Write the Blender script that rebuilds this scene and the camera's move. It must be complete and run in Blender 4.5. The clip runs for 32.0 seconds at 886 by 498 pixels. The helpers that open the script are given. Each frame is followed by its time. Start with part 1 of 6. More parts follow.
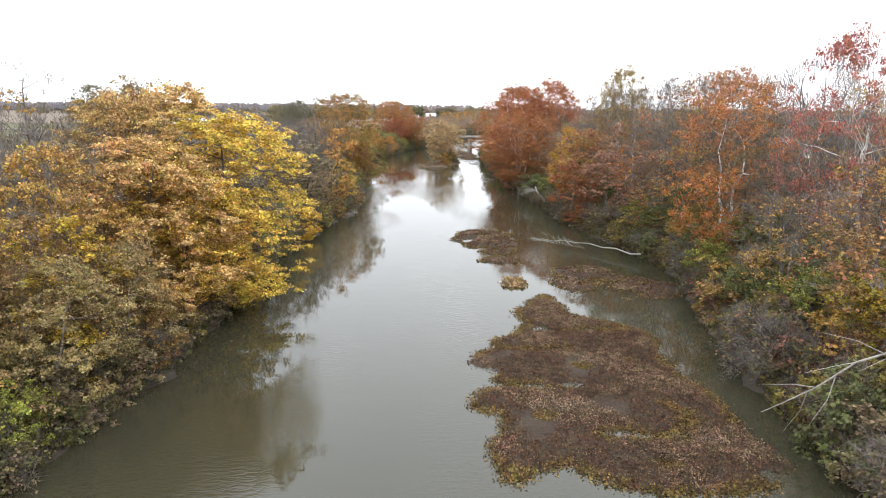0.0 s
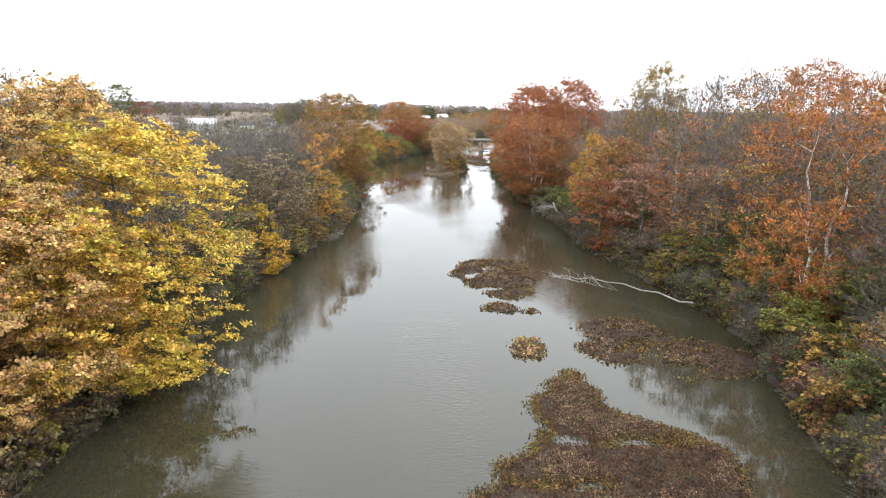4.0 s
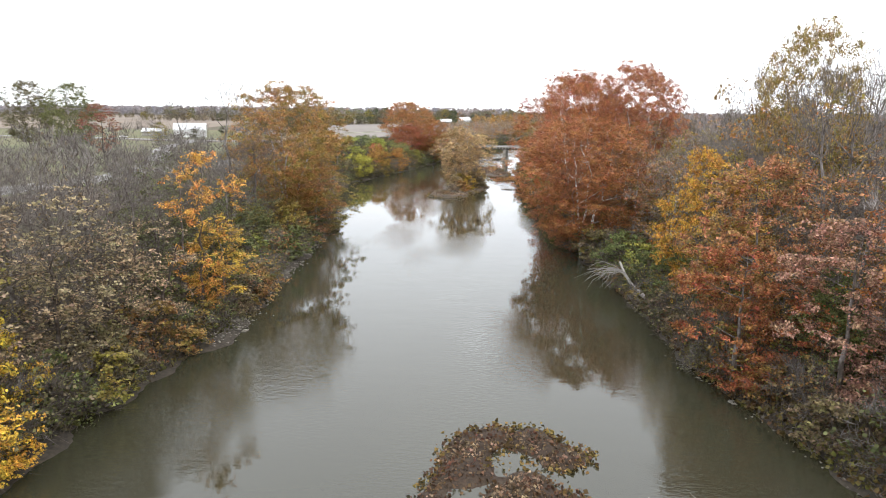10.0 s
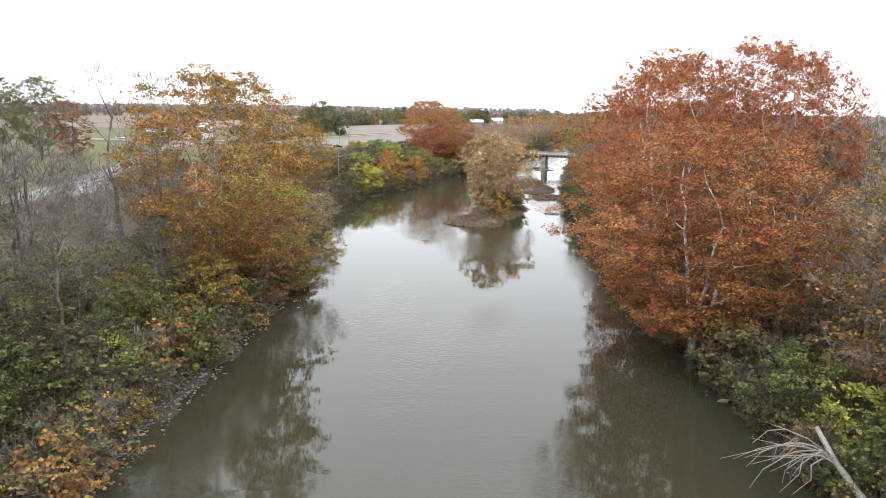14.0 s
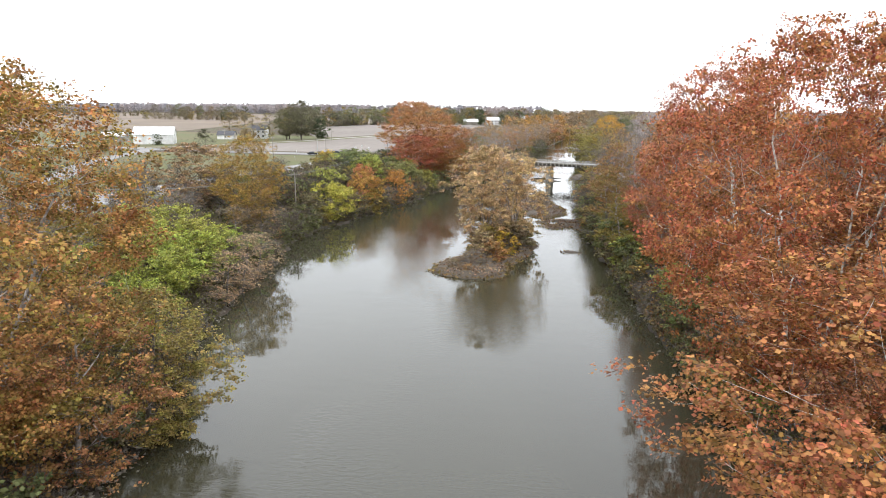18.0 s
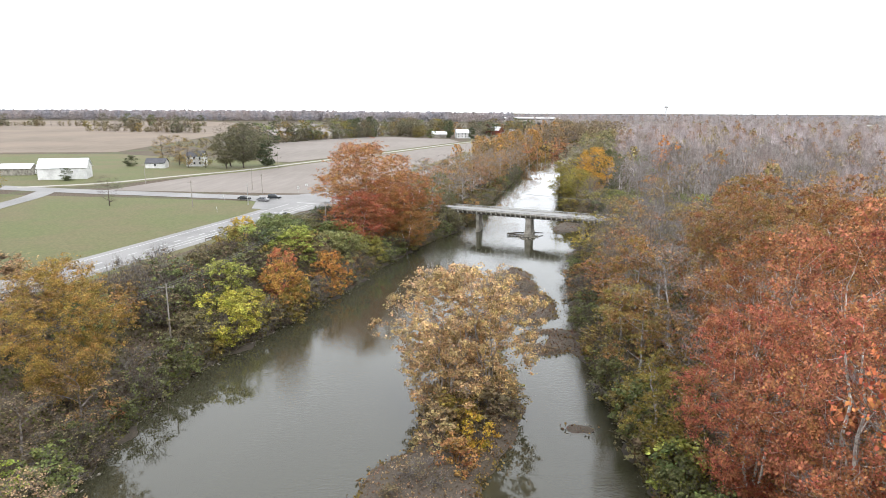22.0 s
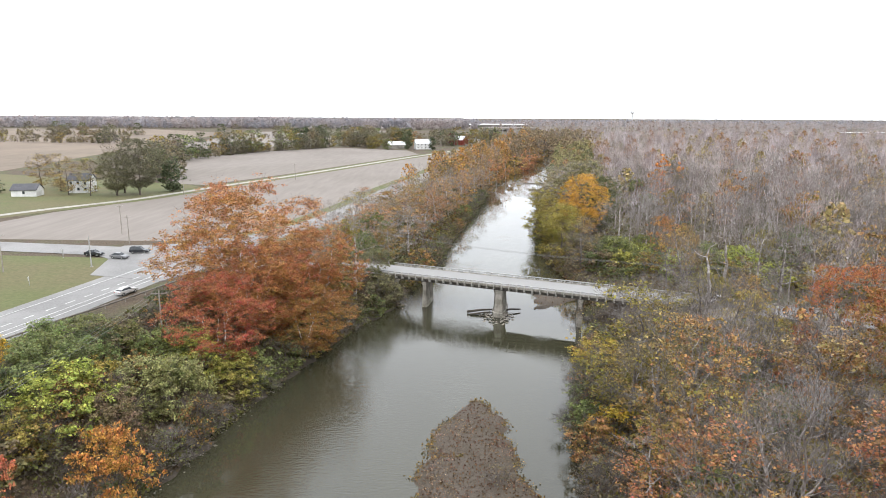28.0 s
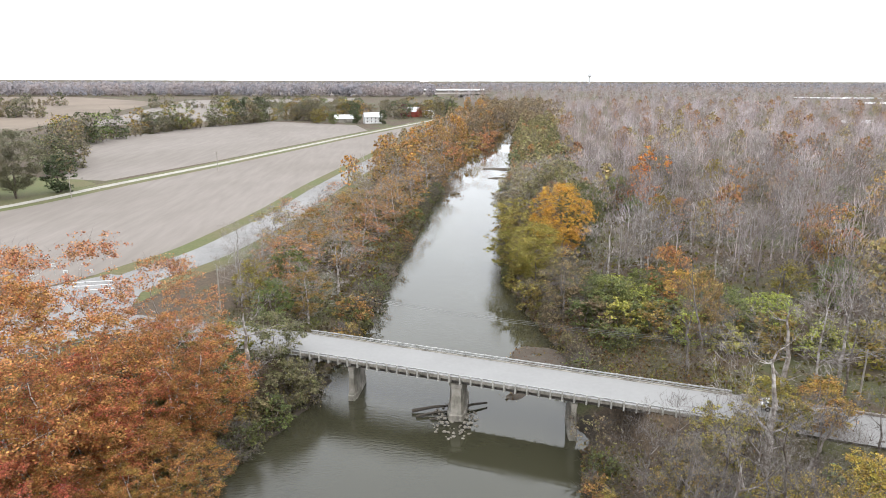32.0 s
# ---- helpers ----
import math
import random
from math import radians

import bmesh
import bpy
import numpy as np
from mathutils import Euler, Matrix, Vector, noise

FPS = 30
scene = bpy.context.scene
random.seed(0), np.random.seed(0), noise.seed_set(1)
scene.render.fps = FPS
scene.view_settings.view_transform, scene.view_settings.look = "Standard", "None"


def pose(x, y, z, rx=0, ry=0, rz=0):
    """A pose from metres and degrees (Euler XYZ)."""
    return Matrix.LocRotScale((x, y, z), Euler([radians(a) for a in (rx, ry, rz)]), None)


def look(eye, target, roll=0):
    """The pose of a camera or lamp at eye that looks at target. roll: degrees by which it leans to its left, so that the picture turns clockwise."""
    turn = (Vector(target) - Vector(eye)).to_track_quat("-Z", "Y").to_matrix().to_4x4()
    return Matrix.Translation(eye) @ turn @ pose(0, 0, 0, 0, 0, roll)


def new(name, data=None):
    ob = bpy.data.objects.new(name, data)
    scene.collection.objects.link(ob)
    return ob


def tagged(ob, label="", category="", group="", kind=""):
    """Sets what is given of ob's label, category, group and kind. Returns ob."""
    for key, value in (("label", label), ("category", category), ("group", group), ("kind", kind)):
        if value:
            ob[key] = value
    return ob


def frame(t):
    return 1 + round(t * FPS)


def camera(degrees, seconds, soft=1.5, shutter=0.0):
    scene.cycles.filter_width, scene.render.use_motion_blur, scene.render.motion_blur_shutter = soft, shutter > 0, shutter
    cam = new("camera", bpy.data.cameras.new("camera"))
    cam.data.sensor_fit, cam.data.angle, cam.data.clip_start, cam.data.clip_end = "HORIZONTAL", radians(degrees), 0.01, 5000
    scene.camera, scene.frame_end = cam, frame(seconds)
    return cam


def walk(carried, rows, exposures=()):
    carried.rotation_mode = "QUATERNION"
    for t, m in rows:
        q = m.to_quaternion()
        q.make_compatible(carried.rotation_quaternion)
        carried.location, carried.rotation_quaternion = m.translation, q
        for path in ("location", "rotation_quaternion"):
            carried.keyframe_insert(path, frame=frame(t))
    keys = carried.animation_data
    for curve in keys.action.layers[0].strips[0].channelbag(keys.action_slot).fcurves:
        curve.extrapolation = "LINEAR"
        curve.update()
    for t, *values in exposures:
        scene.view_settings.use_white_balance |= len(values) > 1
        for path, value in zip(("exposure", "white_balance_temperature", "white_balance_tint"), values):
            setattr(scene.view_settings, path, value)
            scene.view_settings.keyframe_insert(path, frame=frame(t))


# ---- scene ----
cam = camera(68.2, 32.0, 0.9)
PATH = [
    (0, (0.523, 0.690, 27.306), (0.514, 2.643, 26.875), 0.50),
    (0.5, (0.970, 5.175, 27.435), (0.960, 7.128, 27.005), 0.57),
    (1, (1.330, 9.241, 27.618), (1.321, 11.194, 27.188), 0.75),
    (1.5, (1.664, 12.714, 27.847), (1.654, 14.668, 27.415), 0.82),
    (2, (1.960, 15.705, 28.038), (1.944, 17.658, 27.605), 0.77),
    (2.5, (2.203, 18.408, 28.131), (2.180, 20.361, 27.698), 0.70),
    (3, (2.451, 21.116, 28.076), (2.418, 23.069, 27.645), 0.62),
    (3.5, (2.645, 23.976, 27.909), (2.606, 25.928, 27.478), 0.70),
    (5.5, (3.759, 41.282, 26.935), (3.685, 43.235, 26.509), 0.80),
    (6, (4.066, 46.525, 26.779), (3.991, 48.478, 26.354), 0.68),
    (6.5, (4.352, 51.978, 26.631), (4.278, 53.931, 26.206), 0.65),
    (7, (4.645, 57.529, 26.559), (4.571, 59.482, 26.134), 0.62),
    (7.5, (4.995, 63.161, 26.548), (4.920, 65.113, 26.122), 0.57),
    (8, (5.343, 68.917, 26.522), (5.265, 70.869, 26.097), 0.50),
    (8.5, (5.606, 74.772, 26.475), (5.526, 76.725, 26.050), 0.45),
    (9, (5.820, 80.751, 26.451), (5.738, 82.705, 26.028), 0.47),
    (9.5, (6.005, 86.786, 26.434), (5.907, 88.738, 26.011), 0.50),
    (10, (6.093, 92.721, 26.410), (5.966, 94.672, 25.989), 0.47),
    (10.5, (6.050, 98.724, 26.380), (5.890, 100.672, 25.957), 0.50),
    (11, (5.881, 104.922, 26.291), (5.690, 106.868, 25.870), 0.62),
    (11.5, (5.587, 111.118, 26.224), (5.378, 113.062, 25.805), 0.70),
    (12, (5.253, 117.227, 26.248), (5.039, 119.170, 25.826), 0.72),
    (12.5, (4.982, 123.312, 26.268), (4.765, 125.255, 25.849), 0.80),
    (13, (4.728, 129.460, 26.315), (4.510, 131.403, 25.896), 0.85),
    (13.5, (4.431, 135.675, 26.434), (4.212, 137.618, 26.013), 0.80),
    (14, (4.151, 141.954, 26.486), (3.932, 143.896, 26.063), 0.75),
    (14.5, (3.927, 148.327, 26.373), (3.707, 150.269, 25.952), 0.80),
    (16.5, (1.444, 167.799, 27.241), (1.237, 169.742, 26.813), 0.50),
    (17, (1.621, 173.138, 27.450), (1.413, 175.080, 27.020), 0.53),
    (17.5, (1.627, 178.416, 27.593), (1.419, 180.358, 27.162), 0.47),
    (18, (1.472, 183.798, 28.002), (1.268, 185.740, 27.572), 0.50),
    (18.5, (1.340, 189.603, 29.093), (1.136, 191.545, 28.661), 0.55),
    (19, (1.287, 195.973, 30.650), (1.082, 197.915, 30.218), 0.53),
    (19.5, (1.221, 202.667, 32.334), (1.012, 204.609, 31.901), 0.47),
    (20, (1.068, 209.177, 34.091), (0.860, 211.118, 33.658), 0.40),
    (20.5, (0.928, 215.380, 35.895), (0.724, 217.322, 35.460), 0.33),
    (21, (0.873, 221.456, 37.635), (0.676, 223.398, 37.198), 0.30),
    (21.5, (0.886, 227.584, 39.035), (0.718, 229.529, 38.601), 0.30),
    (22, (0.983, 233.731, 40.049), (0.863, 235.679, 39.620), 0.32),
    (22.5, (1.147, 239.674, 41.014), (1.124, 241.627, 40.590), 0.38),
    (23, (1.326, 245.427, 41.999), (1.312, 247.382, 41.577), 0.43),
    (23.5, (1.510, 251.065, 42.703), (1.496, 253.019, 42.285), 0.45),
    (24, (1.757, 256.623, 42.925), (1.744, 258.579, 42.507), 0.45),
    (24.5, (2.082, 262.210, 42.835), (2.069, 264.166, 42.419), 0.45),
    (25, (2.500, 267.827, 42.797), (2.487, 269.783, 42.381), 0.43),
    (25.5, (3.013, 273.435, 42.869), (2.997, 275.390, 42.450), 0.40),
    (27.5, (4.490, 297.655, 42.273), (4.471, 299.612, 41.857), 0.30),
    (28, (4.809, 303.274, 42.725), (4.788, 305.230, 42.310), 0.30),
    (28.5, (5.148, 309.223, 43.461), (5.128, 311.179, 43.048), 0.30),
    (29, (5.502, 315.304, 44.461), (5.481, 317.261, 44.049), 0.30),
    (29.5, (5.928, 321.183, 45.569), (5.907, 323.134, 45.130), 0.30),
    (30, (6.374, 326.797, 46.657), (6.350, 328.735, 46.163), 0.32),
    (30.5, (6.716, 332.337, 47.628), (6.694, 334.267, 47.105), 0.35),
    (31, (7.094, 337.984, 48.476), (7.082, 339.914, 47.953), 0.30),
    (31.5, (7.660, 343.589, 49.223), (7.670, 345.520, 48.699), 0.22),
    (32, (8.331, 348.948, 49.905), (8.437, 350.876, 49.382), 0.20),
]
walk(cam, [(t, look(eye, target, roll)) for t, eye, target, roll in PATH])

# ---- world and light ----
world = bpy.data.worlds.new("overcast_sky")
scene.world = world
world.use_nodes = True
wn, wl = world.node_tree.nodes, world.node_tree.links
wn.clear()
sky = wn.new("ShaderNodeTexSky")
sky.sky_type, sky.sun_disc = "NISHITA", False
sky.sun_elevation, sky.sun_rotation = radians(38), radians(150)
veil = wn.new("ShaderNodeMix")
veil.data_type = "RGBA"
veil.inputs["Factor"].default_value = 0.93
wl.new(sky.outputs["Color"], veil.inputs["A"])
veil.inputs["B"].default_value = (9.7, 10.0, 10.5, 1)
back = wn.new("ShaderNodeBackground")
back.inputs["Strength"].default_value = 0.165
wl.new(veil.outputs["Result"], back.inputs["Color"])
wout = wn.new("ShaderNodeOutputWorld")
wl.new(back.outputs["Background"], wout.inputs["Surface"])
sun = new("sun", bpy.data.lights.new("sun", "SUN"))
sun.data.energy, sun.data.angle, sun.data.color = 1.0, radians(25), (1.0, 0.97, 0.92)
sun.matrix_world = look((0, 0, 300), (-120, 200, 20))
scene.view_settings.exposure = 0.44

# ---- materials ----


def mat(name, build):
    m = bpy.data.materials.new(name)
    m.use_nodes = True
    nt = m.node_tree
    bsdf = nt.nodes["Principled BSDF"]
    build(nt, bsdf)
    return m


def node(nt, kind, **inputs):
    n = nt.nodes.new(kind)
    for k, v in inputs.items():
        n.inputs[k].default_value = v
    return n


def noise_tex(nt, scale, detail=4.0, rough=0.55, coord="Object", stretch=None):
    tc = nt.nodes.new("ShaderNodeTexCoord")
    n = node(nt, "ShaderNodeTexNoise", Scale=scale, Detail=detail, Roughness=rough)
    if stretch:
        mp = nt.nodes.new("ShaderNodeMapping")
        mp.inputs["Scale"].default_value = stretch
        nt.links.new(tc.outputs[coord], mp.inputs["Vector"])
        nt.links.new(mp.outputs["Vector"], n.inputs["Vector"])
    else:
        nt.links.new(tc.outputs[coord], n.inputs["Vector"])
    return n


def ramp(nt, src, stops):
    r = nt.nodes.new("ShaderNodeValToRGB")
    el = r.color_ramp.elements
    while len(el) < len(stops):
        el.new(0.5)
    for e, (p, c) in zip(el, stops):
        e.position, e.color = p, (*c, 1)
    nt.links.new(src, r.inputs["Fac"])
    return r


def mix(nt, fac, a, b, blend="MIX"):
    m = nt.nodes.new("ShaderNodeMix")
    m.data_type, m.blend_type = "RGBA", blend
    for key, v in (("Factor", fac), ("A", a), ("B", b)):
        if isinstance(v, (int, float)):
            m.inputs[key].default_value = v
        elif isinstance(v, tuple):
            m.inputs[key].default_value = (*v, 1)
        else:
            nt.links.new(v, m.inputs[key])
    return m.outputs["Result"]


def bump(nt, bsdf, src, strength, dist):
    b = node(nt, "ShaderNodeBump", Strength=strength, Distance=dist)
    nt.links.new(src, b.inputs["Height"])
    nt.links.new(b.outputs["Normal"], bsdf.inputs["Normal"])


def two_tone(name, lo, hi, fine, coarse, rough=0.8, relief=0.3, dist=0.02, lo_hi2=None, stretch=None, metal=0.0):
    """A surface with grain at one scale and stains at another."""

    def build(nt, b):
        f = noise_tex(nt, fine, 6, 0.65, stretch=stretch)
        c = noise_tex(nt, coarse, 3)
        base = ramp(nt, f.outputs["Fac"], [(0.32, lo), (0.68, hi)]).outputs["Color"]
        other = lo_hi2 or (tuple(v * 0.72 for v in lo), tuple(v * 0.85 for v in hi))
        base2 = ramp(nt, f.outputs["Fac"], [(0.32, other[0]), (0.68, other[1])]).outputs["Color"]
        k = ramp(nt, c.outputs["Fac"], [(0.4, (0, 0, 0)), (0.62, (1, 1, 1))]).outputs["Color"]
        nt.links.new(mix(nt, k, base, base2), b.inputs["Base Color"])
        b.inputs["Roughness"].default_value, b.inputs["Metallic"].default_value = rough, metal
        bump(nt, b, f.outputs["Fac"], relief, dist)

    return mat(name, build)


def leaf_build(nt, b):
    """Foliage: the tree's own tint, varied leaf by leaf and in drifts over the crown."""
    info = nt.nodes.new("ShaderNodeObjectInfo")
    geo = nt.nodes.new("ShaderNodeNewGeometry")
    drift = noise_tex(nt, 0.45, 2)
    hsv = nt.nodes.new("ShaderNodeHueSaturation")
    hue = node(nt, "ShaderNodeMapRange")
    hue.inputs["To Min"].default_value, hue.inputs["To Max"].default_value = 0.465, 0.53
    val = node(nt, "ShaderNodeMapRange")
    val.inputs["To Min"].default_value, val.inputs["To Max"].default_value = 0.45, 1.42
    nt.links.new(geo.outputs["Random Per Island"], val.inputs["Value"])
    swirl = node(nt, "ShaderNodeTexWhiteNoise")
    swirl.noise_dimensions = "1D"
    nt.links.new(geo.outputs["Random Per Island"], swirl.inputs["W"])
    clump = noise_tex(nt, 0.8, 2)
    both = node(nt, "ShaderNodeMath")
    both.operation = "MULTIPLY_ADD"
    spread = ramp(nt, clump.outputs["Fac"], [(0.36, (0, 0, 0)), (0.64, (0.55, 0.55, 0.55))])
    nt.links.new(swirl.outputs["Value"], both.inputs[0])
    both.inputs[1].default_value = 0.45
    nt.links.new(spread.outputs["Color"], both.inputs[2])
    nt.links.new(both.outputs[0], hue.inputs["Value"])
    shift = ramp(nt, drift.outputs["Fac"], [(0.42, (0, 0, 0)), (0.6, (1, 1, 1))])
    part = node(nt, "ShaderNodeMath")
    part.operation = "MULTIPLY"
    nt.links.new(shift.outputs["Color"], part.inputs[0])
    nt.links.new(info.outputs["Alpha"], part.inputs[1])
    tint = mix(nt, part.outputs[0], info.outputs["Color"], (0.17, 0.19, 0.035))
    nt.links.new(tint, hsv.inputs["Color"])
    nt.links.new(hue.outputs["Result"], hsv.inputs["Hue"])
    fresh = noise_tex(nt, 1.1, 2, 0.6)
    light = ramp(nt, fresh.outputs["Fac"], [(0.36, (0.62, 0.62, 0.62)), (0.64, (1.38, 1.38, 1.38))])
    each = node(nt, "ShaderNodeMath")
    each.operation = "MULTIPLY"
    nt.links.new(val.outputs["Result"], each.inputs[0])
    nt.links.new(light.outputs["Color"], each.inputs[1])
    nt.links.new(each.outputs[0], hsv.inputs["Value"])
    trans = nt.nodes.new("ShaderNodeBsdfTranslucent")
    nt.links.new(hsv.outputs["Color"], trans.inputs["Color"])
    nt.links.new(hsv.outputs["Color"], b.inputs["Base Color"])
    b.inputs["Roughness"].default_value = 0.6
    b.inputs["Specular IOR Level"].default_value = 0.25
    ms = nt.nodes.new("ShaderNodeMixShader")
    ms.inputs["Fac"].default_value = 0.30
    nt.links.new(b.outputs["BSDF"], ms.inputs[1])
    nt.links.new(trans.outputs["BSDF"], ms.inputs[2])
    nt.links.new(ms.outputs["Shader"], nt.nodes["Material Output"].inputs["Surface"])


def bark_build(nt, b):
    """Bark in the tree's own tint, furrowed along the stem and patchy."""
    info = nt.nodes.new("ShaderNodeObjectInfo")
    patch = noise_tex(nt, 1.3, 3)
    furrow = noise_tex(nt, 6.0, 5, 0.7, stretch=(1, 1, 0.25))
    k = ramp(nt, patch.outputs["Fac"], [(0.44, (0.55, 0.5, 0.45)), (0.58, (1.1, 1.1, 1.1))])
    g = ramp(nt, furrow.outputs["Fac"], [(0.35, (0.7, 0.7, 0.7)), (0.65, (1.15, 1.15, 1.15))])
    c = mix(nt, 1.0, info.outputs["Color"], k.outputs["Color"], "MULTIPLY")
    nt.links.new(mix(nt, 1.0, c, g.outputs["Color"], "MULTIPLY"), b.inputs["Base Color"])
    b.inputs["Roughness"].default_value = 0.85
    bump(nt, b, furrow.outputs["Fac"], 0.5, 0.05)


def water_build(nt, b):
    """Turbid river water with slow currents and fine ripples."""
    silt = noise_tex(nt, 0.03, 3, stretch=(1, 0.35, 1))
    col = ramp(nt, silt.outputs["Fac"], [(0.35, (0.036, 0.035, 0.021)), (0.65, (0.046, 0.044, 0.027))])
    nt.links.new(col.outputs["Color"], b.inputs["Base Color"])
    calm = noise_tex(nt, 0.035, 2, stretch=(1.4, 0.5, 1))
    rip = noise_tex(nt, 1.7, 3, 0.6, stretch=(0.8, 1.5, 1))
    swell = noise_tex(nt, 0.33, 2, 0.5, stretch=(0.7, 1.3, 1))
    amp = ramp(nt, calm.outputs["Fac"], [(0.46, (0.15, 0.15, 0.15)), (0.64, (6.0, 6.0, 6.0))])
    m1 = node(nt, "ShaderNodeMath")
    m1.operation = "MULTIPLY"
    nt.links.new(rip.outputs["Fac"], m1.inputs[0])
    nt.links.new(amp.outputs["Color"], m1.inputs[1])
    m2 = node(nt, "ShaderNodeMath")
    m2.operation = "MULTIPLY_ADD"
    nt.links.new(swell.outputs["Fac"], m2.inputs[0])
    m2.inputs[1].default_value = 1.1
    nt.links.new(m1.outputs[0], m2.inputs[2])
    bump(nt, b, m2.outputs[0], 0.12, 0.08)
    b.inputs["Roughness"].default_value = 0.035
    b.inputs["IOR"].default_value = 1.58


def distant_build(nt, b):
    """Far woods: fine twigs that pass the light, in an object tint with distance haze painted in."""
    info = nt.nodes.new("ShaderNodeObjectInfo")
    geo = nt.nodes.new("ShaderNodeNewGeometry")
    patch = noise_tex(nt, 0.02, 3)
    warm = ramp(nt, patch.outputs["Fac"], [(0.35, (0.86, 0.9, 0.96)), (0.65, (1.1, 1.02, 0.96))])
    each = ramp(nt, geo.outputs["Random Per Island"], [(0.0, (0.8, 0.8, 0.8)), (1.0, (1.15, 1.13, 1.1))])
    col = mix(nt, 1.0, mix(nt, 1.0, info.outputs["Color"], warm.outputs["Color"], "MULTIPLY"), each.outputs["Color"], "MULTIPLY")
    nt.links.new(col, b.inputs["Base Color"])
    b.inputs["Roughness"].default_value, b.inputs["Specular IOR Level"].default_value = 1.0, 0.0
    trans = nt.nodes.new("ShaderNodeBsdfTranslucent")
    nt.links.new(col, trans.inputs["Color"])
    ms = nt.nodes.new("ShaderNodeMixShader")
    ms.inputs["Fac"].default_value = 0.5
    nt.links.new(b.outputs["BSDF"], ms.inputs[1])
    nt.links.new(trans.outputs["BSDF"], ms.inputs[2])
    nt.links.new(ms.outputs["Shader"], nt.nodes["Material Output"].inputs["Surface"])


def wood_build(nt, b):
    """Massed bare twigs, each tree a little greyer, browner or paler than the next."""
    info = nt.nodes.new("ShaderNodeObjectInfo")
    geo = nt.nodes.new("ShaderNodeNewGeometry")
    tree = noise_tex(nt, 0.085, 1, 0.4)
    stand = noise_tex(nt, 0.014, 2)
    own = ramp(nt, tree.outputs["Fac"], [(0.34, (0.50, 0.45, 0.42)), (0.5, (0.92, 0.90, 0.92)), (0.66, (1.35, 1.30, 1.27))])
    wide = ramp(nt, stand.outputs["Fac"], [(0.38, (0.86, 0.80, 0.76)), (0.62, (1.06, 1.06, 1.1))])
    each = ramp(nt, geo.outputs["Random Per Island"], [(0.0, (0.7, 0.7, 0.7)), (1.0, (1.2, 1.19, 1.17))])
    col = mix(nt, 1.0, mix(nt, 1.0, info.outputs["Color"], own.outputs["Color"], "MULTIPLY"), wide.outputs["Color"], "MULTIPLY")
    nt.links.new(mix(nt, 1.0, col, each.outputs["Color"], "MULTIPLY"), b.inputs["Base Color"])
    b.inputs["Roughness"].default_value, b.inputs["Specular IOR Level"].default_value = 0.95, 0.1


TWIGWOOD = mat("massed_twigs", wood_build)
DISTANT = mat("distant_wood", distant_build)
LEAF, BARK, WATER = mat("leaf", leaf_build), mat("bark", bark_build), mat("river_water", water_build)


def ground_build(nt, b):
    litter = noise_tex(nt, 2.2, 8, 0.7)
    patch = noise_tex(nt, 0.06, 4)
    leafy = ramp(nt, litter.outputs["Fac"], [(0.3, (0.03, 0.022, 0.015)), (0.5, (0.08, 0.056, 0.035)), (0.7, (0.15, 0.105, 0.065))])
    grassy = ramp(nt, litter.outputs["Fac"], [(0.3, (0.04, 0.045, 0.015)), (0.7, (0.11, 0.11, 0.045))])
    k = ramp(nt, patch.outputs["Fac"], [(0.5, (0, 0, 0)), (0.62, (1, 1, 1))])
    nt.links.new(mix(nt, k.outputs["Color"], leafy.outputs["Color"], grassy.outputs["Color"]), b.inputs["Base Color"])
    b.inputs["Roughness"].default_value = 0.95
    bump(nt, b, litter.outputs["Fac"], 0.8, 0.25)


GROUND = mat("forest_floor", ground_build)
FIELD = two_tone("harvested_soil", (0.192, 0.166, 0.146), (0.232, 0.203, 0.180), 0.35, 0.014, 0.95, 0.15, 0.05, ((0.172, 0.147, 0.127), (0.208, 0.181, 0.158)), stretch=(1, 0.12, 1))
STUBBLE = two_tone("corn_stubble", (0.178, 0.136, 0.10), (0.216, 0.168, 0.125), 0.3, 0.01, 0.95, 0.15, 0.05, stretch=(1, 0.1, 1))
GRASS = two_tone("mown_grass", (0.074, 0.086, 0.026), (0.122, 0.128, 0.044), 1.2, 0.05, 0.95, 0.5, 0.08, ((0.092, 0.082, 0.033), (0.142, 0.124, 0.056)))
ROAD = two_tone("worn_asphalt", (0.225, 0.218, 0.212), (0.287, 0.281, 0.274), 3.0, 0.08, 0.9, 0.1, 0.01)
LANE = two_tone("gravel_lane", (0.326, 0.303, 0.268), (0.433, 0.411, 0.368), 4.0, 0.2, 0.95, 0.3, 0.03)
PAINT = two_tone("road_paint", (0.50, 0.50, 0.48), (0.62, 0.62, 0.60), 5.0, 1.0, 0.7, 0.1, 0.003)
CONCRETE = two_tone("weathered_concrete", (0.255, 0.238, 0.204), (0.374, 0.348, 0.306), 2.0, 0.5, 0.9, 0.3, 0.02, ((0.102, 0.093, 0.076), (0.238, 0.221, 0.187)), stretch=(1, 1, 0.25))
DECK = two_tone("bridge_deck_concrete", (0.262, 0.258, 0.252), (0.282, 0.278, 0.271), 1.5, 0.12, 0.9, 0.1, 0.01, ((0.245, 0.241, 0.235), (0.265, 0.261, 0.254)))
BRACKET = two_tone("pale_concrete_bracket", (0.36, 0.345, 0.315), (0.46, 0.445, 0.41), 3.0, 0.6, 0.9, 0.2, 0.01)
STEEL = two_tone("painted_steel_beam", (0.10, 0.09, 0.08), (0.17, 0.15, 0.13), 4.0, 0.6, 0.7, 0.1, 0.01)
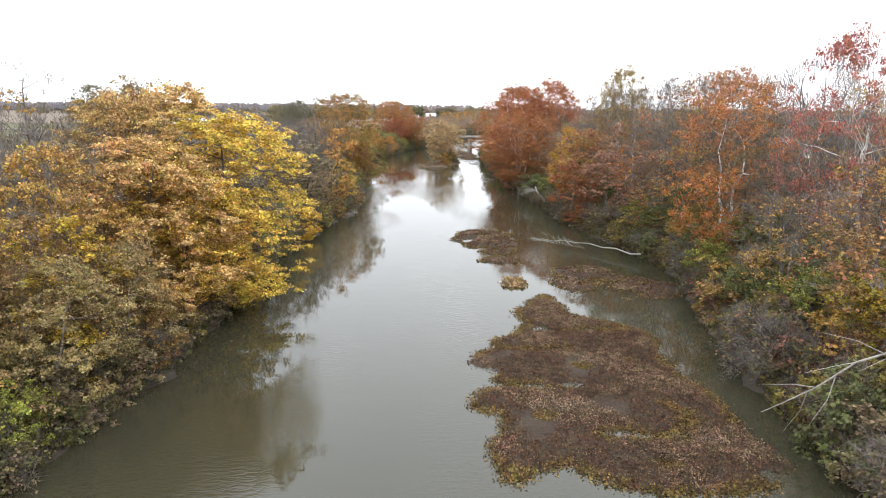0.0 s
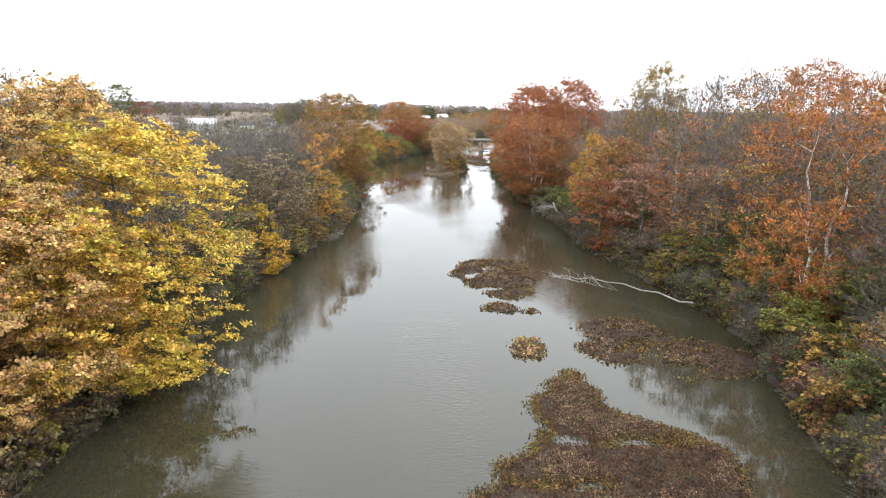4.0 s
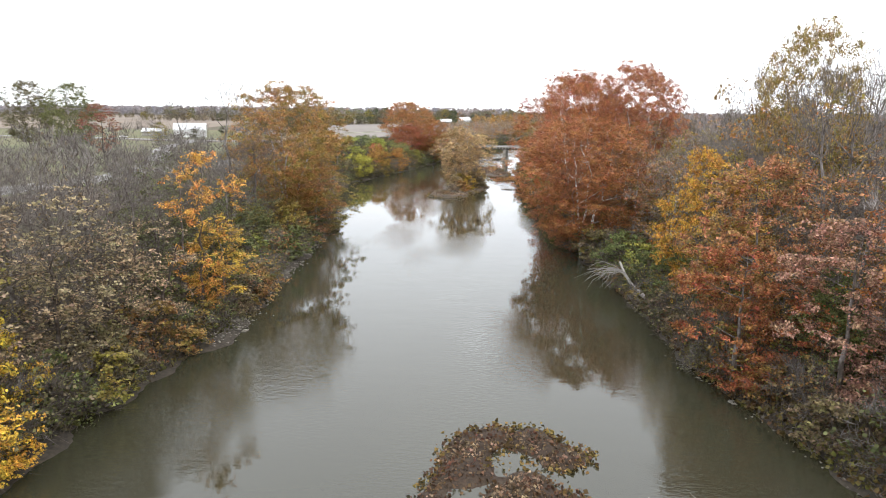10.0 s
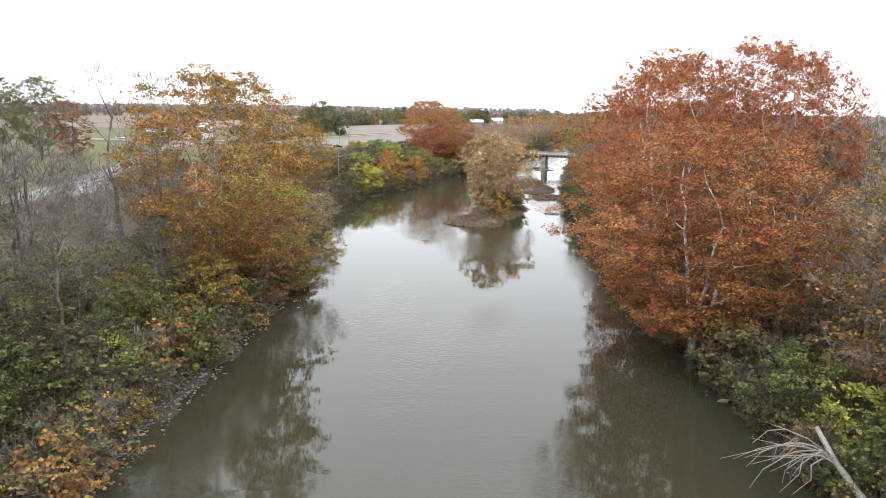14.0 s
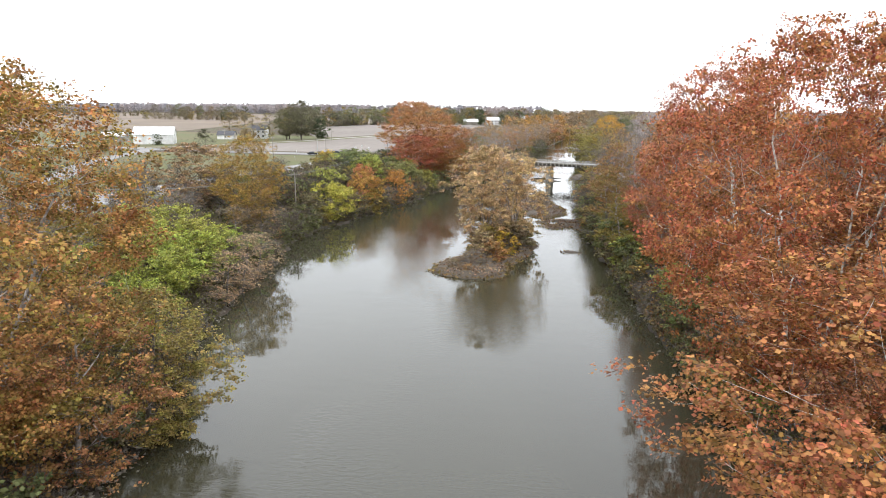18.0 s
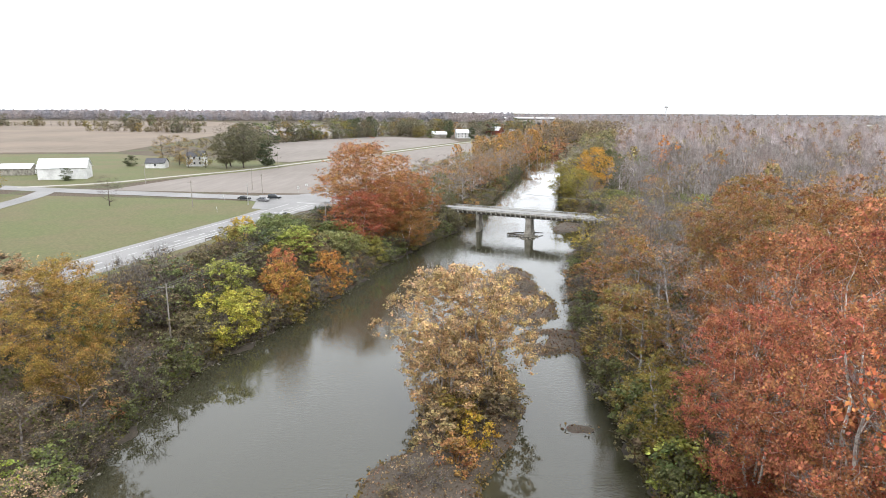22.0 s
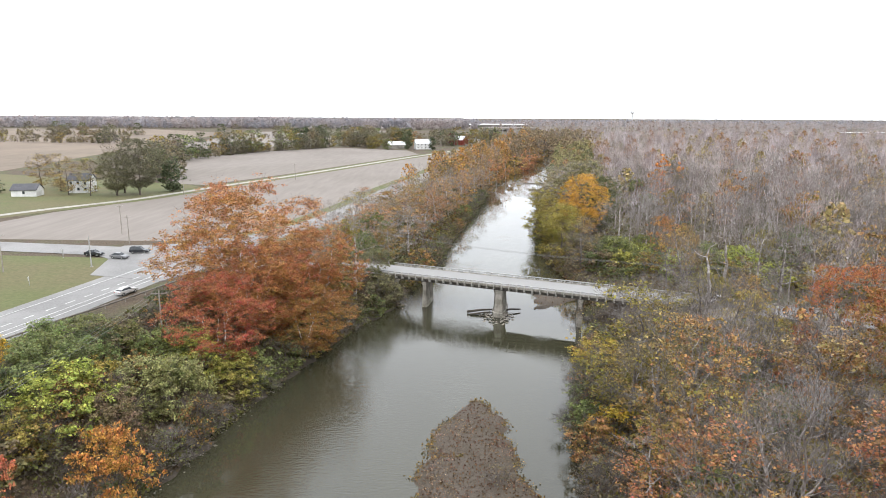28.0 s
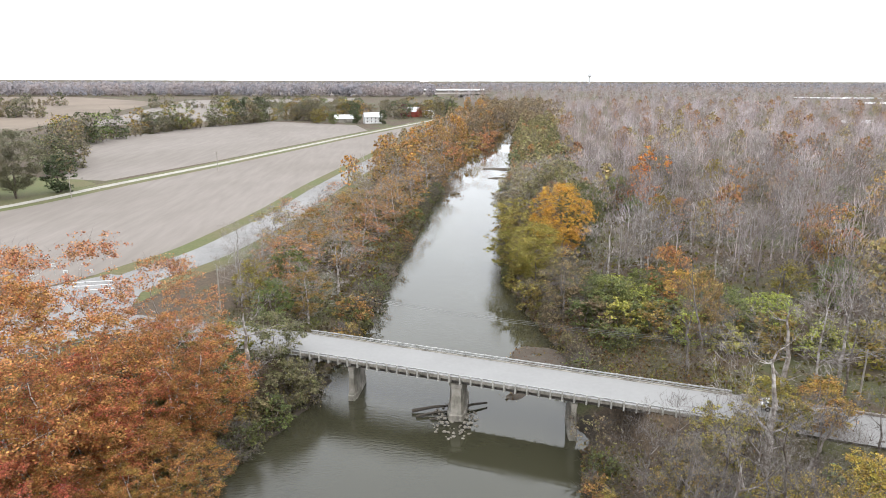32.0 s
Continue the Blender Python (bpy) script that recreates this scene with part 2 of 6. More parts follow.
RAIL = two_tone("galvanised_rail", (0.336, 0.336, 0.328), (0.464, 0.464, 0.448), 5.0, 1.0, 0.55, 0.1, 0.005, metal=0.3)
WHITE = two_tone("white_siding", (0.630, 0.630, 0.621), (0.720, 0.720, 0.711), 1.5, 0.3, 0.6, 0.1, 0.01)
ROOF_PALE = two_tone("pale_metal_roof", (0.62, 0.63, 0.64), (0.74, 0.75, 0.76), 1.0, 0.2, 0.4, 0.1, 0.01)
ROOF_DARK = two_tone("dark_shingle", (0.06, 0.06, 0.07), (0.12, 0.12, 0.13), 3.0, 0.5, 0.9, 0.3, 0.02)
ROOF_RED = two_tone("red_roof", (0.30, 0.06, 0.05), (0.38, 0.10, 0.08), 3.0, 0.5, 0.8, 0.2, 0.02)
GLASS = two_tone("window_glass", (0.03, 0.035, 0.04), (0.05, 0.055, 0.06), 1.0, 0.3, 0.1, 0.0, 0.0)
POLE = two_tone("weathered_pole_wood", (0.24, 0.21, 0.18), (0.36, 0.33, 0.29), 4.0, 0.6, 0.9, 0.3, 0.02, stretch=(1, 1, 0.1))
WIRE = two_tone("cable", (0.20, 0.20, 0.19), (0.26, 0.26, 0.25), 1.0, 0.3, 0.6, 0.0, 0.0)
STONE = two_tone("river_stone", (0.12, 0.105, 0.085), (0.29, 0.265, 0.225), 3.0, 0.7, 0.85, 0.4, 0.03)
WEED = two_tone("dead_water_weed", (0.02, 0.012, 0.007), (0.058, 0.034, 0.02), 3.0, 0.25, 0.9, 1.0, 0.15, ((0.03, 0.02, 0.01), (0.07, 0.046, 0.026)))
GRAVEL = two_tone("gravel_bar", (0.05, 0.038, 0.027), (0.125, 0.10, 0.078), 5.0, 0.35, 0.9, 0.9, 0.12, ((0.045, 0.036, 0.024), (0.11, 0.087, 0.064)))
MUD = two_tone("bank_mud", (0.03, 0.024, 0.017), (0.075, 0.06, 0.044), 2.5, 0.3, 0.95, 0.6, 0.08)

# ---- mesh helpers ----


def mesh_from(name, verts, faces, material, smooth=False):
    me = bpy.data.meshes.new(name)
    me.from_pydata(verts, [], faces)
    me.materials.append(material)
    if smooth:
        me.polygons.foreach_set("use_smooth", [True] * len(me.polygons))
    me.update()
    return me


def mesh_np(name, verts, quads, material, smooth=False):
    """A mesh from arrays: verts (n, 3), faces (m, k) of one size."""
    me = bpy.data.meshes.new(name)
    n, (m, k) = len(verts), quads.shape
    me.vertices.add(n)
    me.vertices.foreach_set("co", np.ascontiguousarray(verts, dtype=np.float32).ravel())
    me.loops.add(m * k)
    me.loops.foreach_set("vertex_index", np.ascontiguousarray(quads, dtype=np.int32).ravel())
    me.polygons.add(m)
    me.polygons.foreach_set("loop_start", np.arange(0, m * k, k, dtype=np.int32))
    if smooth:
        me.polygons.foreach_set("use_smooth", np.ones(m, dtype=bool))
    me.materials.append(material)
    me.update(calc_edges=True)
    me.validate()
    return me


def part(name, bm, material, parent, label=""):
    me = bpy.data.meshes.new(name)
    bm.to_mesh(me)
    bm.free()
    me.materials.append(material)
    ob = new(name, me)
    ob.parent = parent
    if label:
        ob["label"] = label
    return ob


def child(name, me, parent, m=None):
    ob = new(name, me)
    ob.parent = parent
    if m is not None:
        ob.matrix_basis = m
    return ob


def box_bm(sx, sy, sz, x=0, y=0, z=0, bevel=0.0, bm=None, rot=0.0):
    """A box that stands on z, centred at x, y."""
    bm = bm or bmesh.new()
    m = Matrix.Translation((x, y, z + sz / 2)) @ Matrix.Rotation(rot, 4, "Z") @ Matrix.Diagonal((sx, sy, sz, 1))
    r = bmesh.ops.create_cube(bm, size=1, matrix=m)
    if bevel:
        es = {e for v in r["verts"] for e in v.link_edges}
        bmesh.ops.bevel(bm, geom=list(es), offset=bevel, segments=1, affect="EDGES")
    return bm


def tubes(segs, sides=5):
    """Tapered tubes, one for each row p0, p1, r0, r1."""
    a = np.array([s[0] for s in segs], float)
    b = np.array([s[1] for s in segs], float)
    r0 = np.array([s[2] for s in segs])[:, None, None]
    r1 = np.array([s[3] for s in segs])[:, None, None]
    d = b - a
    d /= np.maximum(np.linalg.norm(d, axis=1, keepdims=True), 1e-9)
    ref = np.where(np.abs(d[:, 2:3]) > 0.9, np.array([[1.0, 0, 0]]), np.array([[0, 0, 1.0]]))
    u = np.cross(d, ref)
    u /= np.linalg.norm(u, axis=1, keepdims=True)
    v = np.cross(d, u)
    ang = np.arange(sides) * 2 * np.pi / sides
    ring = u[:, None] * np.cos(ang)[None, :, None] + v[:, None] * np.sin(ang)[None, :, None]
    lo, hi = a[:, None] + ring * r0, b[:, None] + ring * r1
    verts = np.concatenate([lo, hi], axis=1).reshape(-1, 3)
    i = np.arange(sides)
    j = (i + 1) % sides
    quad = np.stack([i, j, j + sides, i + sides], 1)
    faces = (quad[None] + (np.arange(len(segs)) * 2 * sides)[:, None, None]).reshape(-1, 4)
    return verts, faces


def leaf_quads(rng, pts, size, flat=0.3, lie=None):
    """A folded four-cornered leaf at each point, turned at random or nearly as its spray lies."""
    n = len(pts)
    d = rng.normal(size=(n, 3))
    d[:, 2] *= 0.6
    d[:, 2] -= 0.3
    d /= np.linalg.norm(d, axis=1, keepdims=True)
    w = np.cross(d, rng.normal(size=(n, 3)) if lie is None else lie + rng.normal(size=(n, 3)) * 0.35)
    w /= np.linalg.norm(w, axis=1, keepdims=True)
    nrm = np.cross(d, w)
    s = size * rng.uniform(0.6, 1.4, (n, 1))
    k = s * rng.uniform(0.35, 0.55, (n, 1))
    v = np.stack([pts - d * s * 0.5, pts + w * k + nrm * s * flat * 0.4, pts + d * s * 0.5, pts - w * k + nrm * s * flat * 0.4], 1)
    faces = np.arange(n * 4).reshape(n, 4)
    return v.reshape(-1, 3), faces

# ---- the lie of the land ----
SHORE_Y = [-300, 0, 44, 67, 100, 118, 143, 165, 190, 206, 227, 245, 270, 290, 310, 325, 338, 355, 374, 395, 410, 430, 442, 455, 465, 486, 524, 562, 630, 694, 774, 862, 884, 1000, 1100, 1200]
SHORE_L = [-60, -35, -31, -28.5, -29.5, -30, -27, -23.5, -26, -26.5, -28, -34, -39, -42, -43.5, -42, -38.5, -33, -28.5, -24, -20, -13, -8, -4.5, -2, 1, 6.5, 12.5, 22, 33, 48, 64, 73, 112, 122, 110]
SHORE_RY = [-300, 0, 54, 84, 100, 115, 130, 141, 158, 175, 205, 215, 251, 278, 305, 332, 350, 365, 389, 416, 428, 455, 475, 501, 560, 694, 938, 1000, 1100, 1200]
SHORE_R = [20, 31, 31.5, 34.5, 39, 38, 35, 32.5, 28.5, 28, 24.5, 24.5, 21, 20.5, 19.5, 18.5, 19, 20.5, 22.5, 29.5, 32.5, 37, 34.5, 32, 40, 62, 107, 128, 140, 130]
LAND_P, LAND_L = [0, 2, 5, 12, 20, 28], [0, 0.5, 1.6, 4.0, 5.4, 6.0]
LAND_RP, LAND_R = [0, 2, 5, 12, 40, 200, 900], [0, 0.4, 1.2, 2.6, 3.4, 4.2, 6.0]


def deck_y(x):
    """The bridge road's centre line."""
    return 446.2 - 0.408 * x


def ground_z(x, y):
    x, y = np.asarray(x, float), np.asarray(y, float)
    wob = 1.1 * np.sin(y * 0.31 + 1) * np.sin(y * 0.127) + 0.6 * np.sin(y * 0.83)
    dl = np.interp(y, SHORE_Y, SHORE_L) + wob - x
    dr = x - np.interp(y, SHORE_RY, SHORE_R) + wob * 0.8
    left, right = np.interp(dl, LAND_P, LAND_L), np.interp(dr, LAND_RP, LAND_R)
    bed = np.maximum(-1.5, 0.3 * np.maximum(dl, dr))
    z = np.where(dl > 0, left, np.where(dr > 0, right, bed))
    rough = 0.35 * np.sin(x * 0.7 + y * 0.4) * np.sin(y * 0.53 - x * 0.3) + 0.25 * np.sin(x * 1.9 - y * 1.3)
    z = z + rough * np.where((dl > 2) & (dl < 26) | (dr > 2), 1, 0) * np.clip(np.maximum(dl, dr) / 6, 0, 1) * np.where(dl > 20, (26 - np.minimum(dl, 26)) / 6, 1)
    off = np.abs(y - deck_y(x)) * 0.926
    fill = np.where((x > 39) | (x < -12), np.interp(off, [0, 6, 16], [6.5, 6.3, 0]), 0)
    fill = np.where(x > 150, fill * 0, fill)
    fill = np.where(x < -40, 0, fill)
    z = np.where(np.maximum(dl, dr) > 0.5, np.maximum(z, np.minimum(fill, 6.4)), z)
    return z - np.interp(np.hypot(x, y), [1850, 2700], [0, 16])


def spaced(near_lo, near_hi, step, far_lo, far_hi, grow=1.18):
    out = list(np.arange(near_lo, near_hi + 0.01, step))
    s = step
    while out[-1] < far_hi:
        s *= grow
        out.append(min(out[-1] + s, far_hi))
    s = step
    while out[0] > far_lo:
        s *= grow
        out.insert(0, max(out[0] - s, far_lo))
    return np.array(out)


gx = spaced(-64, 130, 1.6, -4800, 4800)
gy = spaced(-30, 700, 2.2, -700, 4900)
GX, GY = np.meshgrid(gx, gy)
gv = np.stack([GX, GY, ground_z(GX, GY)], -1).reshape(-1, 3)
nx = len(gx)
gi = (np.arange(len(gy) - 1)[:, None] * nx + np.arange(nx - 1)[None]).ravel()
gf = np.stack([gi, gi + 1, gi + nx + 1, gi + nx], 1)
tagged(new("ground", mesh_np("ground", gv, gf, GROUND, True)), "brown leaf-littered river plain with rough grass", "ground", kind="structure")

wx, wy = np.linspace(-75, 215, 30), np.linspace(-290, 1190, 120)
WX, WY = np.meshgrid(wx, wy)
wi = (np.arange(119)[:, None] * 30 + np.arange(29)[None]).ravel()
tagged(new("river_water", mesh_np("river_water", np.stack([WX, WY, WX * 0], -1).reshape(-1, 3), np.stack([wi, wi + 1, wi + 31, wi + 30], 1), WATER, True)),
       "murky grey-green river with faint ripples reflecting the sky", "water", kind="structure")


def mud_shore(side, y0, y1, wide, label):
    """A strip of bare mud along the water's edge, from under the water up the foot of the bank."""
    ys = np.arange(y0, y1, 0.9)
    edge = np.interp(ys, SHORE_Y, SHORE_L) if side < 0 else np.interp(ys, SHORE_RY, SHORE_R)
    cols = np.linspace(-2.5, wide, 8)
    rag = np.array([0.8 * noise.noise(Vector((0.35 * y, 7.0 * side, 0))) for y in ys])
    X = edge[:, None] + side * (cols[None] + rag[:, None] * (cols[None] > 1))
    Y = np.repeat(ys[:, None], len(cols), 1)
    lump = np.array([[noise.noise(Vector((a * 0.9, b * 0.9, 1))) for a, b in zip(ra, rb)] for ra, rb in zip(X, Y)])
    Z = ground_z(X, Y) + 0.12 + 0.16 * lump
    Z[:, -1] -= 0.35
    n, m = X.shape
    i = (np.arange(n - 1)[:, None] * m + np.arange(m - 1)[None]).ravel()
    q = np.stack([i, i + 1, i + m + 1, i + m], 1) if side > 0 else np.stack([i + m, i + m + 1, i + 1, i], 1)
    tagged(new("mud_bank", mesh_np("mud_bank", np.stack([X, Y, Z], -1).reshape(-1, 3), q, MUD, True)), label, "river bank", kind="structure")


mud_shore(-1, 36, 452, 3.4, "dark wet mud along the foot of the river bank")
mud_shore(1, 36, 436, 2.4, "dark wet mud along the foot of the river bank")


def sheet(name, pts, z, material, label, category, thick=0.25):
    """A flat piece of land: a closed outline with a little depth."""
    n = len(pts)
    v = [(x, y, z) for x, y in pts] + [(x, y, z - thick) for x, y in pts]
    f = [tuple(range(n))] + [(i + n, (i + 1) % n + n, (i + 1) % n, i) for i in range(n)]
    me = mesh_from(name, v, f, material)
    bm = bmesh.new()
    bm.from_mesh(me)
    bmesh.ops.recalc_face_normals(bm, faces=bm.faces)
    bmesh.ops.triangulate(bm, faces=[fc for fc in bm.faces if len(fc.verts) > 4])
    bm.to_mesh(me)
    bm.free()
    return tagged(new(name, me), label, category, kind="structure")


def smooth_line(pts, n=8):
    """A Catmull-Rom line through the points."""
    p = [Vector(q) for q in pts]
    p = [p[0] * 2 - p[1], *p, p[-1] * 2 - p[-2]]
    out = []
    for a, b, c, d in zip(p, p[1:], p[2:], p[3:]):
        for k in range(n):
            t = k / n
            out.append(0.5 * (2 * b + (c - a) * t + (2 * a - 5 * b + 4 * c - d) * t * t + (3 * b - a - 3 * c + d) * t ** 3))
    return out + [p[-2]]


def strip(name, pts, width, z, material, label="", category="", n=8, offset=0.0, parent=None, dash=0):
    """A ribbon of one width along a line, such as a road or a painted line."""
    line = smooth_line(pts, n)
    v, f = [], []
    for i, q in enumerate(line):
        d = (line[min(i + 1, len(line) - 1)] - line[max(i - 1, 0)])
        nrm = Vector((d.y, -d.x)).normalized() if len(q) == 2 else Vector((d.y, -d.x, 0)).normalized()
        c = q + nrm * offset
        zz = z if len(q) == 2 else z + q.z
        v += [(c.x - nrm.x * width / 2, c.y - nrm.y * width / 2, zz), (c.x + nrm.x * width / 2, c.y + nrm.y * width / 2, zz)]
    for i in range(len(line) - 1):
        if not dash or i % dash == 0:
            f.append((2 * i, 2 * i + 1, 2 * i + 3, 2 * i + 2))
    ob = new(name, mesh_from(name, v, f, material))
    if parent:
        ob.parent = parent
        if label:
            ob["label"] = label
        return ob
    return tagged(ob, label, category, kind="structure")


sheet("meadow", [(-520, -120), (-215, -120), (-186, 0), (-160, 80), (-136, 170), (-116, 255), (-93, 330), (-79, 395), (-71, 440), (-73, 462), (-160, 468), (-320, 490), (-520, 500)], 6.02, GRASS, "mown green grass beside the road", "grass")
sheet("lawn", [(-420, 512), (-190, 492), (-150, 535), (-129, 575), (-116, 616), (-128, 628), (-170, 640), (-250, 672), (-420, 640)], 6.03, GRASS, "green farmyard lawn around the barn", "grass")
sheet("near_field", [(-150, 486), (-68, 484), (-50, 506), (-42, 542), (-27, 628), (5, 819), (32, 950), (10, 940), (-6, 862), (-30, 802), (-75, 681), (-102, 614), (-118, 572), (-138, 535)], 6.04, FIELD, "bare tan harvested field", "field")
sheet("upper_field", [(-89, 684), (-116, 624), (-136, 630), (-160, 690), (-196, 751), (-190, 810), (-169, 868), (-114, 957), (-35, 915), (-22, 862), (-45, 802)], 6.04, FIELD, "bare grey-tan harvested field beyond the lane", "field")
sheet("brown_field", [(-1500, 560), (-420, 655), (-262, 690), (-285, 860), (-345, 1340), (-560, 1534), (-900, 1500), (-1700, 1400)], 6.03, STUBBLE, "wide brown field of cut corn stubble", "field")
sheet("pale_field", [(-262, 900), (-150, 975), (-60, 1180), (-80, 1500), (-330, 1400)], 6.04, FIELD, "pale harvested field", "field")
sheet("far_field", [(-600, 1750), (-80, 1650), (200, 1780), (150, 1840), (-600, 1800)], 6.05, FIELD, "pale distant farmland", "field")
HIGHWAY = [(-215, -110), (-182, 0), (-152, 90), (-128, 175), (-107, 255), (-90, 335), (-79, 380), (-70, 418), (-62, 455), (-51, 488), (-42, 507), (-36.5, 527), (-29, 563), (-20, 620), (8, 763), (40, 956), (78, 1120)]
strip("verge_west", HIGHWAY[8:], 22, 6.05, GRASS, "green grass verge along the highway", "grass")
strip("verge_east", HIGHWAY[:8], 20, 6.05, GRASS, "green grass verge along the highway", "grass")
WEST_ROAD = [(-600, 560), (-300, 512), (-181, 486), (-128, 477), (-92, 471.5), (-60, 466)]
CURVE_ROAD = [(-172, 484), (-165, 462), (-160, 434), (-149, 400), (-133, 365), (-117, 325), (-104, 280)]
FARM_LANE = [(-190, 490), (-164, 508), (-145, 540), (-124.5, 572), (-108.4, 614), (-81, 681), (-36, 802), (-12, 862), (30, 965), (60, 1035)]
APPROACH = [(-66, 469), (-48, 462.5), (-30, 456.5), (-12, 450.8), (-8, 449.5)]
strip("lane_verge", FARM_LANE, 13, 6.07, GRASS, "grass verge of the farm lane", "grass")
highway = strip("highway", HIGHWAY[:10], 14.5, 6.10, ROAD, "pale worn asphalt highway along the river", "road")
strip("highway_north", HIGHWAY[8:], 11.0, 6.11, ROAD, "pale worn asphalt highway along the river", "road")
strip("west_road", WEST_ROAD, 10.5, 6.12, ROAD, "pale asphalt side road with stop line", "road")
strip("curve_road", CURVE_ROAD, 7.5, 6.13, ROAD, "pale curving country road", "road")
strip("farm_lane", FARM_LANE, 4.2, 6.14, LANE, "white gravel farm lane between fields", "road")
sheet("crossing", [(-84, 477), (-86, 466), (-80, 461), (-76, 445), (-58, 440), (-52, 452), (-44, 457), (-44, 465), (-48, 488), (-58, 492), (-70, 480)], 6.145, ROAD, "pale asphalt road crossing", "road", 0.3)
strip("bridge_approach", [(x, y, 0.5 * min(1, (x + 66) / 40)) for x, y in APPROACH], 9.0, 6.16, ROAD, "pale asphalt approach to the bridge", "road")
strip("edge_line", HIGHWAY[:9], 0.25, 6.17, PAINT, "white", offset=-4.6, parent=highway)
strip("edge_line", HIGHWAY[:9], 0.25, 6.17, PAINT, "white", offset=4.6, parent=highway)
strip("centre_line", HIGHWAY[:9], 0.3, 6.17, PAINT, "white", offset=0.4, parent=highway, n=16, dash=2)
strip("turn_lane_line", HIGHWAY[6:9], 0.25, 6.17, PAINT, "white", offset=2.8, parent=highway)
for sx, sy, ln, rz in ((-60.5, 458, 9, -20), (-58, 484, 8, 10), (-60, 486.5, 9, 8), (-55, 481.5, 7, 12), (-74, 468, 4, 85)):
    bm = box_bm(ln, 0.5, 0.01)
    ob = part("stop_line", bm, PAINT, highway)
    ob.matrix_basis = pose(sx, sy, 6.17, 0, 0, rz)

# right-hand approach, continuing the bridge road through the trees
strip("east_road", [(50.5, deck_y(50.5), 0.6), (70, deck_y(70), 0.45), (95, deck_y(95) + 0.5, 0.35), (125, deck_y(125) + 1.5, 0.3), (149, deck_y(149) + 3, 0.25)], 8.2, 6.25, ROAD, "pale asphalt road leaving the bridge into the woods", "road")

# ---- the bridge ----
BR = radians(-22.2)


def along(s, off=0.0):
    """A place on the bridge: s metres along it from the first pier, off metres upstream."""
    c, n = math.cos(BR), math.sin(BR)
    return -0.5 + s * c - off * n, deck_y(-0.5) + s * n + off * c


bridge = tagged(new("road_bridge"), "old concrete road bridge on wall piers with pipe railings", "bridge")
bridge.matrix_world = Matrix.Translation((*along(0), 0)) @ Matrix.Rotation(BR, 4, "Z")
S0, S1 = -10.0, 56.0
part("deck", box_bm(S1 - S0, 7.4, 0.32, (S0 + S1) / 2, 0, 6.5, 0.03), DECK, bridge, "pale worn concrete deck")
for sgn in (-1, 1):
    part("kerb", box_bm(S1 - S0, 0.4, 0.45, (S0 + S1) / 2, sgn * 3.8, 6.46, 0.04), CONCRETE, bridge, "stained concrete edge beam")
for off in (-3.0, -1.0, 1.0, 3.0):
    bm = box_bm(S1 - S0 - 1, 0.28, 0.06, (S0 + S1) / 2, off, 5.62)
    box_bm(S1 - S0 - 1, 0.28, 0.06, (S0 + S1) / 2, off, 6.4, bm=bm)
    box_bm(S1 - S0 - 1, 0.07, 0.78, (S0 + S1) / 2, off, 5.66, bm=bm)
    part("girder", bm, STEEL, bridge, "dark steel girder")
s = S0 + 1
while s < S1:
    for sgn in (-1, 1):
        bm = bmesh.new()
        vs = [bm.verts.new(v) for v in ((-0.1, 3.16, 5.75), (-0.1, 4.1, 6.15), (-0.1, 4.1, 6.44), (-0.1, 3.16, 6.44), (0.1, 3.16, 5.75), (0.1, 4.1, 6.15), (0.1, 4.1, 6.44), (0.1, 3.16, 6.44))]
        for q in ((0, 1, 2, 3), (7, 6, 5, 4), (0, 4, 5, 1), (1, 5, 6, 2), (2, 6, 7, 3), (3, 7, 4, 0)):
            bm.faces.new([vs[i] for i in q])
        ob = part("bracket", bm, BRACKET, bridge)
        ob.matrix_basis = Matrix.Translation((s, 0, 0)) @ Matrix.Diagonal((1, sgn, 1, 1))
    s += 1.65
for sgn in (-1, 1):
    s = S0 + 1
    while s < S1:
        part("rail_post", box_bm(0.22, 0.16, 1.42, s, sgn * 4.16, 6.02, 0.015), BRACKET, bridge)
        s += 1.65
    for zz, hh in ((7.0, 0.08), (7.26, 0.2)):
        part("rail", box_bm(S1 - S0, 0.16, hh, (S0 + S1) / 2, sgn * 3.98, zz, 0.02), RAIL, bridge)


def pier(s, ln, foot, batter=0.35, w=1.05):
    p = new("pier")
    p.parent = bridge
    p.matrix_basis = pose(s, 0, 0, 0, 0, 12)
    bm = bmesh.new()
    n = 10
    rings = []
    for z, gw, gl in ((foot, w * 1.25, ln + batter * 2), (0.9, w * 1.2, ln + batter * 2), (1.0, w * 1.0, ln + batter * 1.4), (4.9, w * 0.85, ln), (5.0, w * 1.05, ln + 0.3), (5.62, w * 1.05, ln + 0.3)):
        ring = []
        for i in range(n):
            a = math.tau * i / n
            ring.append(bm.verts.new((gw / 2 * math.copysign(abs(math.cos(a)) ** 0.4, math.cos(a)), gl / 2 * math.copysign(abs(math.sin(a)) ** 0.7, math.sin(a)), z)))
        rings.append(ring)
    for a, b in zip(rings, rings[1:]):
        for i in range(n):
            bm.faces.new((a[i], a[(i + 1) % n], b[(i + 1) % n], b[i]))
    bm.faces.new(rings[-1])
    part("pier_wall", bm, CONCRETE, p, "water-stained concrete wall pier")


pier(0.4, 7.4, -1.5, 0.35, 1.3)
pier(17.6, 7.2, -1.5, 1.0, 2.5)
pier(34.8, 7.4, -1.0, 0.35, 1.2)
for s in (S0 + 0.4, 51.5):
    part("abutment", box_bm(1.6, 8.6, 7.0, s, 0, -0.6, 0.08), CONCRETE, bridge, "stained concrete abutment")

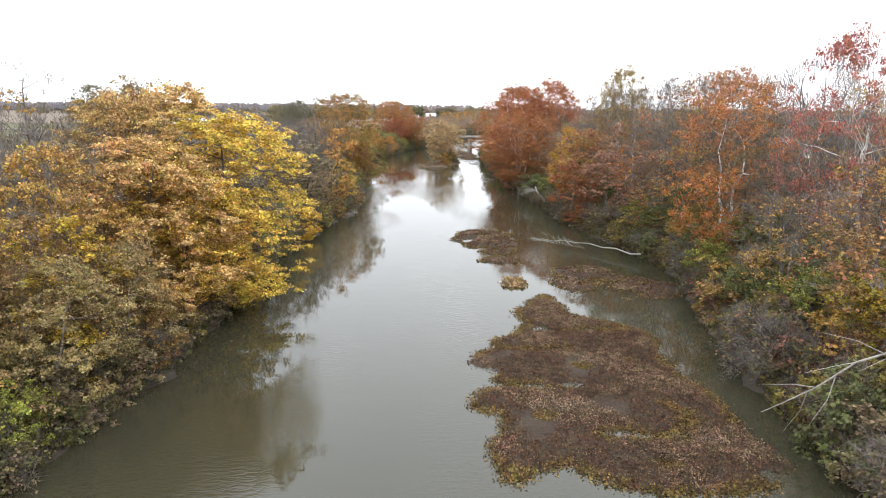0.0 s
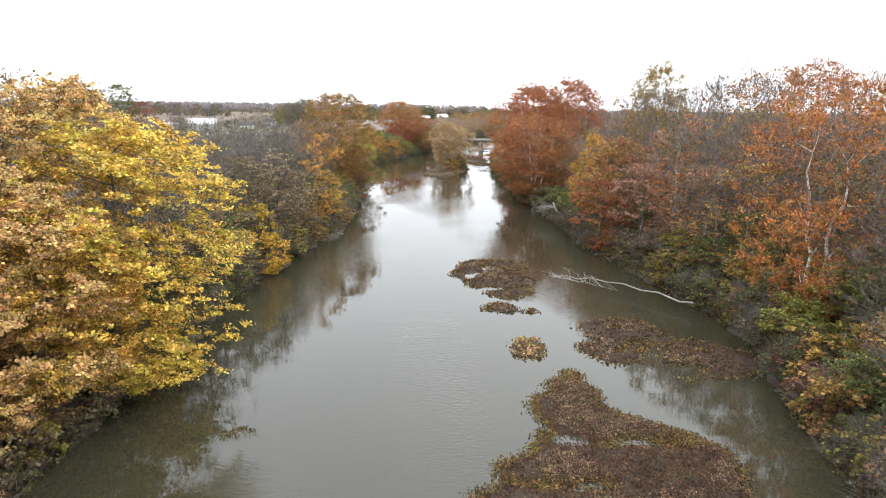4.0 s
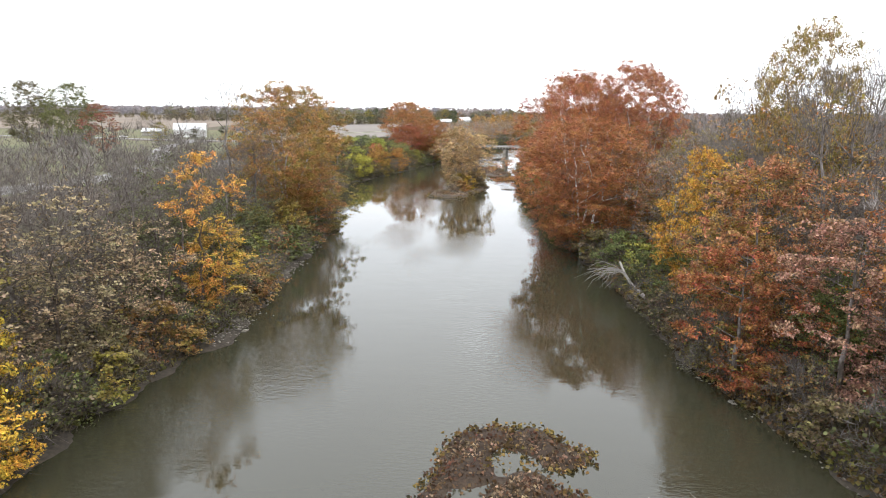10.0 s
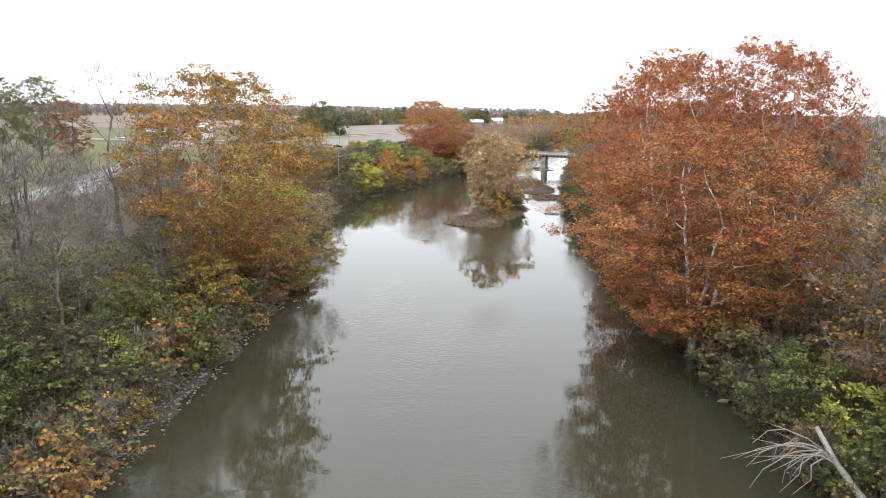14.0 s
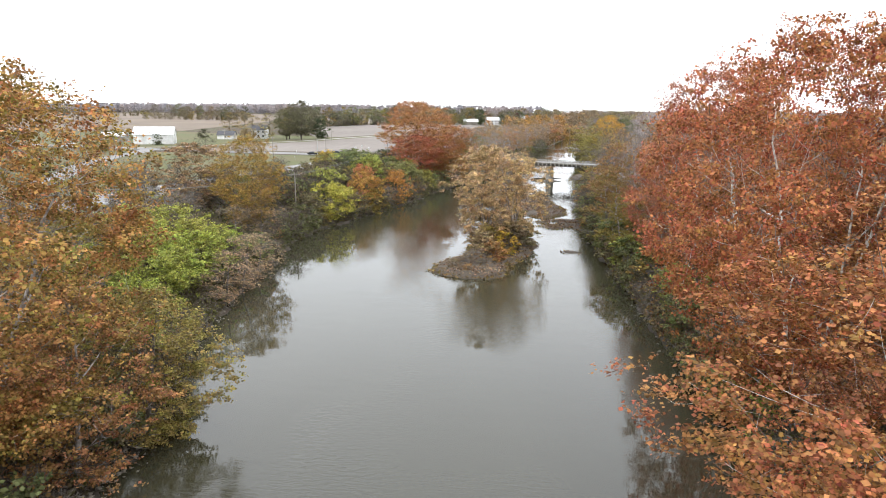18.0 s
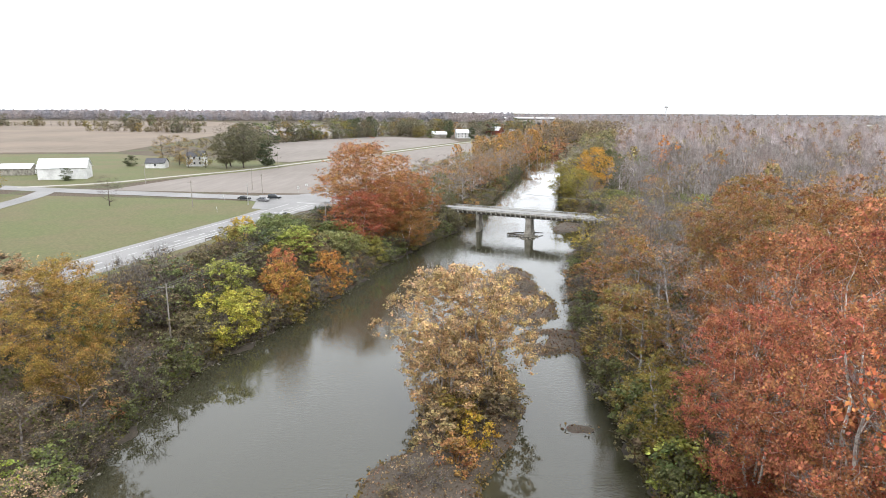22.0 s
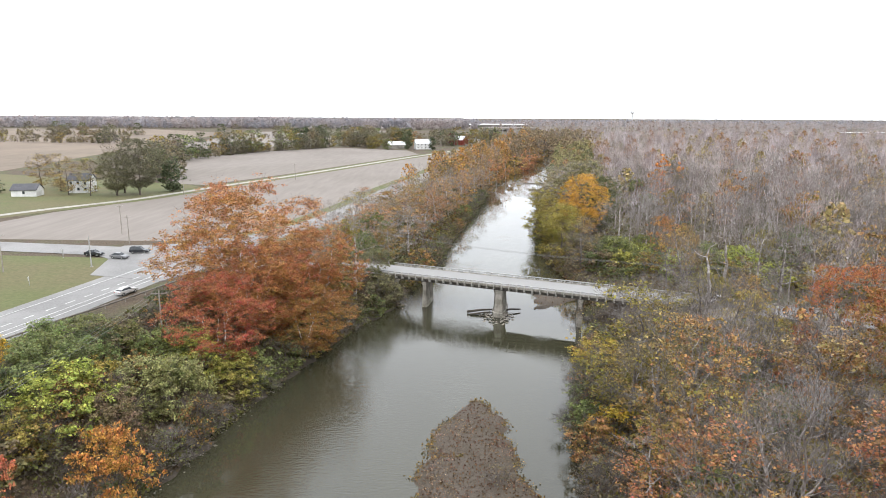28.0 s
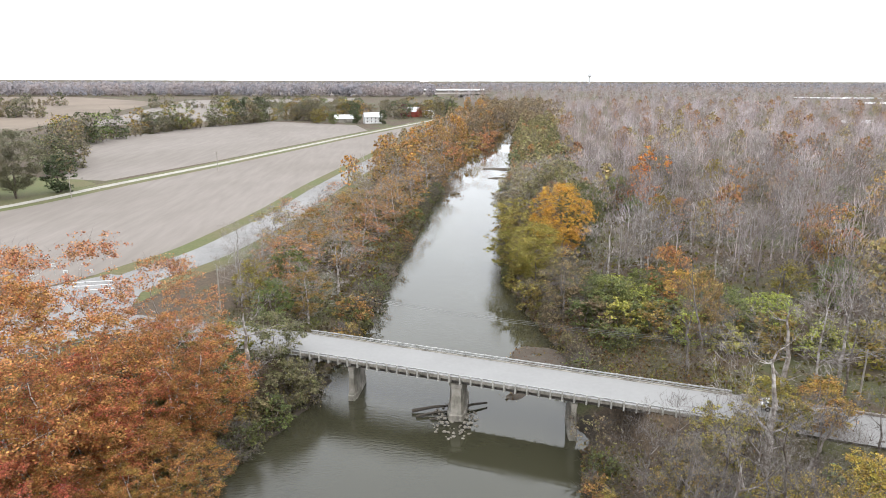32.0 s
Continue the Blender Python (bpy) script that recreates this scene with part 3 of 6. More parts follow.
# ---- driftwood and rubble by the middle pier ----
rng = np.random.default_rng(5)


def stick(name, pts, r0, r1, material, label, category, parent=None):
    segs = []
    for i in range(len(pts) - 1):
        t0, t1 = i / (len(pts) - 1), (i + 1) / (len(pts) - 1)
        segs.append((pts[i], pts[i + 1], r0 + (r1 - r0) * t0, r0 + (r1 - r0) * t1))
    v, f = tubes(segs, 7)
    ob = new(name, mesh_np(name, v, f, material, True))
    if parent:
        ob.parent = parent
        return ob
    return tagged(ob, label, category)


DARKWOOD = two_tone("wet_driftwood", (0.03, 0.025, 0.02), (0.08, 0.065, 0.05), 5.0, 0.6, 0.8, 0.4, 0.03)
PALEWOOD = two_tone("bleached_wood", (0.27, 0.245, 0.215), (0.46, 0.43, 0.39), 5.0, 0.8, 0.8, 0.3, 0.02)
px, py = along(17.6, -2.5)
for a, b, r in (((-6.2, 0.8, 0.35), (0.2, 1.6, 0.7), 0.28), ((-5.6, -0.6, 0.2), (-0.4, 0.2, 0.5), 0.2), ((0.6, 0.8, 0.6), (5.4, 2.6, 0.45), 0.26), ((-3.5, -1.4, 0.1), (2.0, -1.0, 0.5), 0.15)):
    mid = tuple((a[i] + b[i]) / 2 + (0.15, 0.2, 0.1)[i] for i in range(3))
    stick("drift_log", [(px + q[0], py + q[1], q[2]) for q in (a, mid, b)], r, r * 0.55, DARKWOOD, "dark wet drift log caught on the bridge pier", "log")


def stone_mesh(seed, material):
    rs = np.random.default_rng(seed)
    bm = bmesh.new()
    bmesh.ops.create_icosphere(bm, subdivisions=1, radius=0.5)
    for v in bm.verts:
        v.co *= rs.uniform(0.75, 1.2)
        v.co.z *= 0.6
    me = bpy.data.meshes.new("stone")
    bm.to_mesh(me)
    bm.free()
    me.materials.append(material)
    return me


STONES = [stone_mesh(i, STONE) for i in range(5)]
rubble = tagged(new("rubble_heap"), "heap of stones at the foot of the bridge pier", "stones")
rubble.location = (px, py, 0)
for i in range(130):
    a, r = rng.uniform(0, math.tau), 0.9 + rng.random() ** 0.6 * 3.4
    d = rng.uniform(0.2, 0.75)
    child("stone", STONES[i % 5], rubble, Matrix.Translation((math.cos(a) * r * 0.85, math.sin(a) * r * 1.25 - 1.6, -0.05 + 0.8 * (1 - r / 4.4))) @ Matrix.Rotation(rng.uniform(0, 6), 4, "Z") @ Matrix.Diagonal((d, d * 0.8, d * 0.8, 1)))

# ---- trees ----


def unit(v):
    return v / np.maximum(np.linalg.norm(v, axis=-1, keepdims=True), 1e-9)


def tree_kind(name, seed, h, r, trunk_r, leaves, leaf, base=0.18, wide=0.5, clumps=60, csize=0.16, twigs=0, twig_w=0.025, twig_l=0.12, up=0.7, stems=1, sides=4, lean=0.06, gap=0.0, limb=1.0, flat=0.75):
    """Meshes of one kind of tree, h metres high with a crown r metres wide to each side: stem and limbs, fine twigs, leaves.
    The limbs reach out from the stem to clumps spread through an uneven crown."""
    rg = np.random.default_rng(seed)
    pts = []
    off = rg.uniform(0, 50, 3)
    while len(pts) < clumps:
        g = rg.random()
        env = r * (math.sin(math.pi / 2 * (0.08 + 0.92 * g / wide)) ** 0.7 if g < wide else math.sqrt(max(0.0, 1 - ((g - wide) / (1 - wide)) ** 2.3)))
        t = rg.uniform(0, math.tau)
        lobe = 1 + 0.24 * noise.noise(Vector((math.cos(t) * 1.3, math.sin(t) * 1.3, g * 3)) + Vector(off))
        rad = env * lobe * math.sqrt(rg.uniform(0.1, 1))
        p = np.array([math.cos(t) * rad, math.sin(t) * rad, h * (base + (1 - base) * g) * (0.93 + 0.05 * lobe)])
        if noise.noise(Vector(p * (1.9 / r) + off)) > -0.25 + gap and all(np.linalg.norm(p - q) > r * 0.09 for q in pts[-40:]) or rg.random() < 0.06:
            pts.append(p)
    pts.sort(key=lambda p: p[2] * 0.6 + np.hypot(p[0], p[1]))
    segs, nodes = [], []
    for s in range(stems):
        lx, ly = rg.normal(size=2) * lean
        if stems > 1:
            away = math.tau * (s + rg.uniform(-0.25, 0.25)) / stems
            lx, ly = (k * rg.uniform(0.3, 0.55) * r / h for k in (math.cos(away), math.sin(away)))
        top = h * (0.86 if stems == 1 else rg.uniform(0.55, 0.85))
        q0, n = np.array([0, 0, -0.8]), 9
        tr = trunk_r / math.sqrt(stems)
        for i in range(n):
            f = (i + 1) / n
            q1 = np.array([lx * top * f + rg.normal() * 0.015 * h * f, ly * top * f + rg.normal() * 0.015 * h * f, top * f])
            ra, rb = tr * (1.25 - 0.25 * min(1, i)) * (1 - 0.82 * i / n), tr * (1 - 0.82 * (i + 1) / n)
            segs.append((q0, q1, ra, rb))
            if f > base * 0.55:
                nodes.append((q1, rb))
            q0 = q1
    for p in pts:
        best, cost = None, 1e9
        for q, rb in nodes:
            d = p - q
            c = np.linalg.norm(d) + 3 * max(0, -(d[2] - up * 0.35 * np.hypot(d[0], d[1])))
            if c < cost:
                best, cost = (q, rb), c
        q, rb = best
        ln = np.linalg.norm(p - q)
        r0 = min(rb * 0.8, (0.02 + 0.016 * ln + 0.0018 * h) * limb)
        mid = (p + q) / 2 + rg.normal(size=3) * ln * 0.08 + np.array([0, 0, -0.08 * ln])
        prev, pr = q, r0
        for k in (0.33, 0.66, 1.0):
            w = (1 - k) ** 2 * q + 2 * k * (1 - k) * mid + k * k * p
            nr = max(r0 * (1 - 0.7 * k), 0.012)
            segs.append((prev, w, pr, nr))
            nodes.append((w, nr))
            prev, pr = w, nr
    v, f = tubes(segs, sides)
    out = {"wood": mesh_np(name + "_wood", v, f, BARK, True), "h": h, "r": r, "crown": None, "twig": None}
    P = np.array(pts)
    ctr = np.array([0, 0, h * 0.4])

    def scatter(n, spread, tight=0.36):
        """Points in small sprays, about seven sprays round each clump, and the way that each spray faces."""
        k = len(P) * 7
        wt = rg.uniform(0.3, 1, len(P))
        j = rg.choice(len(P), k, p=wt / wt.sum())
        sprays = P[j] + rg.normal(size=(k, 3)) * np.array([1, 1, flat]) * r * spread
        face = unit(unit(sprays - ctr) + rg.normal(size=(k, 3)) * 0.7 + np.array([0, 0, 0.5]))
        wt = rg.uniform(0.1, 1, k)
        i = rg.choice(k, n, p=wt / wt.sum())
        c = sprays[i] + rg.normal(size=(n, 3)) * np.array([1, 1, flat * 0.8]) * r * spread * tight
        c[:, 2] = np.clip(c[:, 2], 0.25, h * 1.02)
        return c, face[i]

    if leaves:
        at, face = scatter(leaves, csize)
        v, f = leaf_quads(rg, at, leaf, lie=face)
        out["crown"] = mesh_np(name + "_crown", v, f, LEAF)
    if twigs:
        c = scatter(twigs, csize * 0.75)[0]
        d = unit(unit(c - ctr) * 0.8 + rg.normal(size=(twigs, 3)) * 0.6 + np.array([0, 0, 0.5]))
        sd = unit(np.cross(d, rg.normal(size=(twigs, 3))))
        ln = rg.uniform(0.5, 1.5, (twigs, 1)) * r * twig_l * 1.4
        v = np.stack([c - sd * twig_w, c + sd * twig_w, c + d * ln], 1).reshape(-1, 3)
        out["twig"] = mesh_np(name + "_twig", v, np.arange(twigs * 3).reshape(-1, 3), BARK)
    return out


KINDS = {
    "sycamore": [tree_kind("sycamore", 11 + i, 30, 12, 0.62, 20000, 0.27, 0.08, 0.58, 150, 0.085, 900, 0.02, limb=1.9, gap=0.08, stems=2) for i in range(3)],
    "maple": [tree_kind("maple", 31 + i, 22, 9, 0.38, 17000, 0.28, 0.06, 0.5, 110, 0.1, 500, 0.018, flat=0.55, gap=0.05) for i in range(2)],
    "fullsyc": [tree_kind("fullsyc", 17 + i, 30, 12, 0.46, 76000, 0.205, 0.15, 0.56, 330, 0.08, 900, 0.02, limb=2.4, gap=-0.08, stems=3) for i in range(2)],
    "broadmaple": [tree_kind("broadmaple", 37 + i, 22, 9, 0.38, 50000, 0.22, 0.04, 0.45, 260, 0.078, 900, 0.016, flat=0.5, gap=-0.1, limb=1.3) for i in range(2)],
    "slender": [tree_kind("slender", 41 + i, 20, 4.5, 0.22, 7500, 0.21, 0.1, 0.5, 46, 0.15, 600, 0.018, 0.2, gap=0.12, limb=1.4) for i in range(3)],
    "thin": [tree_kind("thin", 51 + i, 22, 6.5, 0.34, 3600, 0.28, 0.12, 0.55, 66, 0.12, 1500, 0.024, 0.18, sides=3, limb=1.9, gap=0.08) for i in range(3)],
    "bare": [tree_kind("bare", 61 + i, 20, 6.5, 0.34, 0, 0.2, 0.16, 0.6, 84, 0.13, 1700, 0.021, 0.16, up=1.0, sides=3, limb=2.6) for i in range(4)],
    "dead": [tree_kind("dead", 71 + i, 16, 6, 0.42, 0, 0.2, 0.34, 0.6, 54, 0.1, 700, 0.016, 0.16, up=0.8, limb=2.2) for i in range(2)],
    "shrub": [tree_kind("shrub", 81 + i, 5, 2.6, 0.12, 2000, 0.25, 0.02, 0.45, 28, 0.17, 250, 0.012, 0.25, stems=3, sides=3) for i in range(4)],
    "bush": [tree_kind("bush", 86 + i, 9, 5, 0.16, 8500, 0.235, 0.02, 0.45, 70, 0.12, 400, 0.014, 0.2, stems=4, sides=3) for i in range(4)],
    "brush": [tree_kind("brush", 91 + i, 5, 2.6, 0.1, 520, 0.22, 0.02, 0.5, 26, 0.2, 900, 0.018, 0.3, stems=3, sides=3) for i in range(3)],
    "willow": [tree_kind("willow", 101 + i, 16, 6.5, 0.4, 22000, 0.21, 0.05, 0.6, 120, 0.095, 1200, 0.018, 0.16, stems=6, sides=4, gap=0.08, limb=1.6) for i in range(2)],
    "conifer": [tree_kind("conifer", 111, 15, 5.5, 0.3, 3600, 0.6, 0.04, 0.3, 60, 0.13, 0, up=0.1)],
    "far": [tree_kind("far", 121 + i, 16, 6, 0.3, 1500, 0.55, 0.1, 0.5, 26, 0.17, 150, 0.05, 0.2, sides=3) for i in range(3)],
    "tiny": [tree_kind("tiny", 141 + i, 14, 6, 0.3, 700, 0.72, 0.04, 0.5, 24, 0.17, 160, 0.1, 0.2, sides=3) for i in range(3)],
    "farbare": [tree_kind("farbare", 131 + i, 18, 5, 0.3, 0, 0.5, 0.2, 0.62, 30, 0.16, 330, 0.045, 0.3, up=1.1, sides=3) for i in range(3)],
}
GREY, BROWN, WHITE_BARK, PALE = (0.225, 0.20, 0.185), (0.13, 0.105, 0.085), (0.72, 0.70, 0.66), (0.42, 0.39, 0.37)
RUST, ORANGE, YELLOW, GOLD = (0.43, 0.205, 0.095), (0.50, 0.22, 0.055), (0.58, 0.41, 0.06), (0.47, 0.28, 0.08)
OLIVE, GREEN, LIME, TAN, PINK, RED = (0.30, 0.225, 0.06), (0.175, 0.20, 0.075), (0.37, 0.37, 0.085), (0.40, 0.27, 0.11), (0.50, 0.27, 0.19), (0.40, 0.165, 0.08)
DULL, BRONZE, DARKGREEN = (0.22, 0.17, 0.10), (0.36, 0.205, 0.075), (0.085, 0.105, 0.05)
tick = [0]
SAY = {"sycamore": ("sycamore", "tree"), "maple": ("maple_tree", "tree"), "broadmaple": ("maple_tree", "tree"), "fullsyc": ("sycamore", "tree"), "slender": ("slender_tree", "tree"), "thin": ("thin_crowned_tree", "tree"), "bare": ("bare_tree", "tree"), "dead": ("dead_tree", "tree"),
       "shrub": ("shrub", "shrub"), "brush": ("brush_shrub", "shrub"), "bush": ("bush", "bush"), "willow": ("willow_tree", "tree"), "conifer": ("conifer", "tree"), "far": ("distant_tree", "tree"), "tiny": ("distant_tree", "tree"), "farbare": ("distant_bare_tree", "tree")}
TINTS = {RUST: "rust-brown", ORANGE: "orange", YELLOW: "bright yellow", GOLD: "golden orange", OLIVE: "olive-yellow", GREEN: "green", LIME: "yellow-green", TAN: "tan", PINK: "salmon-pink", RED: "red-orange", DULL: "dull brown", BRONZE: "bronze", DARKGREEN: "dark green", (0.2, 0.18, 0.12): "grey-brown"}


def plant(kind, x, y, h, r=None, tint=RUST, mixed=0.0, bark=GREY, label="", sink=0.0, z=None, group="", tilt=0.0, toward=0.0):
    """A tree of a kind at x, y with its height, crown radius and leaf colour."""
    kind = "bush" if kind == "shrub" and h >= 6.3 else kind
    tick[0] += 1
    rg = random.Random(tick[0] * 7919)
    k = KINDS[kind][rg.randrange(len(KINDS[kind]))]
    name, cat = SAY[kind]
    zz = float(ground_z(x, y)) if z is None else z
    top = new(name)
    s = h / k["h"]
    sr = (r or k["r"] * s) / k["r"]
    top.matrix_world = Matrix.Translation((x, y, zz - sink)) @ Matrix.Rotation(radians(tilt), 4, (-math.sin(radians(toward)), math.cos(radians(toward)), 0)) @ Matrix.Rotation(rg.uniform(0, math.tau), 4, "Z") @ Matrix.Diagonal((sr, sr, s, 1))
    wood = child("trunk", k["wood"], top)
    wood.color = (*bark, 1)
    if k["twig"]:
        tw = tagged(child("twig", k["twig"], top), kind="stuff")
        tw.color = (*[c * 0.8 + 0.02 for c in (bark if kind not in ("sycamore", "fullsyc") else GREY)], 1)
    if k["crown"]:
        crown = child("crown", k["crown"], top)
        j = rg.uniform(0.88, 1.12)
        crown.color = (tint[0] * j * rg.uniform(0.94, 1.06), tint[1] * j * rg.uniform(0.92, 1.08), tint[2] * j, mixed)
    if not label:
        where = "on the river bank" if abs(x) < 60 and y < 700 else "in the wood"
        if kind in ("bare", "dead", "farbare"):
            label = "leafless grey tree with fine twigs " + where
        elif kind in ("shrub", "brush", "bush"):
            label = TINTS.get(tint, "rust and brown") + (" leafy bush growing " if kind == "bush" else " leafy shrub growing ") + where
        else:
            label = TINTS.get(tint, "rust and brown") + " autumn tree with thinning leaves " + where
    return tagged(top, label, cat, group)


# trees that stand out, left bank going upstream
MOSS = (0.135, 0.145, 0.06)
TINTS[MOSS] = "dull green"
FRESH = (0.33, 0.38, 0.07)
TINTS[FRESH] = "fresh yellow-green"
SUNNY = (0.68, 0.46, 0.10)
TINTS[SUNNY] = "yellow"
plant("broadmaple", -30.5, 86, 26, 12.5, SUNNY, 0.3, BROWN, "broad yellow maple leaning over the river bank", tilt=10)
plant("broadmaple", -34, 72, 22, 10, (0.62, 0.43, 0.17), 0.35, BROWN, "yellow and tan maple with fine leaves on the bank", tilt=6)
plant("broadmaple", -37, 92, 27, 11, (0.62, 0.43, 0.17), 0.3, BROWN, "yellow and tan maple with fine leaves on the bank")
plant("broadmaple", -31.5, 77, 19, 9, SUNNY, 0.3, BROWN)
plant("broadmaple", -39, 80, 25.5, 9.5, (0.56, 0.38, 0.16), 0.25, BROWN)
plant("thin", -43, 92, 26, 8, TAN, 0.3, GREY)
plant("thin", -52, 66, 28, 9, GOLD, 0.2, GREY)
plant("bare", -47, 76, 27, 7, bark=GREY)
plant("slender", -33, 56, 17, 4.5, YELLOW, 0.3, BROWN)
for x, y, h, r in ((-32.5, 51, 15, 6), (-31.5, 60, 14, 6), (-38, 56, 16, 6)):
    plant("maple", x, y, h, r, (0.33, 0.225, 0.105), 0.25, GREY, "tan and olive tree hanging over the river bank", tilt=12)
plant("maple", -37, 62, 20, 6.5, (0.62, 0.43, 0.12), 0.25, GREY)
plant("maple", -40, 51, 19, 6.5, (0.60, 0.40, 0.10), 0.25, GREY)
plant("slender", -37, 44, 16, 5, GOLD, 0.4, BROWN)
plant("maple", -45, 45, 21, 7, (0.52, 0.30, 0.10), 0.2, GREY)
for x, y, h, c in ((-33, 45, 6.5, (0.36, 0.40, 0.08)), (-35.5, 41, 7, (0.36, 0.40, 0.08)), (-34, 51, 6.5, DULL), (-31.5, 57, 7, DULL), (-30, 63, 7, BRONZE), (-30, 69, 6, DULL), (-31, 75, 5, DULL), (-32, 97, 6, GREEN), (-33, 104, 6, DULL), (-33, 110, 6.5, GREEN), (-31, 116, 7, GREEN), (-34, 120, 7, OLIVE), (-30.5, 123, 6, LIME), (-33, 128, 7, GREEN), (-36, 134, 8, GREEN), (-38, 124, 8, DULL), (-30, 141, 6, GREEN), (-29, 148, 6, DULL), (-28, 155, 6, BRONZE), (-31, 160, 6, GREEN), (-29.5, 173, 6, MOSS), (-32, 178, 7, MOSS), (-31, 185, 6, MOSS), (-33, 190, 6, DULL), (-31.5, 193.5, 4.5, LIME), (-32, 198, 7, MOSS), (-36, 183, 8, MOSS), (-37, 193, 7, DULL), (-35, 203, 7, OLIVE), (-31, 211, 8.5, (0.38, 0.28, 0.07)), (-40, 188, 7, MOSS), (-42, 176, 8, MOSS), (-30, 205, 5, OLIVE)):
    plant("shrub", x, y, h, h * 0.55, c, 0.4, BROWN)
for x, y, h in ((-35, 103, 21), (-37, 112, 23), (-35, 121, 20), (-39, 130, 22), (-36, 144, 20), (-34, 154, 18), (-41, 106, 23), (-38, 160, 19), (-42, 118, 23), (-44, 138, 22), (-43, 150, 21)):
    plant("bare", x, y, h, 7, bark=(0.19, 0.165, 0.15))
for x, y, h in ((-34, 168, 11), (-37, 175, 13), (-33.5, 182, 10), (-38, 187, 13), (-35, 194, 11), (-39, 200, 12), (-34, 205, 10), (-43, 183, 14), (-44, 194, 14)):
    plant("thin", x, y, h, h * 0.42, MOSS, 0.2, BROWN)
plant("thin", -34, 112, 15, 5.5, DULL, 0.3, BROWN)
plant("thin", -35, 138, 16, 6, OLIVE, 0.3, BROWN)
for x, y, h in ((-31, 152, 13), (-31.5, 145, 15), (-33, 139, 16), (-30, 158, 13), (-34, 148, 17), (-33, 104, 15), (-32, 118, 13)):
    plant("thin", x, y, h, h * 0.42, (0.36, 0.27, 0.16), 0.15, BROWN, "thin tan-leaved tree leaning from the river bank", tilt=6)
plant("shrub", -28.5, 131, 6.5, 4.2, YELLOW, 0.1, BROWN, "bright yellow shrub on the river bank")
plant("shrub", -31.5, 136, 9.5, 4.2, YELLOW, 0.35, BROWN, "bright yellow small tree on the river bank")
plant("slender", -27.5, 166, 20, 4.2, (0.54, 0.29, 0.07), 0.0, BROWN, "slim orange and yellow tree on the bank", tilt=5)
plant("slender", -25.6, 168, 13, 3.8, (0.56, 0.35, 0.07), 0.1, GREY)
plant("fullsyc", -33, 220, 28.5, 13.0, (0.38, 0.205, 0.07), 0.65, PALE, "broad bronze-green sycamore over the water")
plant("maple", -29.5, 224, 15, 7, RUST, 0.1, PALE)
plant("sycamore", -39, 231, 26, 9, RUST, 0.3, PALE)
plant("bare", -41, 212, 27, 8.5, bark=GREY, label="tall leafless grey tree on the river bank")
plant("bare", -46, 202, 22, 7, bark=GREY)
for x, y, h, c in ((-40, 251, 6, FRESH), (-43, 258, 7, FRESH), (-45, 265, 7, FRESH), (-44.5, 272, 7, FRESH), (-47, 279, 7, LIME), (-50, 270, 7, FRESH), (-46, 284, 6, FRESH), (-37, 245, 5, OLIVE), (-49, 255, 6, FRESH), (-52, 282, 7, LIME), (-55, 262, 7, OLIVE), (-51, 248, 6, LIME), (-56, 275, 7, LIME)):
    plant("shrub", x, y, h * 1.15, h * 0.8, c, 0.3, BROWN)
plant("maple", -29, 232, 13, 6.5, (0.36, 0.29, 0.08), 0.4, GREY, tilt=10)
plant("maple", -34, 241, 10, 5.5, (0.36, 0.31, 0.09), 0.4, GREY)
for x, y, h in ((-38, 268, 8), (-39, 276, 9), (-40, 284, 8.5)):
    plant("thin", x, y, h, h * 0.5, (0.40, 0.28, 0.16), 0.1, GREY, "low tan-leaved tree leaning over the water", tilt=10)
plant("thin", -47.5, 294, 9, 4.5, DULL, 0.2, GREY)
plant("thin", -46.5, 303, 10, 5, TAN, 0.2, GREY)
plant("fullsyc", -50, 306, 19.5, 7.5, (0.38, 0.26, 0.065), 0.35, BROWN, "olive-yellow tree on the river bank")
plant("willow", -66, 316, 14, 9.5, (0.38, 0.24, 0.13), 0.1, BROWN, "spreading nearly bare brown tree beside the road")
plant("brush", -47, 318, 5, 3.5, DULL, 0.2, GREY)
plant("brush", -44, 330, 5, 3.5, DULL, 0.2, GREY)
for x, y, h, r, c in ((-41.5, 335, 8.5, 5.5, (0.44, 0.40, 0.075)), (-40.5, 342, 7, 4.5, (0.46, 0.40, 0.08)), (-46, 347, 8.5, 5.5, LIME), (-45, 331, 6.5, 5, DULL), (-41, 374, 9, 6, LIME), (-46, 380, 9, 6, GREEN), (-36, 383, 8, 5.5, (0.30, 0.29, 0.13)), (-33, 394, 8, 5, LIME), (-51, 388, 8, 5.5, GREEN), (-52, 374, 8, 5, LIME), (-36.8, 351, 10, 4.6, (0.50, 0.26, 0.07)), (-39, 357, 10, 3.6, (0.48, 0.17, 0.09)), (-30.8, 366, 9.5, 4.2, (0.52, 0.27, 0.07)), (-31, 384, 9.5, 5, (0.30, 0.29, 0.13)), (-35, 374, 7.5, 4, DULL), (-52, 366, 9, 4, OLIVE), (-47, 373, 8, 5, DARKGREEN), (-44, 385, 8, 5, GREEN), (-56, 383, 8, 3.5, YELLOW), (-49, 395, 7, 5, GREEN), (-27, 393, 7, 4.5, LIME), (-25, 399, 6, 4, GREEN), (-36, 392, 8, 5, GREEN), (-43, 410, 7, 5, DARKGREEN), (-39, 421, 7, 4, GREEN), (-54, 357, 7, 4, DULL), (-60, 345, 6, 4, DULL)):
    plant("shrub", x, y, h, r, c, 0.3, BROWN)
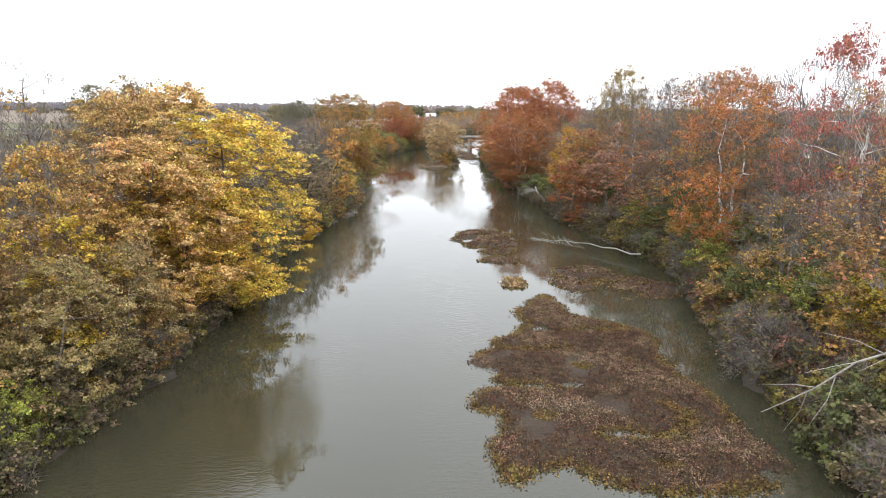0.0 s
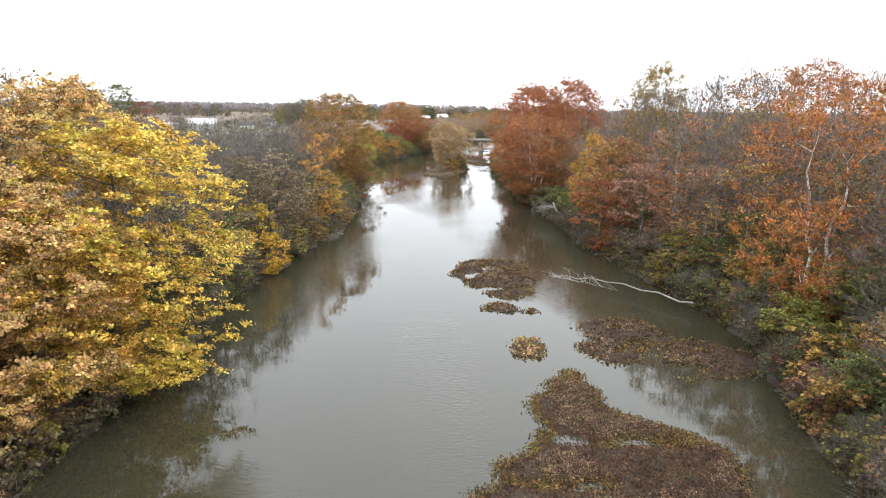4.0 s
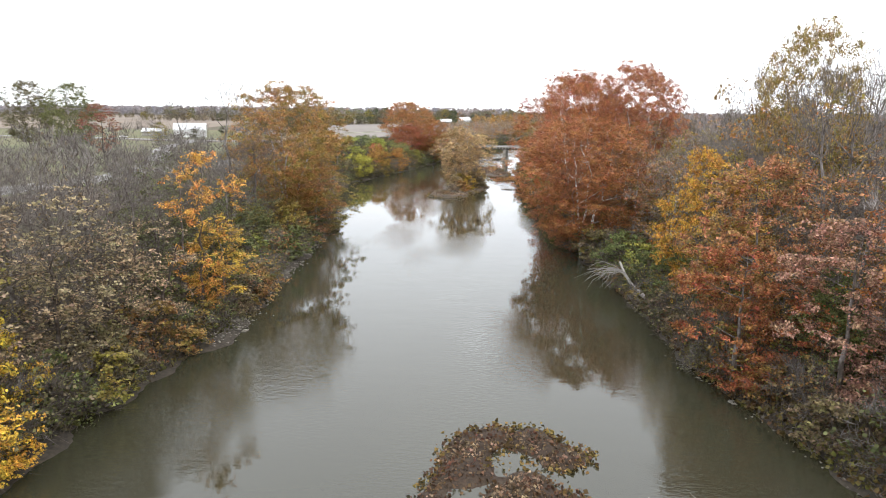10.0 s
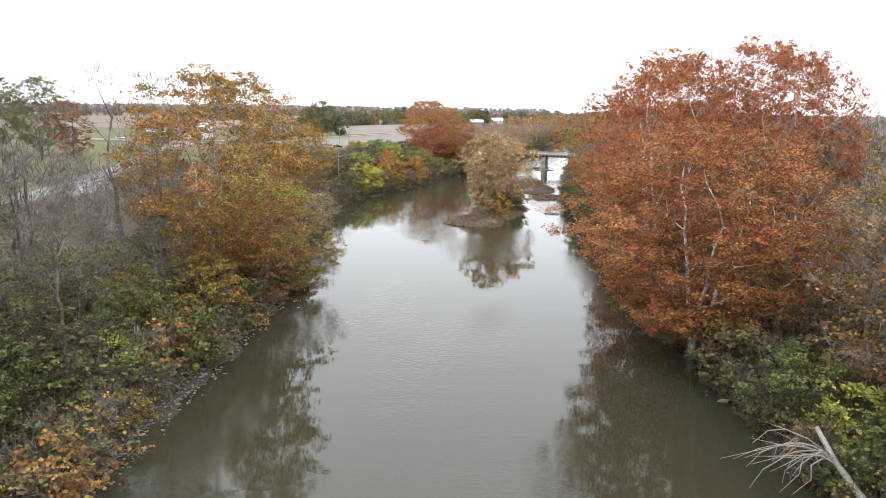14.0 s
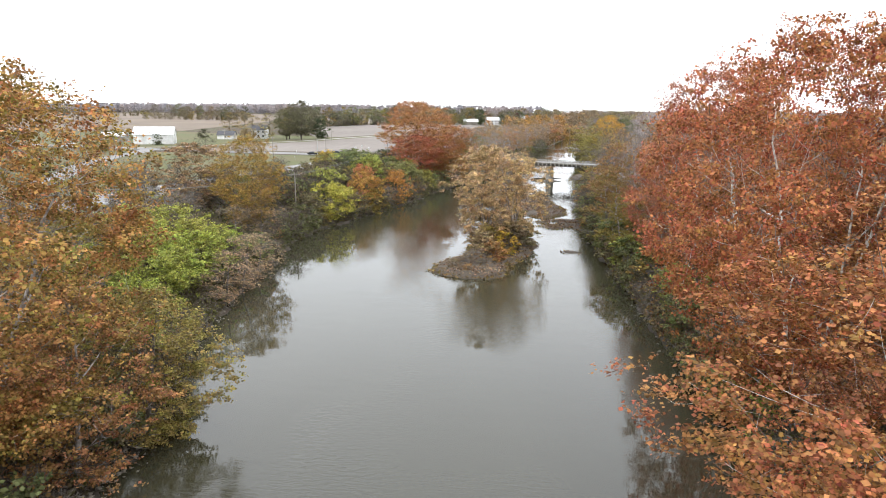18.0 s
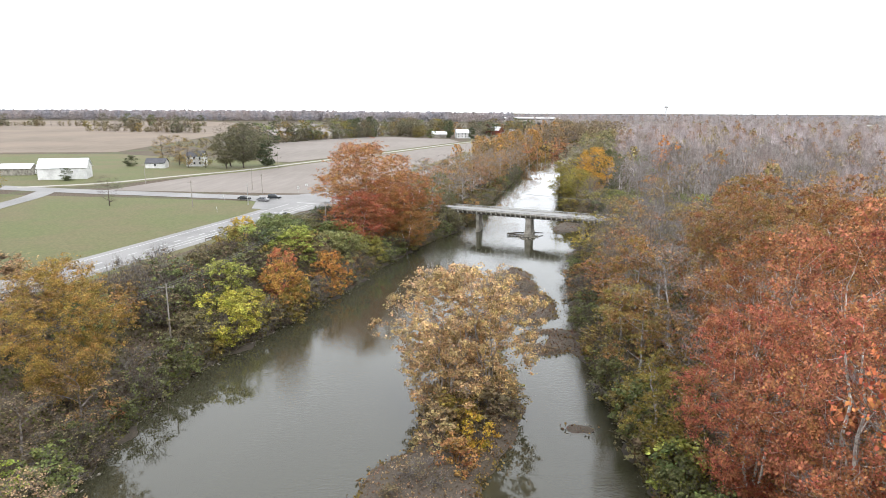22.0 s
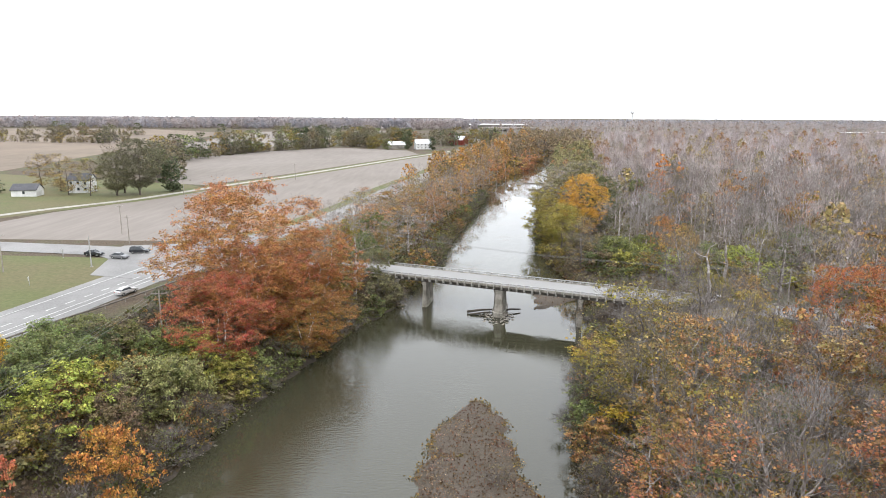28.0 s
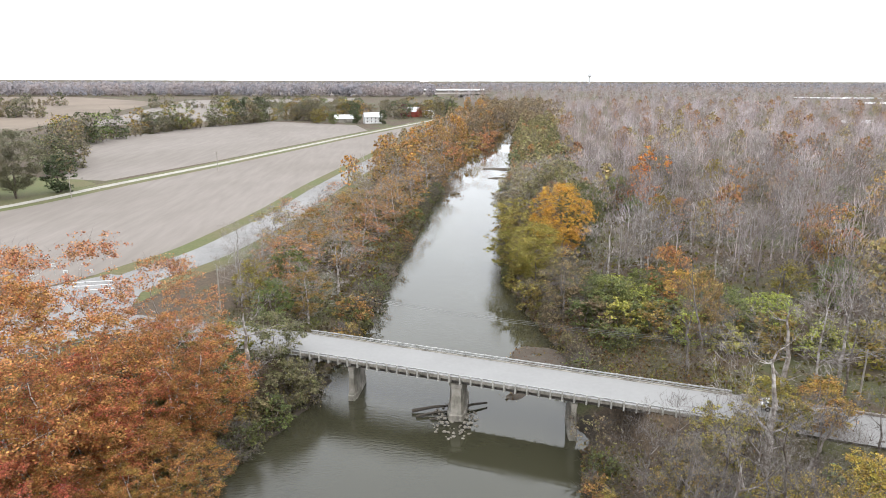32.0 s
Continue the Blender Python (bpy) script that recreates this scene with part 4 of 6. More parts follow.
plant("fullsyc", -31, 411, 25.5, 13, (0.47, 0.215, 0.075), 0.22, WHITE_BARK, "tall rust-orange sycamore with pale limbs by the bridge")
plant("fullsyc", -21, 425, 18.5, 10, (0.42, 0.18, 0.065), 0.3, WHITE_BARK, "rust and olive sycamore with pale limbs by the bridge")
plant("sycamore", -37, 430, 25, 10, RUST, 0.1, WHITE_BARK)
plant("fullsyc", -27, 416, 17, 10, (0.44, 0.14, 0.07), 0.25, WHITE_BARK)
plant("fullsyc", -31, 399, 16, 9, (0.40, 0.13, 0.065), 0.35, WHITE_BARK, "low rust and gold sycamore with pale limbs")
plant("fullsyc", -20, 411, 13, 8.5, (0.38, 0.19, 0.06), 0.4, WHITE_BARK, "low rust and olive sycamore over the water")
plant("sycamore", -26, 438, 20, 8.5, RUST, 0.1, PALE)
plant("dead", -15.5, 437.5, 18, 8, bark=PALE, label="gnarled leafless tree beside the bridge")
plant("shrub", -10, 441, 7, 4.5, (0.22, 0.2, 0.11), 0.3, GREY, "grey-green bush beside the bridge")
plant("shrub", -13, 446, 7, 4.5, (0.22, 0.2, 0.11), 0.3, GREY, "grey-green bush beside the bridge")
plant("shrub", -16, 434, 6, 4, OLIVE, 0.5, GREY)
plant("shrub", -21, 441, 6, 4.5, GREEN, 0.5, GREY)
plant("shrub", -8, 446, 5.5, 3.5, DULL, 0.5, GREY)
# beyond the bridge, left
for x, y, h, r, c in ((-4, 468, 12, 6, BRONZE), (-9, 478, 13, 6, RUST), (0, 486, 13, 6.5, RUST), (3, 500, 14, 7, BRONZE), (-8, 496, 13, 6, DULL), (7, 515, 15, 7, RUST), (-1, 520, 14, 6, DULL), (11, 535, 15, 7, RUST), (15, 556, 15, 7, BRONZE), (6, 548, 13, 6, DULL), (21, 580, 15, 7, GOLD), (27, 606, 15, 7, BRONZE), (32, 632, 15, 7, GOLD), (37, 660, 15, 7, BRONZE), (43, 690, 15, 7, RUST), (51, 720, 15, 7, BRONZE), (60, 750, 15, 7, GOLD), (69, 785, 15, 8, RUST), (78, 825, 15, 8, RUST), (90, 870, 15, 8, BRONZE)):
    plant(("bare" if int(y) % 3 == 0 else "thin") if y < 640 else "far", x - (7 if y < 500 else 11), y, h, r, c, 0.25, PALE)
for x, y, h, r, c, kd in ((-22, 472, 9, 4, OLIVE, "shrub"), (-17, 466, 8, 4, GREEN, "shrub"), (-12, 470, 9, 5, BRONZE, "maple"), (-20, 482, 12, 5, RUST, "thin"), (-27, 480, 11, 5, DULL, "bare"), (-16, 478, 10, 5, GREEN, "shrub"), (-24, 492, 13, 5, DULL, "bare"), (-15, 490, 12, 5.5, ORANGE, "thin"), (-20, 503, 13, 5.5, DULL, "bare"),
                          (-11, 507, 12, 5, BRONZE, "maple"), (-15, 516, 12, 5, DULL, "bare"), (-19, 524, 11, 5, RUST, "thin"), (-8, 528, 12, 5, RUST, "thin"), (-13, 538, 12, 5, DULL, "bare"), (-3, 538, 12, 5.5, BRONZE, "maple"), (-9, 552, 11, 5, RUST, "thin"), (-1, 560, 12, 5, DULL, "bare"), (6, 566, 12, 5, ORANGE, "thin"), (-4, 574, 11, 5, OLIVE, "thin"),
                          (10, 590, 12, 5, DULL, "bare"), (3, 596, 11, 5, BRONZE, "thin"), (16, 612, 12, 5, RUST, "thin"), (9, 618, 11, 5, DULL, "bare"), (14, 640, 12, 5, GOLD, "thin"), (22, 650, 12, 5, DULL, "bare"), (-27, 500, 10, 4, DULL, "bare"), (-21, 513, 11, 5, OLIVE, "slender"), (-24, 471, 12, 4.5, DULL, "bare")):
    plant(kd, x - (0 if y < 500 else 5), y, h, r, c, 0.35, PALE)
# right bank going upstream
for x, y, h, r, c in ((45, 66, 17, 7, GOLD), (52, 72, 26, 8, BRONZE), (58, 108, 29, 9, BRONZE), (50, 112, 25, 8, RUST), (62, 130, 30, 9, OLIVE), (56, 142, 30, 9, RUST), (52, 155, 29, 8, BRONZE), (60, 165, 31, 9, RUST), (46, 190, 29, 9, OLIVE), (55, 185, 30, 9, BRONZE), (42, 200, 26, 8, OLIVE), (66, 150, 31, 9, BRONZE), (70, 180, 31, 9, RUST), (50, 205, 28, 8, TAN)):
    plant("bare" if c in (BRONZE, OLIVE) and y > 100 else "thin", x, y, h + (2.5 if c is BRONZE else 1.5), r, c, 0.35, GREY)
for x, y, h in ((64, 118, 33), (70, 128, 34), (75, 118, 33), (80, 136, 35), (86, 124, 34), (66, 104, 32), (78, 100, 33), (60, 196, 31), (68, 204, 31), (76, 196, 32), (66, 216, 30), (74, 222, 31), (82, 214, 32), (58, 222, 28), (72, 168, 32), (80, 180, 32)):
    plant("bare", x, y, h, 7.5, bark=GREY)
for x, y, h, c in ((24, 236, 6, LIME), (24.5, 243, 5, GREEN), (23, 250, 6, DULL), (23, 262, 6, GREEN), (24, 270, 7, LIME), (23, 279, 6, OLIVE), (23, 287, 6, GREEN), (22, 296, 6, LIME), (22, 305, 5, DULL), (21, 314, 6, OLIVE), (28, 196, 7, GREEN), (30, 190, 6, LIME), (31, 184, 7, GREEN), (32, 177, 7, GREEN), (33, 168, 6, GREEN), (38, 152, 7, GREEN), (41, 135, 7, LIME), (42, 126, 7, GREEN), (43, 118, 6, OLIVE), (43, 107, 7, GREEN), (41, 97, 7, LIME), (39, 88, 6, GOLD), (38, 80, 7, GREEN), (37, 72, 6, OLIVE), (38, 62, 6, GOLD), (37, 54, 5, OLIVE)):
    plant("shrub", x, y, h, h * 0.62, c, 0.4, BROWN)
for x, y, h, r, c in ((45, 62, 9, 5, YELLOW), (47, 70, 9, 5.5, LIME), (46, 78, 10, 6, GREEN), (44, 84, 8, 5, GOLD), (48, 92, 10, 6, GREEN), (46, 100, 9, 5.5, LIME), (49, 108, 10, 6, GREEN), (47, 116, 9, 5, OLIVE), (48, 126, 10, 6, GREEN), (46, 136, 9, 5, GREEN), (45, 146, 9, 5.5, OLIVE), (42, 158, 9, 5, GREEN), (52, 84, 12, 6, OLIVE), (54, 100, 12, 6, GREEN)):
    plant("shrub", x, y, h, r, c, 0.4, BROWN)
plant("brush", 36, 68, 6, 4, (0.27, 0.13, 0.09), 0.1, BROWN, tilt=-30)
plant("brush", 36.5, 60, 6, 4, (0.27, 0.13, 0.09), 0.1, BROWN, tilt=-30)
for x, y, h, r, c in ((41, 70, 8, 4.5, LIME), (43, 63, 9, 4.5, (0.50, 0.40, 0.07)), (39.5, 78, 7, 4, MOSS), (37.5, 84, 4.5, 3.5, (0.27, 0.11, 0.08)), (38, 91, 4, 3.2, (0.27, 0.11, 0.08))):
    plant("shrub", x, y, h, r, c, 0.25, BROWN)
plant("bare", 37, 64, 9, 5, bark=GREY, tilt=-50, label="leafless grey branches hanging over the water")
plant("sycamore", 44, 102, 29.5, 9.5, (0.52, 0.24, 0.07), 0.2, WHITE_BARK, "tall thinning orange-leaved tree with pale limbs")
plant("sycamore", 50.5, 84, 34, 8.5, (0.40, 0.15, 0.105), 0.0, PALE, "tall thin tree with sparse red-pink leaves")
plant("dead", 50, 78, 27, 9, bark=WHITE_BARK, label="tall leafless tree with pale forked limbs")
plant("sycamore", 53, 121, 31, 10, RUST, 0.15, PALE)
plant("thin", 40, 74, 16, 6, GOLD, 0.4, GREY)
plant("bare", 45, 88, 20, 7, bark=GREY)
plant("thin", 50, 100, 24, 8, DULL, 0.3, GREY)
plant("bare", 44, 132, 23, 7, bark=GREY)
plant("thin", 41, 142, 25, 7, RED, 0.1, PALE)
plant("maple", 36.5, 147, 16.5, 6.5, PINK, 0.1, GREY, "salmon-pink small tree on the bank")
plant("maple", 30, 153, 14, 6.5, (0.38, 0.15, 0.06), 0.25, GREY, "rust-red small tree on the bank")
plant("maple", 34, 160, 20, 7, RUST, 0.4, GREY)
plant("bare", 36, 172, 22, 7, bark=GREY)
plant("fullsyc", 48.7, 184, 34.5, 7.5, (0.33, 0.23, 0.07), 0.4, GREY, "tall olive and gold tree above the wood")
plant("thin", 47, 176, 27, 7, OLIVE, 0.5, GREY)
plant("bare", 44, 166, 28, 8, bark=GREY)
plant("maple", 32.8, 175, 21, 5.8, (0.60, 0.35, 0.065), 0.15, GREY, "tall golden tree on the river bank")
plant("slender", 33, 164, 14, 5, GOLD, 0.3, GREY)
plant("slender", 34.5, 171, 18, 5.5, (0.56, 0.34, 0.07), 0.2, GREY)
plant("slender", 38, 182, 19, 6, (0.42, 0.30, 0.07), 0.4, GREY)
plant("fullsyc", 24, 213, 25.0, 13.4, (0.43, 0.182, 0.073), 0.18, WHITE_BARK, "broad rust-coloured sycamore with white limbs on the bank")
plant("sycamore", 22.5, 217, 17, 8, RUST, 0.1, PALE)
plant("fullsyc", 25, 236, 33, 12.5, (0.40, 0.155, 0.062), 0.1, WHITE_BARK)
plant("fullsyc", 38, 243, 33, 10.5, (0.43, 0.17, 0.07), 0.1, WHITE_BARK)
plant("fullsyc", 37, 228, 31, 9, (0.43, 0.17, 0.07), 0.1, WHITE_BARK)
plant("sycamore", 28, 258, 34, 11.5, (0.46, 0.16, 0.065), 0.05, WHITE_BARK)
plant("fullsyc", 27, 291, 21, 8, (0.42, 0.165, 0.083), 0.08, WHITE_BARK)
plant("fullsyc", 29.5, 279, 31, 10.5, (0.42, 0.165, 0.083), 0.08, WHITE_BARK)
plant("fullsyc", 34, 304, 24, 10, (0.30, 0.135, 0.05), 0.3, WHITE_BARK)
plant("fullsyc", 47, 316, 26, 11, (0.32, 0.14, 0.052), 0.25, WHITE_BARK)
plant("fullsyc", 39, 332, 24, 10, (0.31, 0.15, 0.06), 0.5, WHITE_BARK)
plant("maple", 26, 338, 18, 6.5, BRONZE, 0.4, PALE)
plant("maple", 22.5, 318, 15, 6, BRONZE, 0.5, PALE)
plant("maple", 22, 304, 12, 5.5, OLIVE, 0.5, PALE)
plant("maple", 54, 366, 23, 9, (0.33, 0.16, 0.06), 0.45, PALE, "rust and olive tree at the wood's edge")
plant("maple", 62, 378, 22, 8, (0.34, 0.15, 0.06), 0.4, PALE, "rust and olive tree at the wood's edge")
plant("maple", 50, 398, 14, 6, (0.42, 0.31, 0.07), 0.3, PALE, "gold and olive tree at the wood's edge")
plant("slender", 22.5, 330, 13, 5, OLIVE, 0.3, PALE)
for x, y, h, r, c in ((44, 347, 21, 8.5, RUST), (54, 342, 23, 9, BRONZE), (62, 354, 23, 9, RUST), (72, 372, 22, 8, (0.36, 0.15, 0.06)), (66, 338, 24, 9, (0.36, 0.15, 0.06)), (78, 356, 22, 8, BRONZE)):
    plant("maple", x, y, h, r, c, 0.35, PALE)
plant("bare", 33, 354, 17, 6.5, bark=PALE)
for x, y, h in ((38, 362, 16), (46, 371, 17), (40, 380, 16), (51, 381, 17), (31, 378, 13), (59, 374, 18), (29, 385, 11)):
    plant("bare", x, y, h, h * 0.4, bark=PALE)
for x, y, h, c in ((29, 370, 7, OLIVE), (31, 362, 6, GREEN), (37, 370, 7, DULL), (43, 364, 7, OLIVE), (45, 378, 7, GREEN), (50, 366, 8, BRONZE), (34, 391, 7, OLIVE), (55, 386, 8, DULL), (26, 380, 5, YELLOW), (39, 352, 7, GREEN)):
    plant("brush" if c in (DULL, BRONZE) else "shrub", x, y, h, h * 0.62, c, 0.45, GREY)
plant("sycamore", 61, 392, 20, 7, (0.42, 0.15, 0.06), 0.1, PALE)
plant("thin", 34, 372, 18, 5, (0.42, 0.20, 0.09), 0.3, PALE, "thin pale-stemmed tree with a few orange leaves")
plant("thin", 26, 364, 10, 5, (0.42, 0.2, 0.08), 0.1, PALE, "low pale-stemmed tree with orange leaves")
plant("maple", 27.5, 397, 8.5, 4.5, (0.52, 0.38, 0.07), 0.3, GREY)
plant("thin", 33, 386, 16, 5.5, OLIVE, 0.3, GREY)
plant("bare", 41, 392, 17, 6, bark=GREY)
plant("bare", 46, 402, 17, 6, bark=BROWN)
for x, y, h, r, c in ((38, 397, 6, 3.5, OLIVE), (42, 403, 6, 4, MOSS), (47, 397, 8, 4.5, OLIVE), (53, 402, 7, 4, OLIVE), (60, 408, 6, 4, OLIVE), (65, 402, 7, 4, BRONZE), (70, 408, 6, 4, OLIVE), (57, 394, 8, 4.5, BRONZE), (44, 390, 8, 4.5, GREEN), (63, 392, 9, 5, OLIVE)):
    plant("shrub", x, y, h, r, c, 0.5, GREY)
for x, y, h in ((39, 406, 9), (56, 414, 10), (62, 412, 11), (66, 409, 10), (46, 392, 15), (54, 390, 16), (36, 402, 13), (34, 410, 12), (38, 413, 13), (42, 409, 14), (36.5, 406, 12)):
    plant("bare", x, y, h, h * 0.4, bark=GREY)
for x, y, h, c in ((44, 464, 6, DULL), (48, 462, 6, LIME), (53, 459, 6, OLIVE), (58, 456, 6, LIME), (64, 452, 5, LIME), (70, 449, 5, OLIVE), (78, 447, 6, LIME), (48, 469, 8, GREEN), (85, 444, 6, OLIVE), (68, 463, 8, GREEN), (75, 458, 8, LIME)):
    plant("shrub", x, y, h, h * 0.7, c, 0.4, GREY)
plant("dead", 50.6, 415.2, 18, 8, bark=PALE, label="gnarled leafless tree beside the road bridge")
plant("dead", 37.5, 399, 16, 5.5, bark=(0.33, 0.30, 0.28), label="leafless grey-barked tree on the bank")
plant("dead", 57, 424, 17, 7.5, bark=(0.3, 0.27, 0.25), label="gnarled grey leafless tree beside the road")
for x, y, h, r, c in ((40.5, 413, 7, 4, DULL), (44, 401, 7, 4.5, OLIVE), (47, 404, 8, 4.5, (0.46, 0.34, 0.07)), (53, 420, 7, 4.5, OLIVE), (60, 420, 7, 4, GOLD), (38, 408, 7, 4.5, OLIVE), (45, 417, 7, 4.5, OLIVE), (33, 402, 6, 4, DULL)):
    plant("shrub", x, y, h, r, c, 0.4, GREY)
plant("bare", 45, 408, 12, 5, bark=PALE)
for x, y, h, c in ((40, 404, 5, MOSS), (43.5, 398, 5.5, OLIVE), (38, 399, 5, DULL), (50, 404, 5, OLIVE), (55, 408, 5, GREEN), (58, 402, 6, OLIVE), (36, 408, 4, DULL), (40, 412, 4, DULL)):
    plant("shrub", x, y, h, h * 0.6, c, 0.3, GREY)
plant("fullsyc", 46, 505, 20.5, 7.5, (0.60, 0.34, 0.06), 0.1, GREY, "golden yellow tree over the river upstream of the bridge")
plant("fullsyc", 38.5, 497, 14.5, 7, (0.40, 0.32, 0.08), 0.4, GREY)
plant("fullsyc", 54, 514, 19, 7, MOSS, 0.2, GREY)
plant("maple", 36.5, 501, 9, 5.5, (0.40, 0.33, 0.09), 0.4, GREY)
plant("willow", 52, 532, 23, 11, (0.27, 0.22, 0.12), 0.3, GREY, "tall grey-green willow over the river")
plant("willow", 44, 545, 20, 9, (0.30, 0.24, 0.15), 0.2, PALE, "grey nearly leafless willow over the river")
plant("maple", 37.5, 513, 18, 8.5, (0.36, 0.28, 0.08), 0.4, GREY)
plant("maple", 34.5, 507, 11, 6.5, OLIVE, 0.6, GREY)
for x, y, h, c in ((46, 470, 6, GREEN), (50, 474, 7, LIME), (55, 470, 6, LIME), (60, 463, 6, LIME), (66, 458, 6, OLIVE), (46, 481, 7, DULL), (72, 452, 6, OLIVE), (58, 478, 7, GREEN), (42, 488, 7, DULL), (63, 470, 9, GOLD)):
    plant("shrub", x, y, h, h * 0.6, c, 0.4, GREY)
for x, y, h, c in ((44, 458, 4.5, MOSS), (47, 455, 4, MOSS), (51, 463, 5.5, GREEN), (56, 464, 6, MOSS), (62, 460, 5, OLIVE), (70, 455, 5, MOSS), (42, 466, 5.5, MOSS), (47, 476, 7, MOSS), (43, 474, 6, DULL), (80, 452, 6, MOSS), (88, 449, 6, OLIVE)):
    plant("shrub", x, y, h, h * 0.75, c, 0.3, GREY)
plant("bare", 52, 484, 18, 7, bark=PALE)
plant("bare", 76, 440, 17, 7, bark=PALE)
plant("bare", 90, 425, 16, 6, bark=PALE)
for x, y, h in ((44, 535, 19), (52, 548, 22), (47, 560, 21), (60, 555, 22), (58, 575, 20), (50, 575, 18)):
    plant("bare", x, y, h, 7.5, bark=PALE)
plant("far", 90, 565, 22, 7, ORANGE, 0, GREY)

# ---- bank growth and woods, filled in at random ----
rng = np.random.default_rng(21)


def left_x(y):
    return float(np.interp(y, SHORE_Y, SHORE_L))


def right_x(y):
    return float(np.interp(y, SHORE_RY, SHORE_R))


LOW = [DULL, BRONZE, MOSS, OLIVE, DULL, GREEN, MOSS]
y = 30.0
while y < 640:
    for side in (-1, 1):
        yy = y + rng.uniform(-1.5, 1.5)
        d = rng.uniform(0.6, 3.0)
        x = left_x(yy) - d if side < 0 else right_x(yy) + d
        if abs(yy - deck_y(x)) < 7 or (side < 0 and 255 < yy < 290):
            continue
        h = rng.uniform(3.0, 6.2)
        plant("brush" if rng.random() < 0.6 else "shrub", x, yy, h, h * 0.62, LOW[rng.integers(len(LOW))], 0.4, BROWN if rng.random() < 0.5 else GREY, tilt=-side * rng.uniform(0, 22))
    y += 3.1 if y < 470 else 5.2
# second rank of bank trees
y = 36.0
while y < 460:
    for side, lo, hi in ((-1, 7, 16), (1, 6, 14), (1, 15, 26)):
        yy = y + rng.uniform(-3, 3)
        d = rng.uniform(lo, hi)
        x = left_x(yy) - d if side < 0 else right_x(yy) + d
        if abs(yy - deck_y(x)) < 11:
            continue
        if side < 0:
            if 95 < yy < 215:
                plant("bare", x, yy, rng.uniform(15, 20), rng.uniform(5, 7), bark=(0.20, 0.175, 0.16))
            elif yy <= 95:
                plant("thin", x, yy, rng.uniform(17, 23), 7, [TAN, GOLD, DULL, BRONZE][rng.integers(4)], 0.4, GREY)
            elif yy < 330:
                plant("brush" if rng.random() < 0.6 else "bare", x - 3, yy, rng.uniform(5, 8), 4, DULL, 0.3, GREY)
            else:
                plant("brush", x, yy, rng.uniform(3.5, 5.5), 3.5, DULL, 0.3, GREY)
        else:
            far_side = lo > 10
            if yy < 195:
                plant("bare" if rng.random() < (0.62 if far_side or yy > 158 else 0.35) else "thin", x, yy, rng.uniform(20, 25) + (4 if far_side else -5), rng.uniform(5.5, 8), [BRONZE, GOLD, OLIVE, ORANGE, TAN, RUST][rng.integers(6)], 0.4, GREY)
            elif yy < 385:
                plant("bare" if rng.random() < (0.12 if yy < 335 else 0.35) else "thin", x, yy, rng.uniform(15, 22), rng.uniform(5.5, 8), [BRONZE, RUST, OLIVE, TAN if yy > 335 else RUST][rng.integers(4)], 0.35, PALE if yy < 335 else GREY)
            elif far_side:
                plant("bare", x, yy, rng.uniform(12, 18), 6, bark=GREY)
    y += 8.5
# thicket of bare trees between the left bank and the highway
for _ in range(150):
    yy = rng.uniform(60, 345)
    a, b = left_x(yy) - 16, float(np.interp(yy, [0, 90, 175, 255, 335], [-170, -142, -118, -97, -80]))
    if b > a - 3:
        continue
    x = rng.uniform(b, a)
    h = rng.uniform(12, 18) if yy < 215 else rng.uniform(5, 10)
    plant("farbare" if rng.random() < 0.75 else "brush", x, yy, h, h * 0.36, DULL, 0.3, GREY)
# woods on the right, out to the distance
made = 0
while made < 280:
    yy = 40 + 640 * rng.random() ** 1.1
    x = right_x(yy) + 26 + (34 + 0.2 * max(yy - 150, 0)) * rng.random() if yy > 150 else right_x(yy) + rng.uniform(24, 75)
    if abs(yy - deck_y(x)) < 9:
        continue
    made += 1
    q = rng.random()
    if yy < 330:
        if q < 0.6:
            plant("farbare", x, yy, rng.uniform(17, 24), rng.uniform(4.5, 6.5), bark=GREY)
        else:
            plant("far", x, yy, rng.uniform(16, 24), rng.uniform(5, 7), [RUST, BRONZE, DULL, RUST, OLIVE][rng.integers(5)], 0.3, GREY)
    elif q < (0.86 if yy > 445 or x > right_x(yy) + 75 else 0.4):
        plant("farbare", x, yy, rng.uniform(14, 20), rng.uniform(4, 5.5), bark=PALE if rng.random() < 0.55 else GREY)
    else:
        plant("far", x, yy, rng.uniform(13, 19), rng.uniform(4.5, 6), [RUST, BRONZE, TAN, ORANGE, OLIVE][rng.integers(5)], 0.3, GREY)


